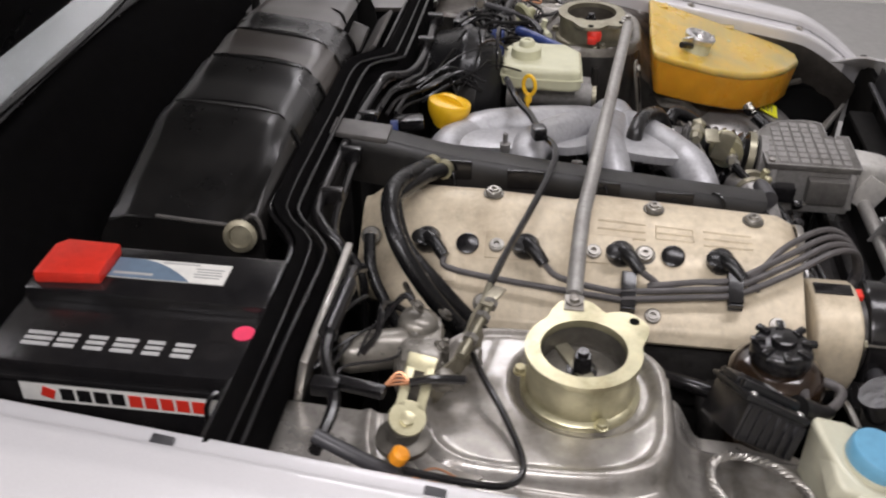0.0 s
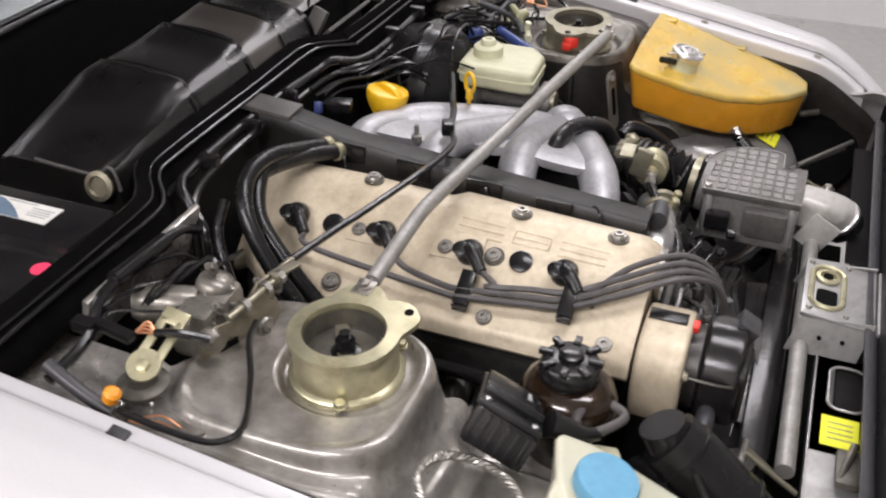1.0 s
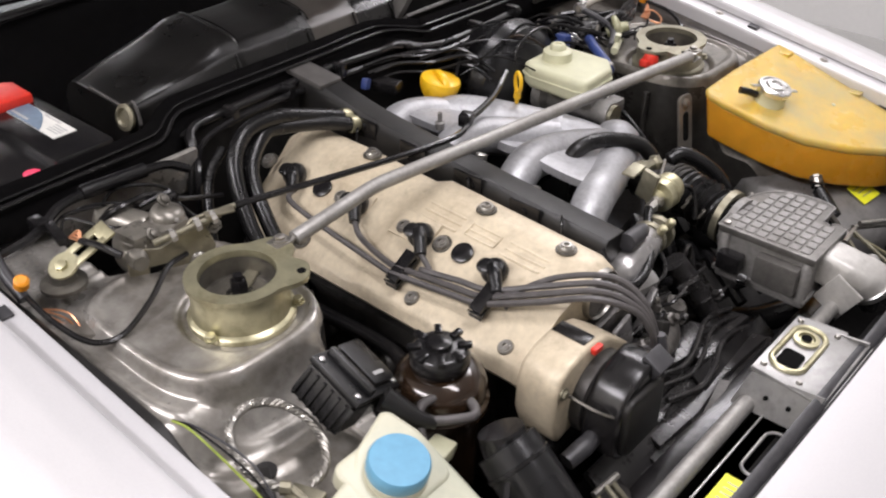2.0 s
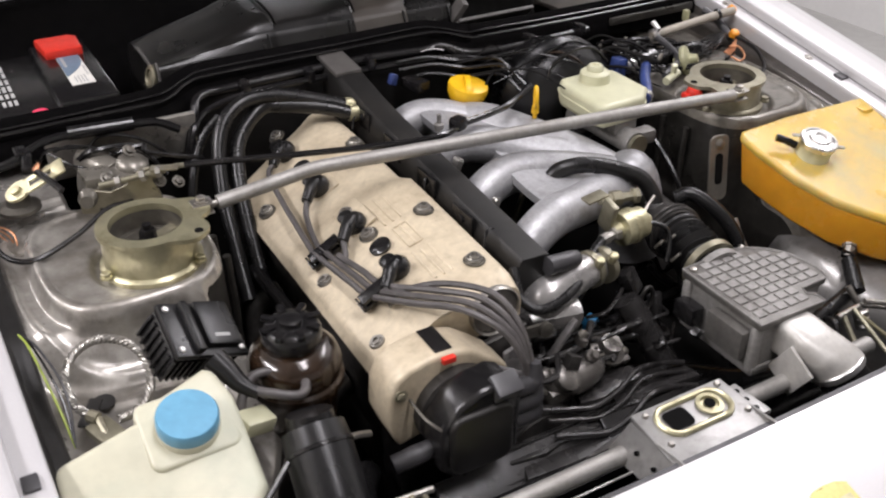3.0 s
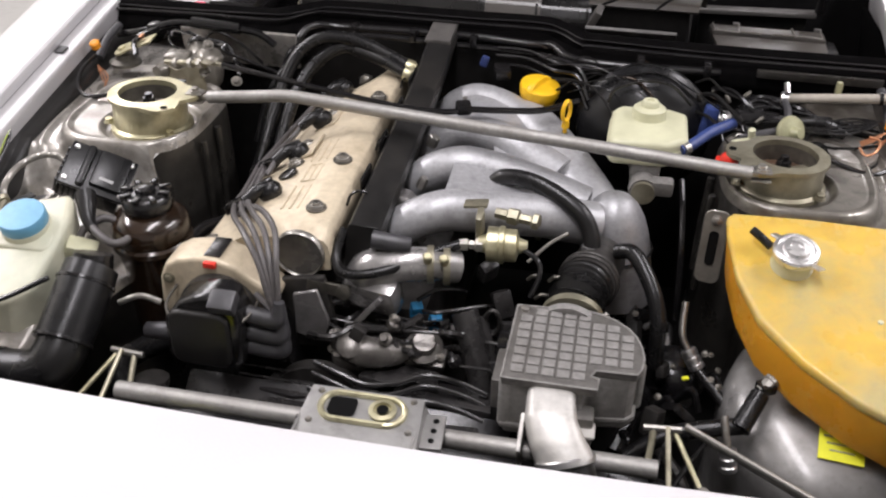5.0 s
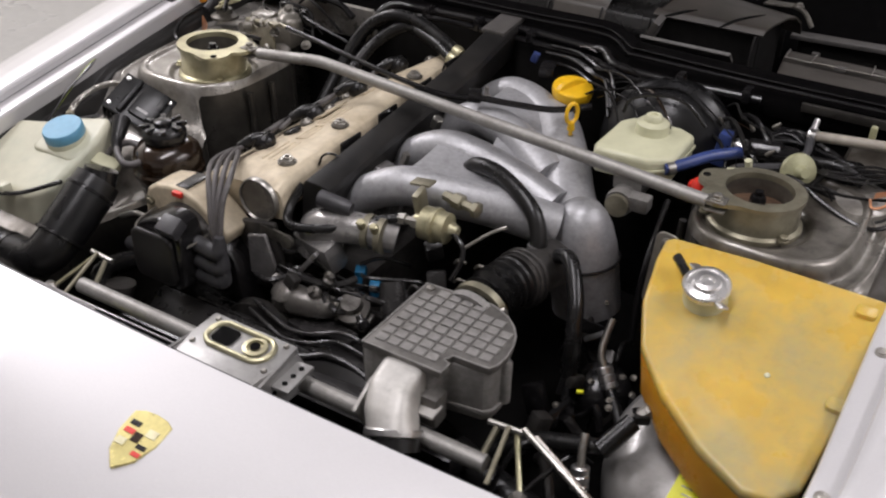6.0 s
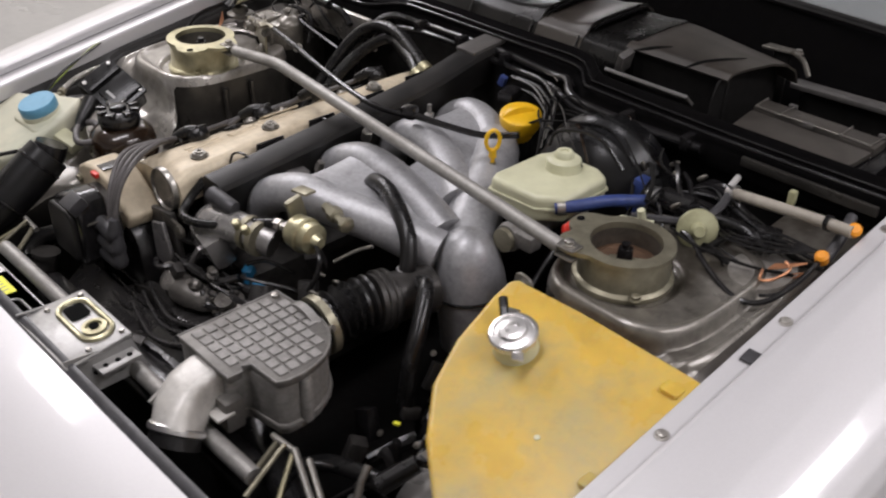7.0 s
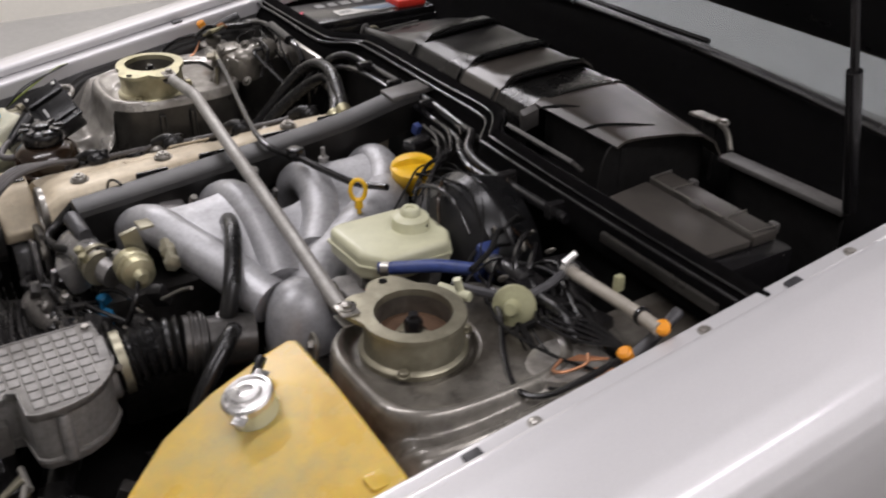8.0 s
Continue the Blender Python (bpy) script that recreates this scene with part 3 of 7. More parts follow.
# the rest of the body behind the wings: sides, roof, windows, tail
for s in (-1, 1):
    def side(u, v, s=s):
        y = 1.02 + 2.45 * v
        edge = [(0.02, 0.0), (0.055, -0.02), (0.09, -0.09), (0.10, -0.20), (0.105, -0.34), (0.085, -0.52), (0.03, -0.66)]
        k = u * (len(edge) - 1)
        i = min(int(k), len(edge) - 2)
        dx, dz = (edge[i][c] + (edge[i + 1][c] - edge[i][c]) * (k - i) for c in (0, 1))
        tail = step(2.4, 3.5, y)
        return Vector((s * (0.885 + dx - 0.16 * tail), y, 0.905 + 0.03 * math.sin(v * 2.6) + dz * (1 - 0.25 * tail)))
    flank = part("body_side", grid(side, 18, 40, -0.004), PAINT, car, "glossy silver body side")
    part("door_gap", tube([tuple(side(u, 0.53) + Vector((s * 0.001, 0, 0))) for u in np.linspace(0.02, 0.9, 10)], 0.004, 6, 2), MATTBLACK, flank)
    part("side_window", grid(lambda u, v, s=s: Vector((s * (0.900 - 0.225 * u), 1.08 + 0.62 * u + (1.95 - 1.25 * u) * v, 0.93 + 0.36 * u)), 6, 14, 0.004), DARKGLASS, car, "dark side window")
    part("windscreen_pillar", tube([(s * 0.772, 0.84, 0.882), (s * 0.738, 1.12, 1.045), (s * 0.690, 1.62, 1.312)], 0.026, 10, 4, squash=0.6), PAINT, car, "silver windscreen pillar")
    part("tyre", lathe([(0.20, -0.09), (0.30, -0.095), (0.325, -0.07), (0.325, 0.07), (0.30, 0.095), (0.20, 0.09)], (s * 0.80, 2.70, 0.30), (1, 0, 0), 32), RUBBER, car)
part("roof", grid(lambda u, v: Vector(((-0.69 + 1.38 * u) * (1 - 0.05 * v), 1.60 + 0.95 * v, 1.312 + 0.03 * math.sin(v * 3.1) + 0.03 * (1 - (2 * u - 1) ** 2))), 16, 12, 0.02), PAINT, car, "silver roof panel")
part("rear_window", grid(lambda u, v: Vector(((-0.66 + 1.32 * u) * (1 + 0.12 * v), 2.56 + 0.80 * v, 1.312 + 0.02 * (1 - (2 * u - 1) ** 2) - 0.36 * v ** 1.2)), 14, 12, 0.006), DARKGLASS, car, "dark rear window")
part("tail", grid(lambda u, v: Vector(((-0.77 + 1.54 * u) * (1 - 0.06 * v), 3.36 + 0.12 * math.sin(v * 2.2) - 0.05 * (2 * u - 1) ** 2, 0.945 - 0.60 * v)), 16, 12, 0.006), PAINT, car, "silver tail panel")
part("underbody", box((0, 1.9, 0.22), (1.62, 2.9, 0.02), 0.004), MATTBLACK, car, "black underbody")

# tyres under the wings
for s in (-1, 1):
    part("tyre", lathe([(0.20, -0.09), (0.30, -0.095), (0.325, -0.07), (0.325, 0.07), (0.30, 0.095), (0.20, 0.09)], (s * 0.80, 0.02, 0.30), (1, 0, 0), 32), RUBBER, car)

# gutter with its rubber seal between bay and cowl
SEAL = [(-0.77, 0.352, 0.800), (-0.60, 0.350, 0.802), (-0.44, 0.348, 0.804), (-0.395, 0.36, 0.806), (-0.35, 0.398, 0.808), (-0.30, 0.405, 0.810), (-0.05, 0.408, 0.812), (0.10, 0.405, 0.812),
        (0.145, 0.392, 0.810), (0.185, 0.358, 0.807), (0.22, 0.352, 0.805), (0.45, 0.352, 0.802), (0.77, 0.354, 0.800)]
def wander(points, amount, seed):
    """The same line, a little out of true."""
    r = random.Random(seed)
    return [(x + r.uniform(-amount, amount), y + r.uniform(-amount, amount), z + r.uniform(-amount, amount)) for x, y, z in points]


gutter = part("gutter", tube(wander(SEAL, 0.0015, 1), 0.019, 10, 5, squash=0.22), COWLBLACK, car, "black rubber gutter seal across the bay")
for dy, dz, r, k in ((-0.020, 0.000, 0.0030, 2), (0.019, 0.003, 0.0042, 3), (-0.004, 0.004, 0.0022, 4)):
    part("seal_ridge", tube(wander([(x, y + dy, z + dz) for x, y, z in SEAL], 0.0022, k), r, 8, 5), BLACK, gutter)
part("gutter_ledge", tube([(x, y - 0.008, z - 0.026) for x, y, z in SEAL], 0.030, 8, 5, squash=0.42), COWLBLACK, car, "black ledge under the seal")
part("bulkhead_lip", box((-0.485, 0.317, 0.748), (0.24, 0.010, 0.076), 0.004, 12), BAY, car, "dull silver panel below the gutter")
part("bulkhead_lip", box((0.62, 0.322, 0.783), (0.22, 0.008, 0.016), 0.003), BAYSHADE, car, "darkened strip below the gutter")

# ---- front cross tube, latch plate, headlamp arms ----
part("front_sill", box((0.15, -0.590, 0.555), (0.90, 0.05, 0.012), 0.004), MATTBLACK, car, "black sill behind the nose edge")
tube_ob = thing("headlamp_shaft", (0, -0.512, 0.57), "dull silver headlamp lifting shaft across the front", "shaft")
part("shaft", tube([(-0.36, -0.512, 0.572), (0.365, -0.506, 0.566)], 0.0125, 14, straight=True), BARMET, tube_ob)
for s in (-1, 1):
    x = s * 0.352
    arm = part("arm", tube([(x, -0.505, 0.552), (x + s * 0.005, -0.46, 0.592)], 0.0045, 8, straight=True), ZINCDULL, tube_ob, "plated crank arm")
    part("link", tube([(x + s * 0.028, -0.53, 0.560), (x + s * 0.022, -0.462, 0.600)], 0.0036, 8, straight=True), ZINCDULL, tube_ob, "plated lifting link")
    part("link", tube([(x + s * 0.068, -0.515, 0.552), (x + s * 0.030, -0.455, 0.592)], 0.0036, 8, straight=True), ZINC, tube_ob, "yellow plated link")
    part("pivot", tube([(x - s * 0.008, -0.46, 0.593), (x + s * 0.04, -0.458, 0.595)], 0.0045, 8, straight=True), STEEL, tube_ob)
    part("ball_joint", lathe([(0.004, 0), (0.011, 0.006), (0.012, 0.014), (0.006, 0.022)], (x + s * 0.07, -0.525, 0.54), (0, 0, 1), 14), STEEL, tube_ob)

for k, (dx, dz) in enumerate(((0.0, 0.0), (0.012, -0.018))):
    part("push_rod", tube([(0.395 + dx, -0.462 + dx, 0.606 + dz), (0.63, -0.560 + dx, 0.558 + dz)], 0.0045, 8, straight=True), STEEL, tube_ob, "bright headlamp push rod")

latch = thing("latch_plate", (-0.008, -0.54, 0.56), "grey pressed steel bonnet latch plate bolted to the front panel", "latch plate")
LATCHMAT = material("grey_primer", (0.33, 0.325, 0.315), 0.36, 0.45, 0.08, 90, 12, 0.5, (0.16, 0.145, 0.12), 0.04)
plate_pts = [(-0.083, -0.500), (0.066, -0.500), (0.074, -0.604), (-0.088, -0.604)]
tilt = Matrix.Translation((0, -0.537, 0.622)) @ Matrix.Rotation(radians(4), 4, "X") @ Matrix.Translation((0, 0.537, -0.622))
part("plate", prism(plate_pts, 0.612, 0.620, 0.003, 2, tilt), LATCHMAT, latch, "grey painted plate")
for s, x0, x1 in ((-1, -0.084, -0.102), (1, 0.067, 0.080)):
    part("side_wall", grid(lambda u, v, x0=x0, x1=x1: Vector((x0 + (x1 - x0) * u, -0.503 - 0.100 * v + 0.014 * u, 0.614 - 0.050 * u + 0.010 * v * (1 - u))), 4, 6, 0.003), LATCHMAT, latch, "sloping side wall with two holes")
    for k in (0.3, 0.62):
        part("hole", lathe([(0.0032, 0), (0.0032, 0.004)], (x0 + (x1 - x0) * 0.5 - 0.001, -0.503 - 0.1 * k, 0.591), (s, 0, 0.3), 10), HOLE, latch)
part("ear", box((0.083, -0.535, 0.600), (0.028, 0.062, 0.006), 0.002, 0, 0, 4), LATCHMAT, latch, "folded ear with three holes")
for k in (-0.018, 0.0, 0.018):
    part("hole", lathe([(0.004, 0), (0.004, 0.0012)], (0.084, -0.535 + k, 0.603), (0, 0, 1), 12), HOLE, latch)
part("front_lip", box((-0.008, -0.606, 0.590), (0.160, 0.006, 0.05), 0.003, 8), LATCHMAT, latch)
ring = rounded(-0.062, -0.557, 0.046, -0.511, 0.022, 7)
part("bead", moved(tube([(x, y, 0.622) for x, y in ring + ring[:1]], 0.0042, 8, 2), tilt), ZINC, latch, "raised yellow plated rim")
part("slot", prism(rounded(-0.052, -0.549, -0.016, -0.519, 0.007), 0.6215, 0.6228, 0, 2, tilt), HOLE, latch, "dark latch opening")
part("guide", moved(lathe([(0.018, 0), (0.018, 0.003), (0.012, 0.004), (0.010, -0.004), (0.006, -0.006)], (0.018, -0.533, 0.6215), (0, 0, 1), 22), tilt), ZINC, latch, "round guide bush")
part("guide_hole", moved(lathe([(0.0075, 0.0), (0.0075, 0.001)], (0.018, -0.533, 0.6245), (0, 0, 1), 16), tilt), HOLE, latch)
for x, y in ((-0.068, -0.511), (0.053, -0.509), (-0.070, -0.563), (0.057, -0.562)):
    part("rivet", moved(lathe([(0.0045, 0), (0.0045, 0.002), (0.003, 0.004)], (x, y, 0.620), (0, 0, 1), 12), tilt), STEEL, latch)
# radiator support beside it, with a large slot and a label
support = thing("radiator_support", (-0.2, -0.55, 0.53), "grey painted steel radiator support with a large slot", "panel")
slot = rounded(-0.212, -0.604, -0.120, -0.556, 0.016, 6)
sheet_bm = bmesh.new()
hole = [sheet_bm.verts.new((x, y, 0.565)) for x, y in slot]
rim = [sheet_bm.verts.new((max(-0.30, min(-0.098, -0.166 + (x + 0.166) * 3.2)), max(-0.612, min(-0.538, -0.580 + (y + 0.580) * 2.2)), 0.565)) for x, y in slot]
for i in range(len(slot)):
    sheet_bm.faces.new((hole[i], hole[(i + 1) % len(slot)], rim[(i + 1) % len(slot)], rim[i]))
bmesh.ops.solidify(sheet_bm, geom=sheet_bm.faces[:], thickness=0.003)
part("slotted_panel", sheet_bm, LATCHMAT, support, "grey slotted panel")
part("panel", box((-0.370, -0.575, 0.5645), (0.139, 0.074, 0.003), 0.001), LATCHMAT, support)
part("slot_rim", tube([(x, y, 0.5665) for x, y in slot + slot[:1]], 0.0022, 6, 2), LATCHMAT, support, "rolled edge of the slot")
part("flange", box((-0.27, -0.5365, 0.556), (0.34, 0.003, 0.022), 0.001), LATCHMAT, support, "folded flange")
part("sticker", box((-0.258, -0.574, 0.5672), (0.058, 0.048, 0.0008), 0), STICKER, support, "bright yellow warning sticker")
for k in range(4):
    part("print_bar", box((-0.272 + 0.010 * k, -0.574, 0.5678), (0.0022, 0.032, 0.0004), 0), ZINCDULL, support)
part("corner_bracket", merge(box((-0.335, -0.585, 0.578), (0.07, 0.03, 0.012), 0.005, 0, 6), tube([(-0.36, -0.575, 0.582), (-0.30, -0.590, 0.590)], 0.005, 8, straight=True)), GRIMY, support, "grimy corner bracket")

# ---- the engine ----
OILY = material("oily_pump_metal", (0.155, 0.145, 0.132), 0.28, 0.4, 0.25, 60, 18, 0.85, (0.040, 0.036, 0.032), 0.10)
CASTFRONT = material("grey_cast_housing", (0.24, 0.23, 0.225), 0.30, 0.4, 0.15, 70, 12, 0.7, (0.10, 0.092, 0.085), 0.07, coat=0.3)
NECKMAT = material("dull_cast_neck", (0.34, 0.33, 0.32), 0.27, 0.55, 0.15, 70, 12, 0.7, (0.15, 0.14, 0.13), 0.06, coat=0.3)
# Dusty black raised in tone: a pale veil of glare is in the colour.
VEILBLACK = material("dusty_veil_black", (0.026, 0.0245, 0.024), 0.26, 0.0, 0.3, 60, 16, 0.6, (0.010, 0.009, 0.009), 0.08, spec=0.6)
engine = thing("engine", (-0.15, 0.0, 0.27), "leaning four-cylinder petrol engine with a beige cam cover", "engine")
part("block", box((-0.19, 0.01, 0.50), (0.22, 0.58, 0.26), 0.02), CASTDARK, engine, "dark oily engine block")
part("head", box((-0.295, 0.01, 0.565), (0.07, 0.54, 0.10), 0.015), CASTDARK, engine, "dark oily cylinder head")
part("crankcase", box((-0.06, 0.0, 0.46), (0.16, 0.54, 0.26), 0.02), CASTDARK, engine, "dark crankcase side")

# cam cover: cross-section in x, z, carried along y
COVER = [(-0.322, 0.628), (-0.335, 0.632), (-0.340, 0.640), (-0.332, 0.653), (-0.318, 0.661), (-0.262, 0.694), (-0.252, 0.701), (-0.215, 0.722), (-0.192, 0.736), (-0.178, 0.745), (-0.165, 0.749),
         (-0.136, 0.750), (-0.126, 0.747), (-0.120, 0.738), (-0.117, 0.722), (-0.118, 0.700)]


def sag(x, y):
    """How far the upper face falls away towards the front."""
    return (0.004 + 0.055 * max(0.0, 0.16 - y)) * step(-0.25, -0.17, x)


def cover(u, v):
    y = -0.300 + 0.635 * v
    k = u * (len(COVER) - 1)
    i = min(int(k), len(COVER) - 2)
    x, z = (COVER[i][c] + (COVER[i + 1][c] - COVER[i][c]) * (k - i) for c in (0, 1))
    left = 0.062 * step(0.20, 0.335, y) ** 1.5
    narrow = (x + 0.116) / -0.227
    x += left * narrow * 1.15
    x -= 0.012 * step(0.0, 0.02, y) * (1 - narrow) ** 2
    z -= 0.03 * step(0.27, 0.335, y) ** 2 + 0.012 * step(-0.27, -0.30, y) ** 2 * (1 - narrow)
    z += 0.006 * (1 - step(-0.002, 0.012, y)) * step(0.12, 0.25, u)
    return Vector((x, y, z - sag(x, y)))


cam_cover = part("cam_cover", merge(grid(cover, 45, 60), prism([(cover(i / 15, 0).x, cover(i / 15, 0).z) for i in range(16)], 0.2955, 0.300, 0, 2, Matrix.Rotation(radians(90), 4, "X")),
                                    prism([(cover(i / 15, 1).x, cover(i / 15, 1).z) for i in range(16)], -0.335, -0.330, 0, 2, Matrix.Rotation(radians(90), 4, "X"))),
                 CREAM, engine, "beige painted cast cam cover", angle=50)
SLOPE = (-0.48, 0, 0.87)
for y in (0.139, -0.096, -0.239):
    part("bolt_seat", lathe([(0.0155, -0.001), (0.0155, 0.0012)], (-0.155, y, 0.7515 + (0.005 if y < 0 else 0) - sag(-0.155, y)), (0, 0, 1), 20), GRIMY, cam_cover)
    part("cover_bolt", merge(lathe([(0.012, 0), (0.012, 0.004), (0.0105, 0.006), (0.0075, 0.006), (0.0075, 0.009), (0.004, 0.009), (0.0035, 0.005)], (-0.155, y, 0.7525 + (0.005 if y < 0 else 0) - sag(-0.155, y)), (0, 0, 1), 18)), STEEL, cam_cover, "plated socket bolt with a washer")
for x, y, z in ((q[0] - 0.0024, q[1], q[2] + 0.0043 + (0.005 if q[1] < 0 and q[0] > -0.3 else 0)) for q in ((-0.239, -0.011, 0.704), (-0.236, 0.126, 0.705), (-0.237, -0.083, 0.705), (-0.225, 0.312, 0.70), (-0.314, -0.096, 0.661), (-0.314, 0.137, 0.661), (-0.312, -0.262, 0.661))):
    part("bolt_seat", lathe([(0.015, -0.002), (0.015, 0.0005)], (x, y, z), SLOPE, 20), GRIMY, cam_cover)
    part("cover_bolt", lathe([(0.0115, -0.001), (0.0115, 0.004), (0.010, 0.006), (0.007, 0.006), (0.007, 0.009), (0.004, 0.009), (0.0035, 0.005)], (x, y, z), SLOPE, 18), STEEL, cam_cover, "plated socket bolt with a washer")
for y in (0.168, -0.122):
    part("blanking_plug", lathe([(0.0165, -0.002), (0.0165, 0.0035), (0.014, 0.005), (0.002, 0.0055)], (-0.239, y, 0.7095 + (0.005 if y < 0 else 0)), SLOPE, 20), BLACK, cam_cover, "black rubber plug")
# raised outline marks along the upper face, and stepped pads below them
def on_face(x, y, up=0.0):
    k = (x + 0.252) / 0.074
    return (x - 0.5 * up, y, 0.701 + 0.044 * k + 0.87 * up + (0.006 if y < 0 else 0) - 0.03 * step(0.27, 0.335, y) ** 2 - sag(x, y))


def outline(points, r=0.0022):
    return tube([on_face(x, y, -0.0008) for x, y in points], r, 6, straight=True)


for y0 in (0.100, -0.050, -0.200):
    for x in (-0.212, -0.199, -0.186):
        part("raised_bar", outline([(x, y0 - 0.034), (x, y0 + 0.034)]), CREAM, cam_cover)
for y0 in (0.170, 0.030, -0.125):
    part("raised_frame", outline([(-0.208, y0 - 0.026), (-0.186, y0 - 0.026), (-0.186, y0 + 0.026), (-0.208, y0 + 0.026), (-0.208, y0 - 0.026)]), CREAM, cam_cover)
    part("raised_bar", outline([(-0.197, y0 - 0.026), (-0.197, y0 + 0.026)]), CREAM, cam_cover)
for y0 in (0.105, -0.028):
    part("raised_pad", moved(box((0, 0, 0), (0.044, 0.075, 0.004), 0.002), Matrix.Translation(on_face(-0.236, y0, 0.001)) @ Matrix.Rotation(radians(-30), 4, "Y")), CREAM, cam_cover, "raised cast pad")
part("cast_logo", moved(box((0, 0, 0), (0.016, 0.020, 0.002), 0.001), Matrix.Translation((-0.283, 0.190, 0.682)) @ Matrix.Rotation(radians(-30), 4, "Y")), CREAM, cam_cover)
part("cam_end_ring", lathe([(0.0375, 0), (0.0375, 0.008), (0.036, 0.010), (0.0345, 0.008), (0.034, 0.002)], (-0.162, -0.300, 0.690), (0, -1, 0), 30), STEEL, engine, "bright machined ring at the cam's end")
part("cam_end_plug", lathe([(0.034, 0), (0.034, 0.006), (0.028, 0.007), (0.012, 0.005)], (-0.162, -0.300, 0.690), (0, -1, 0), 26), OILY, engine, "dark cam end plug")
for x, y, z in ((-0.118, -0.03, 0.728), (-0.118, -0.205, 0.720), (-0.130, 0.20, 0.742)):
    part("wire_loop", tube([(x, y, z), (x + 0.005, y + 0.004, z + 0.016), (x + 0.016, y + 0.012, z + 0.020), (x + 0.028, y + 0.02, z + 0.010), (x + 0.026, y + 0.03, z - 0.03)], 0.0022, 6), BLACK, engine)

# spark plug caps and their leads
LEAD_END = [(-0.168, -0.392, 0.640), (-0.168, -0.400, 0.612), (-0.168, -0.404, 0.588), (-0.205, -0.375, 0.660)]
for i, y in enumerate((0.225, 0.084, -0.049, -0.186)):
    cap = part("plug_cap", merge(lathe([(0.015, -0.012), (0.016, 0.004), (0.0195, 0.010), (0.0195, 0.018), (0.015, 0.025), (0.008, 0.027)], (-0.240, y, 0.706), SLOPE, 20),
                                 tube([(-0.250, y, 0.725), (-0.262, y - 0.012, 0.724), (-0.278, y - 0.028, 0.712)], [0.011, 0.0105, 0.0085], 12),
                                 lathe([(0.011, 0), (0.012, 0.008), (0.009, 0.010)], (-0.253, y + 0.010, 0.722), SLOPE, 16)), RUBBER, engine, "black rubber spark plug cap")
    o = 0.0105 * i
    pts = [(-0.276, y - 0.026, 0.713), (-0.292 + 0.004 * i, y - 0.05, 0.699)]
    if i < 3:
        pts += [(-0.312 + o, min(y - 0.085, -0.03), 0.689 + 0.45 * o)] if i < 2 else []
        pts += [(-0.313 + o, -0.062 - 0.03 * (i == 2), 0.690 + 0.5 * o)]
    pts += [(-0.303 + o, -0.15 if i < 3 else -0.225, 0.694 + 0.5 * o), (-0.297 + o, -0.204 if i < 3 else -0.235, 0.700 + 0.5 * o), (-0.270 + 1.4 * o, -0.275, 0.722 + 0.5 * o), (-0.232 + 1.5 * o, -0.335, 0.736 + 0.25 * o),
            (-0.195 + 0.8 * o, -0.378, 0.715 - 0.1 * o), (-0.176 + 0.3 * o, -0.398, 0.672 - 0.6 * o), LEAD_END[i]]
    part("ignition_lead", tube(pts, 0.0046, 8, 5), LEAD, engine, "grey ignition lead")
for x, y, z, r in ((-0.301, -0.061, 0.694, -29), (-0.288, -0.204, 0.704, -29)):
    part("lead_clip", merge(box((x, y, z + 0.004), (0.052, 0.020, 0.005), 0.001, 0, r), box((x, y, z - 0.008), (0.052, 0.020, 0.005), 0.001, 0, r),
                            *[box((x + k * 0.87, y, z - 0.002 + k * 0.5), (0.003, 0.020, 0.014), 0.001, 0, r) for k in (-0.026, -0.009, 0.008, 0.025)]), BLACK, engine, "black lead clip")

# belt cover and distributor
belt = [(-0.340, 0.580), (-0.354, 0.62), (-0.352, 0.662), (-0.342, 0.686), (-0.322, 0.698), (-0.292, 0.704), (-0.262, 0.703), (-0.235, 0.694), (-0.206, 0.672), (-0.178, 0.648), (-0.190, 0.622), (-0.204, 0.628), (-0.214, 0.612), (-0.26, 0.600)]
belt_cover = part("belt_cover", prism(belt, 0.306, 0.368, 0.012, 3, Matrix.Rotation(radians(90), 4, "X")), CREAM, engine, "beige belt cover, stained at its edges")
part("lower_belt_cover", prism([(-0.338, 0.44), (-0.338, 0.578), (-0.26, 0.598), (-0.198, 0.626), (-0.175, 0.60), (-0.15, 0.44)], 0.308, 0.362, 0.006, 2, Matrix.Rotation(radians(90), 4, "X")), BLACK, engine, "black lower belt cover")
part("bolt", bolt_head((-0.337, -0.369, 0.665), (0, -1, 0), 0.006, 0.006), ZINCDULL, belt_cover)
part("strap", box((-0.272, -0.335, 0.7035), (0.024, 0.05, 0.004), 0.001), BLACK, belt_cover, "black strap")
part("red_clip", box((-0.271, -0.371, 0.697), (0.018, 0.008, 0.008), 0.001), RED, belt_cover, "small red clip")
cap_out = [(-0.318, 0.585), (-0.300, 0.567), (-0.222, 0.567), (-0.208, 0.582), (-0.206, 0.655), (-0.215, 0.684), (-0.232, 0.692), (-0.262, 0.690), (-0.292, 0.676), (-0.316, 0.645)]
dist = part("distributor", prism(cap_out, 0.385, 0.438, 0.008, 3, Matrix.Rotation(radians(90), 4, "X")), BLACK, engine, "black distributor cap")
part("collar", lathe([(0.058, 0), (0.058, 0.016), (0.050, 0.020)], (-0.262, -0.368, 0.624), (0, -1, 0), 30), CASTDARK, dist, "dark metal collar")
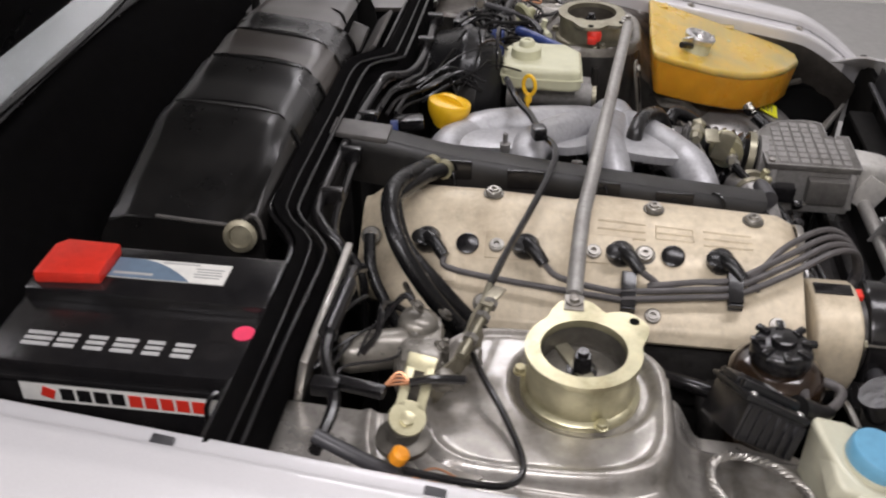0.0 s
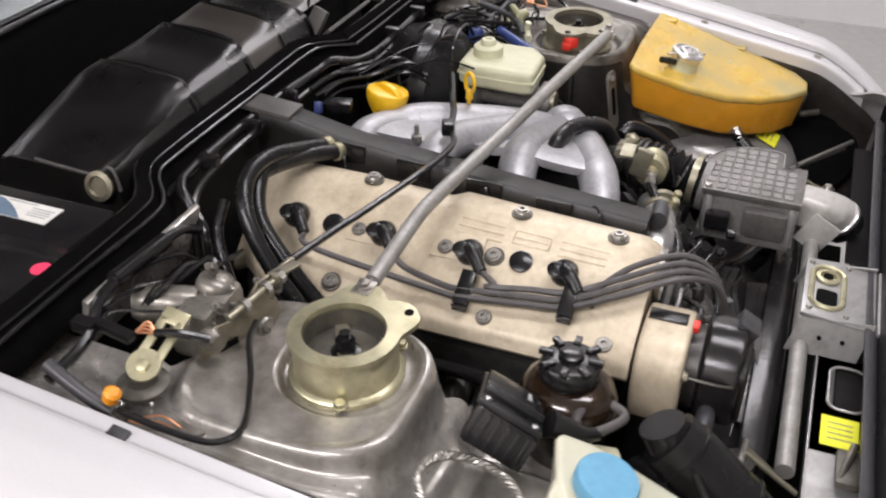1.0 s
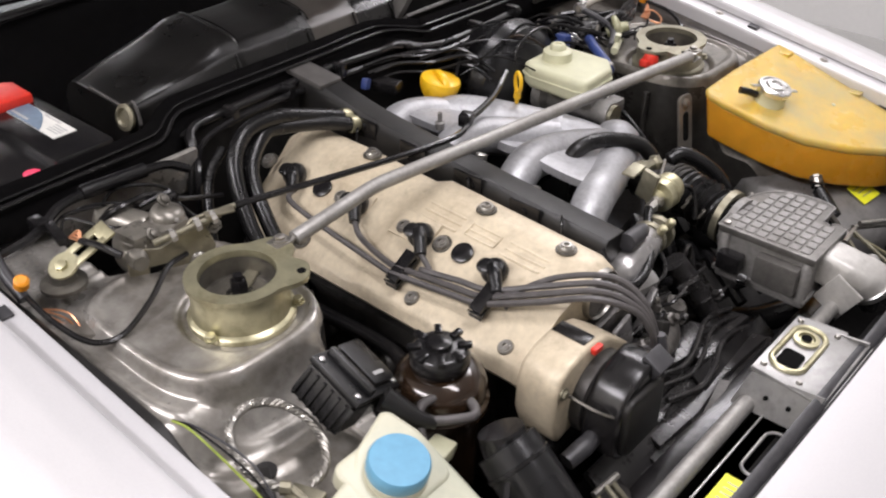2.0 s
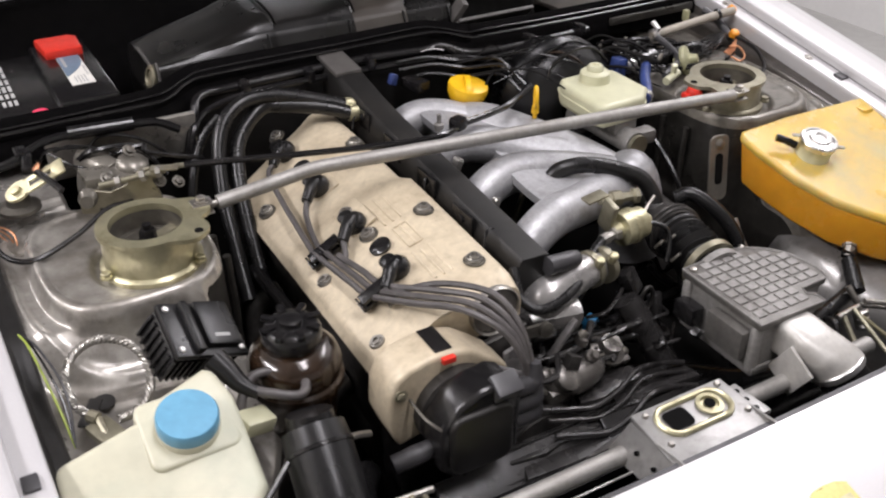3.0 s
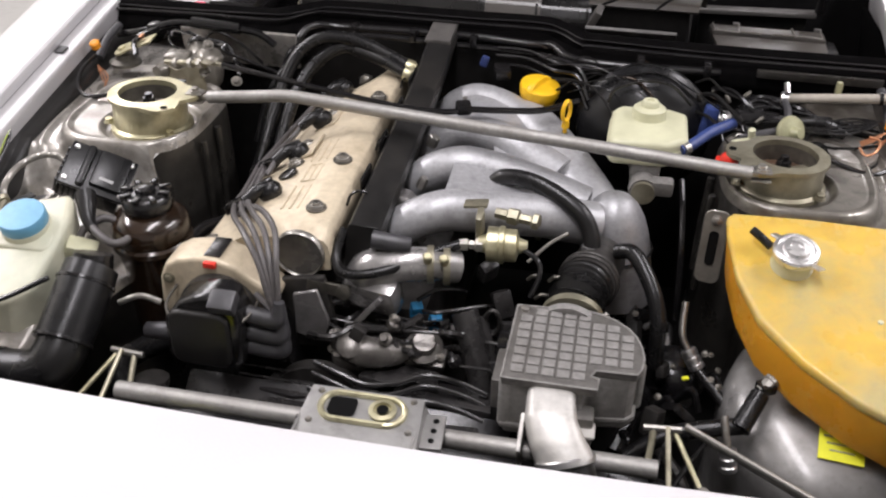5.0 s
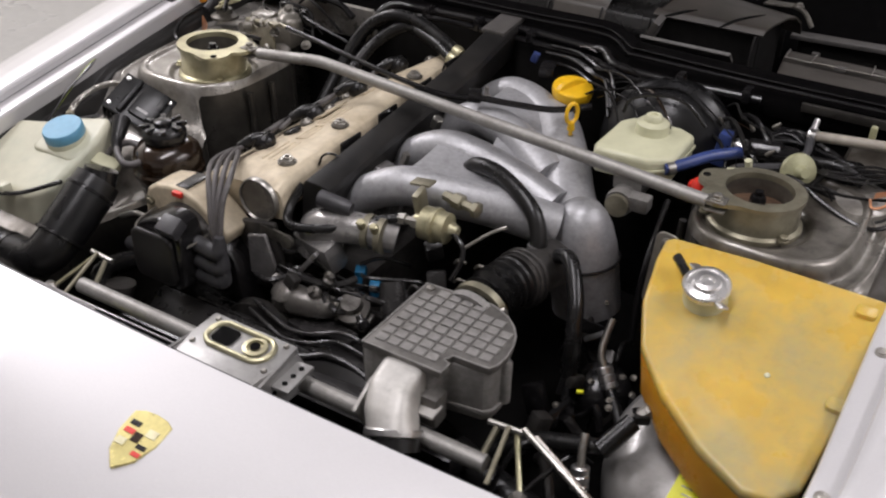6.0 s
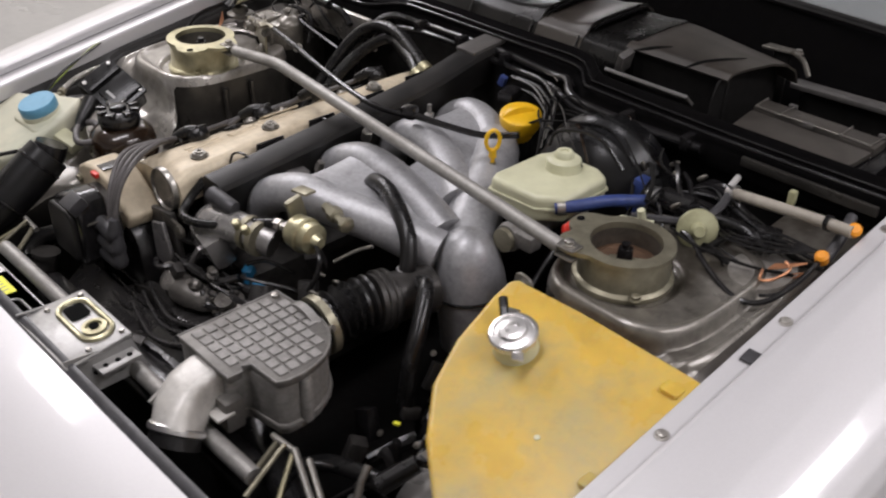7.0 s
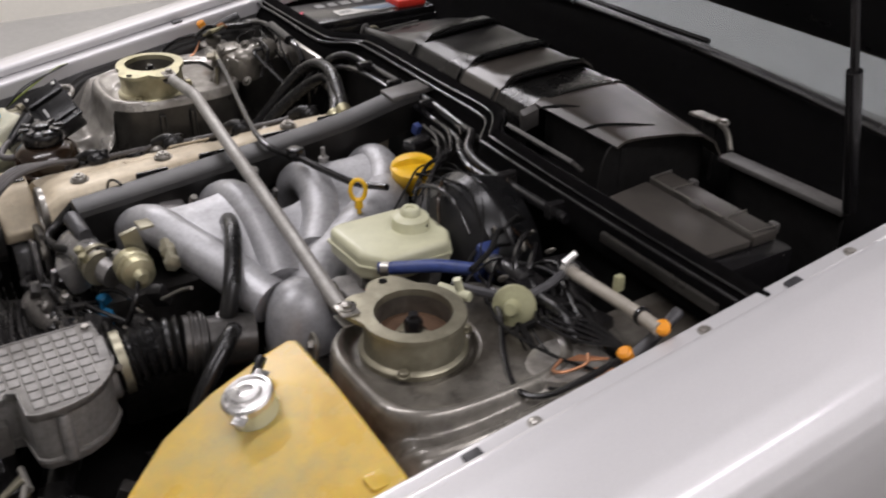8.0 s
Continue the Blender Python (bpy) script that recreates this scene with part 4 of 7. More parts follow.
for x0, z0, x1, z1 in ((-0.225, 0.648, -0.168, 0.640), (-0.215, 0.617, -0.165, 0.612), (-0.220, 0.590, -0.165, 0.588)):
    part("terminal_boot", tube([(x0, -0.402, z0), (x1 - 0.012, -0.402, z1), (x1 + 0.004, -0.402, z1 + 0.004), (x1 + 0.007, -0.40, z1 + 0.03)], [0.013, 0.0135, 0.0135, 0.0075], 12), GREYPLASTIC, dist, "grey rubber boot")
part("terminal_boot", tube([(-0.31, -0.405, 0.600), (-0.335, -0.405, 0.597), (-0.365, -0.40, 0.590)], [0.011, 0.013, 0.012], 12), GREYPLASTIC, dist, "grey rubber boot")
part("cap_block", box((-0.228, -0.432, 0.682), (0.036, 0.030, 0.022), 0.003, 30), GREYPLASTIC, dist, "grey moulded block")
part("cap_front", moved(prism(rounded(-0.046, -0.044, 0.042, 0.046, 0.018), 0, 0.012, 0.006, 3), Matrix.Translation((-0.262, -0.434, 0.620)) @ Matrix.Rotation(radians(90), 4, "X")), RAILMAT, dist, "moulded cap front")
for sx in (-1, 1):
    part("cap_clip", tube([(-0.262 + sx * 0.064, -0.37, 0.655), (-0.262 + sx * 0.062, -0.41, 0.652), (-0.262 + sx * 0.05, -0.432, 0.645)], 0.0022, 6), GRIMY, dist, "dull spring clip")
    part("cap_screw", lathe([(0.006, 0), (0.006, 0.006), (0.003, 0.007)], (-0.262 + sx * 0.03, -0.437, 0.59), (0, -1, 0), 10), ZINCDULL, dist)

# fuel rail cover, a long black box
RAIL0, RAIL1 = Vector((-0.066, -0.268, 0.722)), Vector((-0.072, 0.375, 0.788))


def rail_at(k):
    p = RAIL0.lerp(RAIL1, k)
    p.z += 0.010 * step(0.72, 0.95, k) - 0.004 * math.sin(k * 3.1)
    return p


rail = part("rail_cover", grid(lambda u, v: rail_at(v) + Vector([(-0.040, 0, -0.070), (-0.038, 0, -0.016), (-0.033, 0, 0.001), (-0.028, 0, 0.006), (0.010, 0, 0.004), (0.016, 0, 0.001), (0.019, 0, -0.008), (0.004, 0, -0.070)][round(u * 7)]),
                               7, 30), RAILMAT, engine, "long dusty black fuel rail cover", angle=30)
part("rail_end", prism([(-0.106, 0.658), (-0.104, 0.712), (-0.099, 0.729), (-0.094, 0.734), (-0.056, 0.732), (-0.049, 0.727), (-0.046, 0.718), (-0.048, 0.690), (-0.08, 0.665)], 0.265, 0.269, 0.001, 1, Matrix.Translation((0, 0, -0.006)) @ Matrix.Rotation(radians(90), 4, "X")), RAILMAT, rail)
part("rail_end_cap", box((-0.083, 0.352, 0.799), (0.050, 0.09, 0.010), 0.004, 5, 0, 0), PALEDUST, rail, "grey worn end cap")
for y in (0.205, 0.095, -0.02, -0.13):
    part("rail_tab", merge(box((-0.108, y, 0.735 + 0.09 * (y + 0.27) - 0.022), (0.005, 0.056, 0.032), 0.006), lathe([(0.006, 0), (0.006, 0.003)], (-0.1105, y, 0.735 + 0.09 * (y + 0.27) - 0.020), (-1, 0, 0), 12)), BLACK, rail, "black mounting tab")

# intake manifold: four runners bending into one trunk
manifold = part("intake_manifold", merge(
    tube([(0.040, 0.236, 0.690), (0.115, 0.190, 0.698), (0.175, 0.105, 0.682), (0.225, 0.020, 0.664), (0.262, -0.030, 0.637), (0.284, -0.042, 0.590), (0.292, -0.045, 0.53)], [0.036, 0.041, 0.045, 0.046, 0.046, 0.050, 0.050], 22, 7),
    lathe([(0.057, -0.09), (0.057, 0.0), (0.055, 0.03), (0.050, 0.058), (0.042, 0.080), (0.030, 0.096), (0.016, 0.104), (0.003, 0.106)], (0.290, -0.044, 0.597), (-0.16, -0.01, 1), 30)), CAST, engine, "silver cast intake manifold", angle=60)
RUNS = [(0.225, [(-0.060, 0.228, 0.640), (-0.040, 0.230, 0.690), (0.004, 0.233, 0.716), (0.060, 0.222, 0.712), (0.112, 0.185, 0.698), (0.170, 0.110, 0.69)]),
        (0.095, [(-0.060, 0.092, 0.640), (-0.040, 0.095, 0.690), (0.004, 0.101, 0.716), (0.060, 0.095, 0.712), (0.125, 0.070, 0.695), (0.19, 0.03, 0.68)]),
        (-0.045, [(-0.060, -0.050, 0.640), (-0.040, -0.048, 0.690), (0.020, -0.036, 0.718), (0.085, -0.030, 0.710), (0.160, -0.035, 0.692), (0.23, -0.045, 0.67)]),
        (-0.18, [(-0.062, -0.190, 0.640), (-0.042, -0.188, 0.680), (0.020, -0.170, 0.708), (0.090, -0.145, 0.700), (0.170, -0.110, 0.684), (0.25, -0.075, 0.66)])]
for y, pts in RUNS:
    part("runner", tube(pts, [0.028, 0.030, 0.032, 0.033, 0.034, 0.036], 18, 7), CAST, manifold, "silver cast runner")
    part("flange", box((-0.058, y, 0.655), (0.012, 0.075, 0.06), 0.004, 0, 20), CASTRAW, manifold)
# flat webs between neighbouring runners, open only beside the head
lines = [smooth_path(pts, 7) for y, pts in RUNS]


def web(a, b, start, drop):
    def f(u, v):
        k = start + (0.96 - start) * v
        p, q = (line[0].lerp(line[0], 0) if k <= 0 else line[min(int(k * (len(line) - 1)), len(line) - 2)].lerp(line[min(int(k * (len(line) - 1)), len(line) - 2) + 1], k * (len(line) - 1) % 1) for line in (a, b))
        return p.lerp(q, u) + Vector((0, 0, 0.024 - 0.004 * math.sin(u * math.pi) - drop * math.sin(u * math.pi) ** 0.5))
    return f


for i, (start, drop) in enumerate(((0.40, 0.0), (0.60, 0.022), (0.40, 0.002))):
    part("web", grid(web(lines[i], lines[i + 1], start, drop), 12, 16, 0.014), CAST, manifold, "flat cast web")
part("clamp_band", tube([(0.2895 + 0.059 * math.cos(a), -0.044 + 0.059 * math.sin(a), 0.600 + 0.009 * math.cos(a)) for a in np.linspace(0, 2 * math.pi, 25)], 0.0022, 6, straight=True), BLACK, manifold, "thin black band")
part("injector_nut", lathe([(0.010, 0), (0.010, 0.018), (0.008, 0.02)], (-0.035, 0.018, 0.722), (0.4, 0, 1), 6), STEEL, engine, "bright hexagon nut")
part("injector_nut", lathe([(0.008, 0), (0.008, 0.016), (0.006, 0.02)], (-0.030, -0.09, 0.70), (0.4, 0, 1), 6), STEEL, engine, "bright hexagon nut")
part("manifold_stud", lathe([(0.008, 0), (0.009, 0.012), (0.004, 0.014), (0.004, 0.03)], (0.002, 0.135, 0.735), (0, 0, 1), 12), CASTRAW, engine)

# oil filler cap and dipstick
filler = part("oil_cap", merge(lathe([(0.020, -0.02), (0.023, -0.006), (0.031, 0.006), (0.0365, 0.018), (0.038, 0.030), (0.0365, 0.035), (0.032, 0.037), (0.004, 0.038)], (0.120, 0.246, 0.722), (0.12, -0.15, 1), 28)), YELLOW, engine, "bright yellow oil filler cap")
part("grip", prism(arc(0.0, 0.0, 0.036, 8, 172, 10), -0.006, 0.006, 0.003, 2, Matrix.Translation((0.122, 0.241, 0.748)) @ Matrix.Rotation(radians(64), 4, "Z") @ Matrix.Rotation(radians(90), 4, "X") @ Matrix.Diagonal((1, 0.62, 1, 1))), YELLOW, filler)
part("filler_neck", tube([(0.115, 0.255, 0.62), (0.118, 0.250, 0.70), (0.12, 0.246, 0.722)], 0.022, 16), BLACK, engine)
ringpts = [(0.182 + 0.0055 * math.cos(a), 0.108 + 0.0105 * math.cos(a), 0.768 + 0.018 * math.sin(a)) for a in np.linspace(-math.pi / 2, 1.5 * math.pi, 21)]
part("dipstick", merge(tube(ringpts, 0.0036, 8, straight=True), tube([(0.182, 0.108, 0.752), (0.182, 0.109, 0.738)], [0.006, 0.007], 10, straight=True), tube([(0.182, 0.109, 0.740), (0.180, 0.115, 0.60)], 0.0035, 8, straight=True)), YELLOW, engine,
             "yellow dipstick handle ring")
part("dipstick_tube", tube([(0.182, 0.110, 0.728), (0.178, 0.118, 0.60), (0.15, 0.12, 0.5)], 0.0055, 8), ZINCDULL, engine)

# regulator, damper and fuel lines at the front of the manifold
reg = part("pressure_regulator", merge(lathe([(0.012, -0.012), (0.014, 0), (0.026, 0.002), (0.026, 0.018), (0.028, 0.020), (0.028, 0.026), (0.024, 0.028), (0.024, 0.044), (0.012, 0.048), (0.008, 0.06)], (0.100, -0.235, 0.700), (1, 0.05, 0.02), 26)), ZINC, engine,
           "gold plated fuel pressure regulator")
part("bracket", merge(box((0.088, -0.222, 0.722), (0.010, 0.028, 0.05), 0.003, 14), box((0.078, -0.200, 0.745), (0.036, 0.022, 0.005), 0.002, 0, -8)), ZINCDULL, reg, "gold plated bracket")
part("fuel_damper", merge(lathe([(0.008, 0), (0.009, 0.018), (0.013, 0.020), (0.013, 0.035), (0.008, 0.038), (0.008, 0.055), (0.013, 0.058), (0.013, 0.066), (0.005, 0.07)], (0.105, -0.180, 0.722), (1, -0.15, -0.05), 6)), ZINCDULL, engine, "bright fuel union")
part("fuel_hose", tube([(-0.105, -0.262, 0.715), (-0.112, -0.29, 0.685), (-0.092, -0.315, 0.672), (-0.035, -0.305, 0.678), (0.03, -0.262, 0.692), (0.066, -0.242, 0.699)], 0.0075, 10), RUBBER, engine, "black fuel hose")
part("union", lathe([(0.009, 0), (0.010, 0.012), (0.007, 0.014), (0.007, 0.022), (0.011, 0.024), (0.011, 0.034)], (0.062, -0.243, 0.698), (1, 0.1, 0.05), 6), STEEL, engine)
part("cover_hose", tube([(-0.060, -0.278, 0.712), (-0.02, -0.275, 0.708), (-0.005, -0.272, 0.706)], [0.014, 0.013, 0.011], 12), GREYPLASTIC, engine, "grey outlet of the rail cover")
part("wire", tube([(0.150, -0.236, 0.700), (0.178, -0.25, 0.69), (0.182, -0.26, 0.668), (0.172, -0.27, 0.64)], 0.004, 8), BLACK, engine)
part("wire", tube([(0.16, -0.21, 0.66), (0.19, -0.19, 0.685), (0.215, -0.18, 0.70)], 0.003, 8), STEEL, engine, "thin bright rod")

# water neck, thermostat housing, sensors in front of the block
neck = part("water_neck", merge(tube([(-0.070, -0.272, 0.620), (-0.062, -0.278, 0.656), (-0.025, -0.278, 0.672), (0.02, -0.268, 0.674), (0.062, -0.250, 0.664)], [0.038, 0.034, 0.027, 0.025, 0.024], 18), box((-0.056, -0.290, 0.628), (0.085, 0.04, 0.060), 0.014, 20, 0, -12)), NECKMAT, engine,
            "dull cast water neck")
for x in (0.012, 0.036):
    part("hose_clamp", lathe([(0.028, -0.005), (0.028, 0.005)], (x + 0.012, -0.268, 0.674), (1, 0.2, 0), 20), ZINCDULL, neck)
    part("clamp_screw", lathe([(0.006, 0), (0.007, 0.004), (0.007, 0.014), (0.005, 0.016)], (x + 0.012, -0.286, 0.690), (0, -0.4, 1), 8), ZINC, neck)
for c, col in (((0.003, -0.264, 0.590), CYAN), ((0.033, -0.268, 0.578), CYAN)):
    part("sensor_plug", merge(box(c, (0.018, 0.016, 0.016), 0.003, 20, 0, 25), lathe([(0.008, 0), (0.008, 0.02)], (c[0] - 0.003, c[1], c[2] - 0.022), (0, 0, 1), 12)), col, engine, "blue sensor plug")
part("sensor_wire", tube([(0.004, -0.267, 0.606), (0.03, -0.25, 0.617), (0.055, -0.235, 0.612), (0.07, -0.22, 0.60)], 0.0035, 8), BLACK, engine)
part("sensor_wire", tube([(0.016, -0.292, 0.597), (-0.01, -0.315, 0.588), (-0.05, -0.325, 0.588), (-0.09, -0.33, 0.595)], 0.0060, 8), VEILBLACK, engine)
part("front_housing", prism([(-0.118, 0.560), (-0.112, 0.618), (-0.086, 0.648), (-0.040, 0.640), (-0.004, 0.598), (-0.010, 0.566), (-0.050, 0.548)], 0.268, 0.312, 0.008, 3, Matrix.Rotation(radians(82), 4, "X") @ Matrix.Translation((0, 0.04, -0.072))), CASTFRONT, engine, "grey oily cast front housing")
part("housing_rib", box((-0.060, -0.322, 0.612), (0.008, 0.012, 0.075), 0.003, 0, 38), CASTFRONT, engine)
part("grey_plate", prism([(-0.165, 0.570), (-0.165, 0.640), (-0.128, 0.652), (-0.112, 0.60), (-0.118, 0.56)], 0.330, 0.337, 0.002, 1, Matrix.Rotation(radians(90), 4, "X")), CASTFRONT, engine, "grey mounting plate")
part("lever", merge(box((-0.118, -0.322, 0.648), (0.06, 0.006, 0.020), 0.003, 0, 6), lathe([(0.011, 0), (0.011, 0.008), (0.005, 0.009)], (-0.092, -0.322, 0.646), (0, -1, 0.1), 14)), GRIMY, engine, "short metal lever")
part("bent_sheet", prism([(0.118, -0.335), (0.158, -0.318), (0.160, -0.275), (0.124, -0.280)], 0.512, 0.515, 0.001, 1, Matrix.Translation((0, 0, 0.004))), CASTFRONT, engine, "grey bent sheet")
part("water_pump", merge(box((-0.065, -0.338, 0.548), (0.085, 0.045, 0.04), 0.014, 15, 0, 8), tube([(-0.10, -0.335, 0.560), (-0.06, -0.352, 0.565), (-0.02, -0.342, 0.560), (0.0, -0.32, 0.552)], [0.018, 0.024, 0.021, 0.016], 14),
                         lathe([(0.020, 0), (0.020, 0.014), (0.014, 0.018), (0.006, 0.019)], (-0.075, -0.355, 0.572), (0.1, -0.6, 0.8), 14)), OILY, engine, "dark oily pump housing")
part("sensor_seat", merge(lathe([(0.026, 0), (0.028, 0.004), (0.028, 0.010), (0.018, 0.014), (0.016, 0.026)], (0.026, -0.318, 0.556), (0.1, -0.4, 0.9), 22), box((0.030, -0.322, 0.545), (0.06, 0.034, 0.012), 0.004, 18)), OILY, engine, "grimy sensor seat")
for x, y, z in ((-0.105, -0.350, 0.560), (-0.035, -0.358, 0.568), (0.052, -0.330, 0.556), (0.004, -0.335, 0.570), (-0.09, -0.315, 0.588), (-0.02, -0.318, 0.606)):
    part("bolt", bolt_head((x, y, z), (0, -0.6, 0.8), 0.0045, 0.005), GRIMY, engine)
for dy, dz, r in ((0.0, 0.0, 0.0042), (-0.014, -0.008, 0.0035), (-0.034, -0.020, 0.005)):
    part("wavy_rail", tube([(-0.125, -0.375 + dy, 0.552 + dz), (-0.085, -0.385 + dy, 0.545 + dz), (-0.045, -0.390 + dy, 0.536 + dz), (0.0, -0.384 + dy, 0.541 + dz), (0.04, -0.372 + dy, 0.552 + dz), (0.085, -0.368 + dy, 0.545 + dz), (0.13, -0.375 + dy, 0.535 + dz)], r, 8), VEILBLACK, engine, "glossy black moulded edge")
# stepped black mouldings in front of the engine, with crisp edges
for k, (x0, x1, y0, y1, z) in enumerate(((-0.20, -0.02, -0.412, -0.372, 0.520), (-0.19, 0.13, -0.440, -0.408, 0.512), (-0.22, 0.15, -0.468, -0.436, 0.503), (-0.01, 0.14, -0.402, -0.362, 0.528), (-0.06, 0.06, -0.378, -0.345, 0.540))):
    part("moulded_step", prism([(x0, y0), (x0 + 0.3 * (x1 - x0), y0 - 0.006), (x0 + 0.6 * (x1 - x0), y0 + 0.004), (x1, y0 - 0.002), (x1 - 0.006, y1), (x0 + 0.5 * (x1 - x0), y1 + 0.008), (x0 + 0.01, y1)], z - 0.016, z, 0.003, 2), VEILBLACK, engine, "glossy black moulded step")
for k in range(7):
    y = -0.372 - 0.014 * k
    part("cover_rib", tube([(-0.24, y, 0.526 - 0.006 * k), (-0.10, y - 0.006, 0.529 - 0.006 * k), (-0.02 + 0.02 * (k % 3), y - 0.001, 0.530 - 0.006 * k)], 0.0018, 6), VEILBLACK, engine, "thin moulded rib")
random.seed(21)
for k in range(22):
    x0, y0, z0 = random.uniform(-0.16, 0.10), random.uniform(-0.37, -0.27), random.uniform(0.548, 0.600)
    part("wire", tube([(x0, y0, z0), (x0 + random.uniform(0.01, 0.05), y0 - 0.015, z0 + 0.012), (x0 + random.uniform(0.04, 0.09), y0 + random.uniform(-0.02, 0.03), z0 + random.uniform(-0.01, 0.012)), (x0 + 0.10, y0 + 0.05, z0 - 0.02)], random.choice((0.0022, 0.003, 0.0045)), 6), VEILBLACK, engine)
for x, y, z, w in ((0.10, -0.30, 0.56, 0.03), (0.145, -0.285, 0.58, 0.026), (0.13, -0.24, 0.60, 0.03), (0.10, -0.20, 0.63, 0.028), (-0.10, -0.29, 0.62, 0.03)):
    part("bracket", box((x, y, z), (w, w * 0.7, w * 1.4), 0.005, random.uniform(-30, 30), random.uniform(-30, 30), random.uniform(0, 90)), VEILBLACK, engine)
for x, y, z in ((0.180, -0.272, 0.640), (0.165, -0.248, 0.655), (0.196, -0.24, 0.652)):
    part("small_clip", tube([(x, y, z), (x + 0.008, y - 0.004, z + 0.01), (x + 0.018, y + 0.002, z + 0.006)], 0.0028, 8), GRIMY, engine)
part("pulley", lathe([(0.075, 0), (0.075, 0.004), (0.068, 0.010), (0.075, 0.018), (0.075, 0.022), (0.03, 0.024)], (-0.12, -0.36, 0.47), (0, -1, 0), 30), CASTDARK, engine, "dark belt pulley")
part("black_belt_cover", box((-0.13, -0.425, 0.500), (0.36, 0.075, 0.012), 0.004, 36), VEILBLACK, engine, "ribbed black plastic cover")
part("fan_shroud", box((0.06, -0.432, 0.500), (0.22, 0.070, 0.010), 0.004, 36, 3), BLACK, engine, "black plastic fan shroud")
part("front_plate", box((-0.15, -0.318, 0.60), (0.08, 0.012, 0.12), 0.004, 0, -10), CASTDARK, engine)
part("slanted_bracket", merge(tube([(0.080, -0.288, 0.612), (0.124, -0.346, 0.512)], 0.0205, 16, straight=True), tube([(0.106, -0.285, 0.606), (0.146, -0.338, 0.510)], 0.007, 10, straight=True)), VEILBLACK, engine, "slanted black strut")
part("lifting_eye", tube([(0.122 + 0.011 * math.cos(a), -0.29, 0.60 + 0.022 * math.sin(a)) for a in np.linspace(0, 2 * math.pi, 17)], 0.0035, 6, straight=True), CASTDARK, engine)
part("exhaust_side", merge(*[tube([(-0.33, y, 0.56), (-0.37, y, 0.54), (-0.385, y - 0.02, 0.45)], 0.022, 12) for y in (0.19, 0.06, -0.07, -0.19)]), CASTDARK, engine, "dark exhaust manifold")

random.seed(5)
for k in range(14):
    c = (random.uniform(-0.12, 0.15), random.uniform(-0.38, -0.26), random.uniform(0.545, 0.60))
    kind = random.random()
    if kind < 0.5:
        part("fitting", lathe([(0.008, 0), (0.010, 0.003), (0.010, 0.012), (0.006, 0.015), (0.005, 0.022)], c, (random.uniform(-1, 1), random.uniform(-1, 0.2), 0.9), 12), random.choice((BLACK, OILY, CASTDARK)), engine)
    else:
        part("bracket", box(c, (random.uniform(0.012, 0.04), random.uniform(0.006, 0.016), random.uniform(0.008, 0.03)), 0.002, random.uniform(-40, 40), random.uniform(-40, 40), random.uniform(0, 180)), random.choice((BLACK, OILY, CASTDARK)), engine)

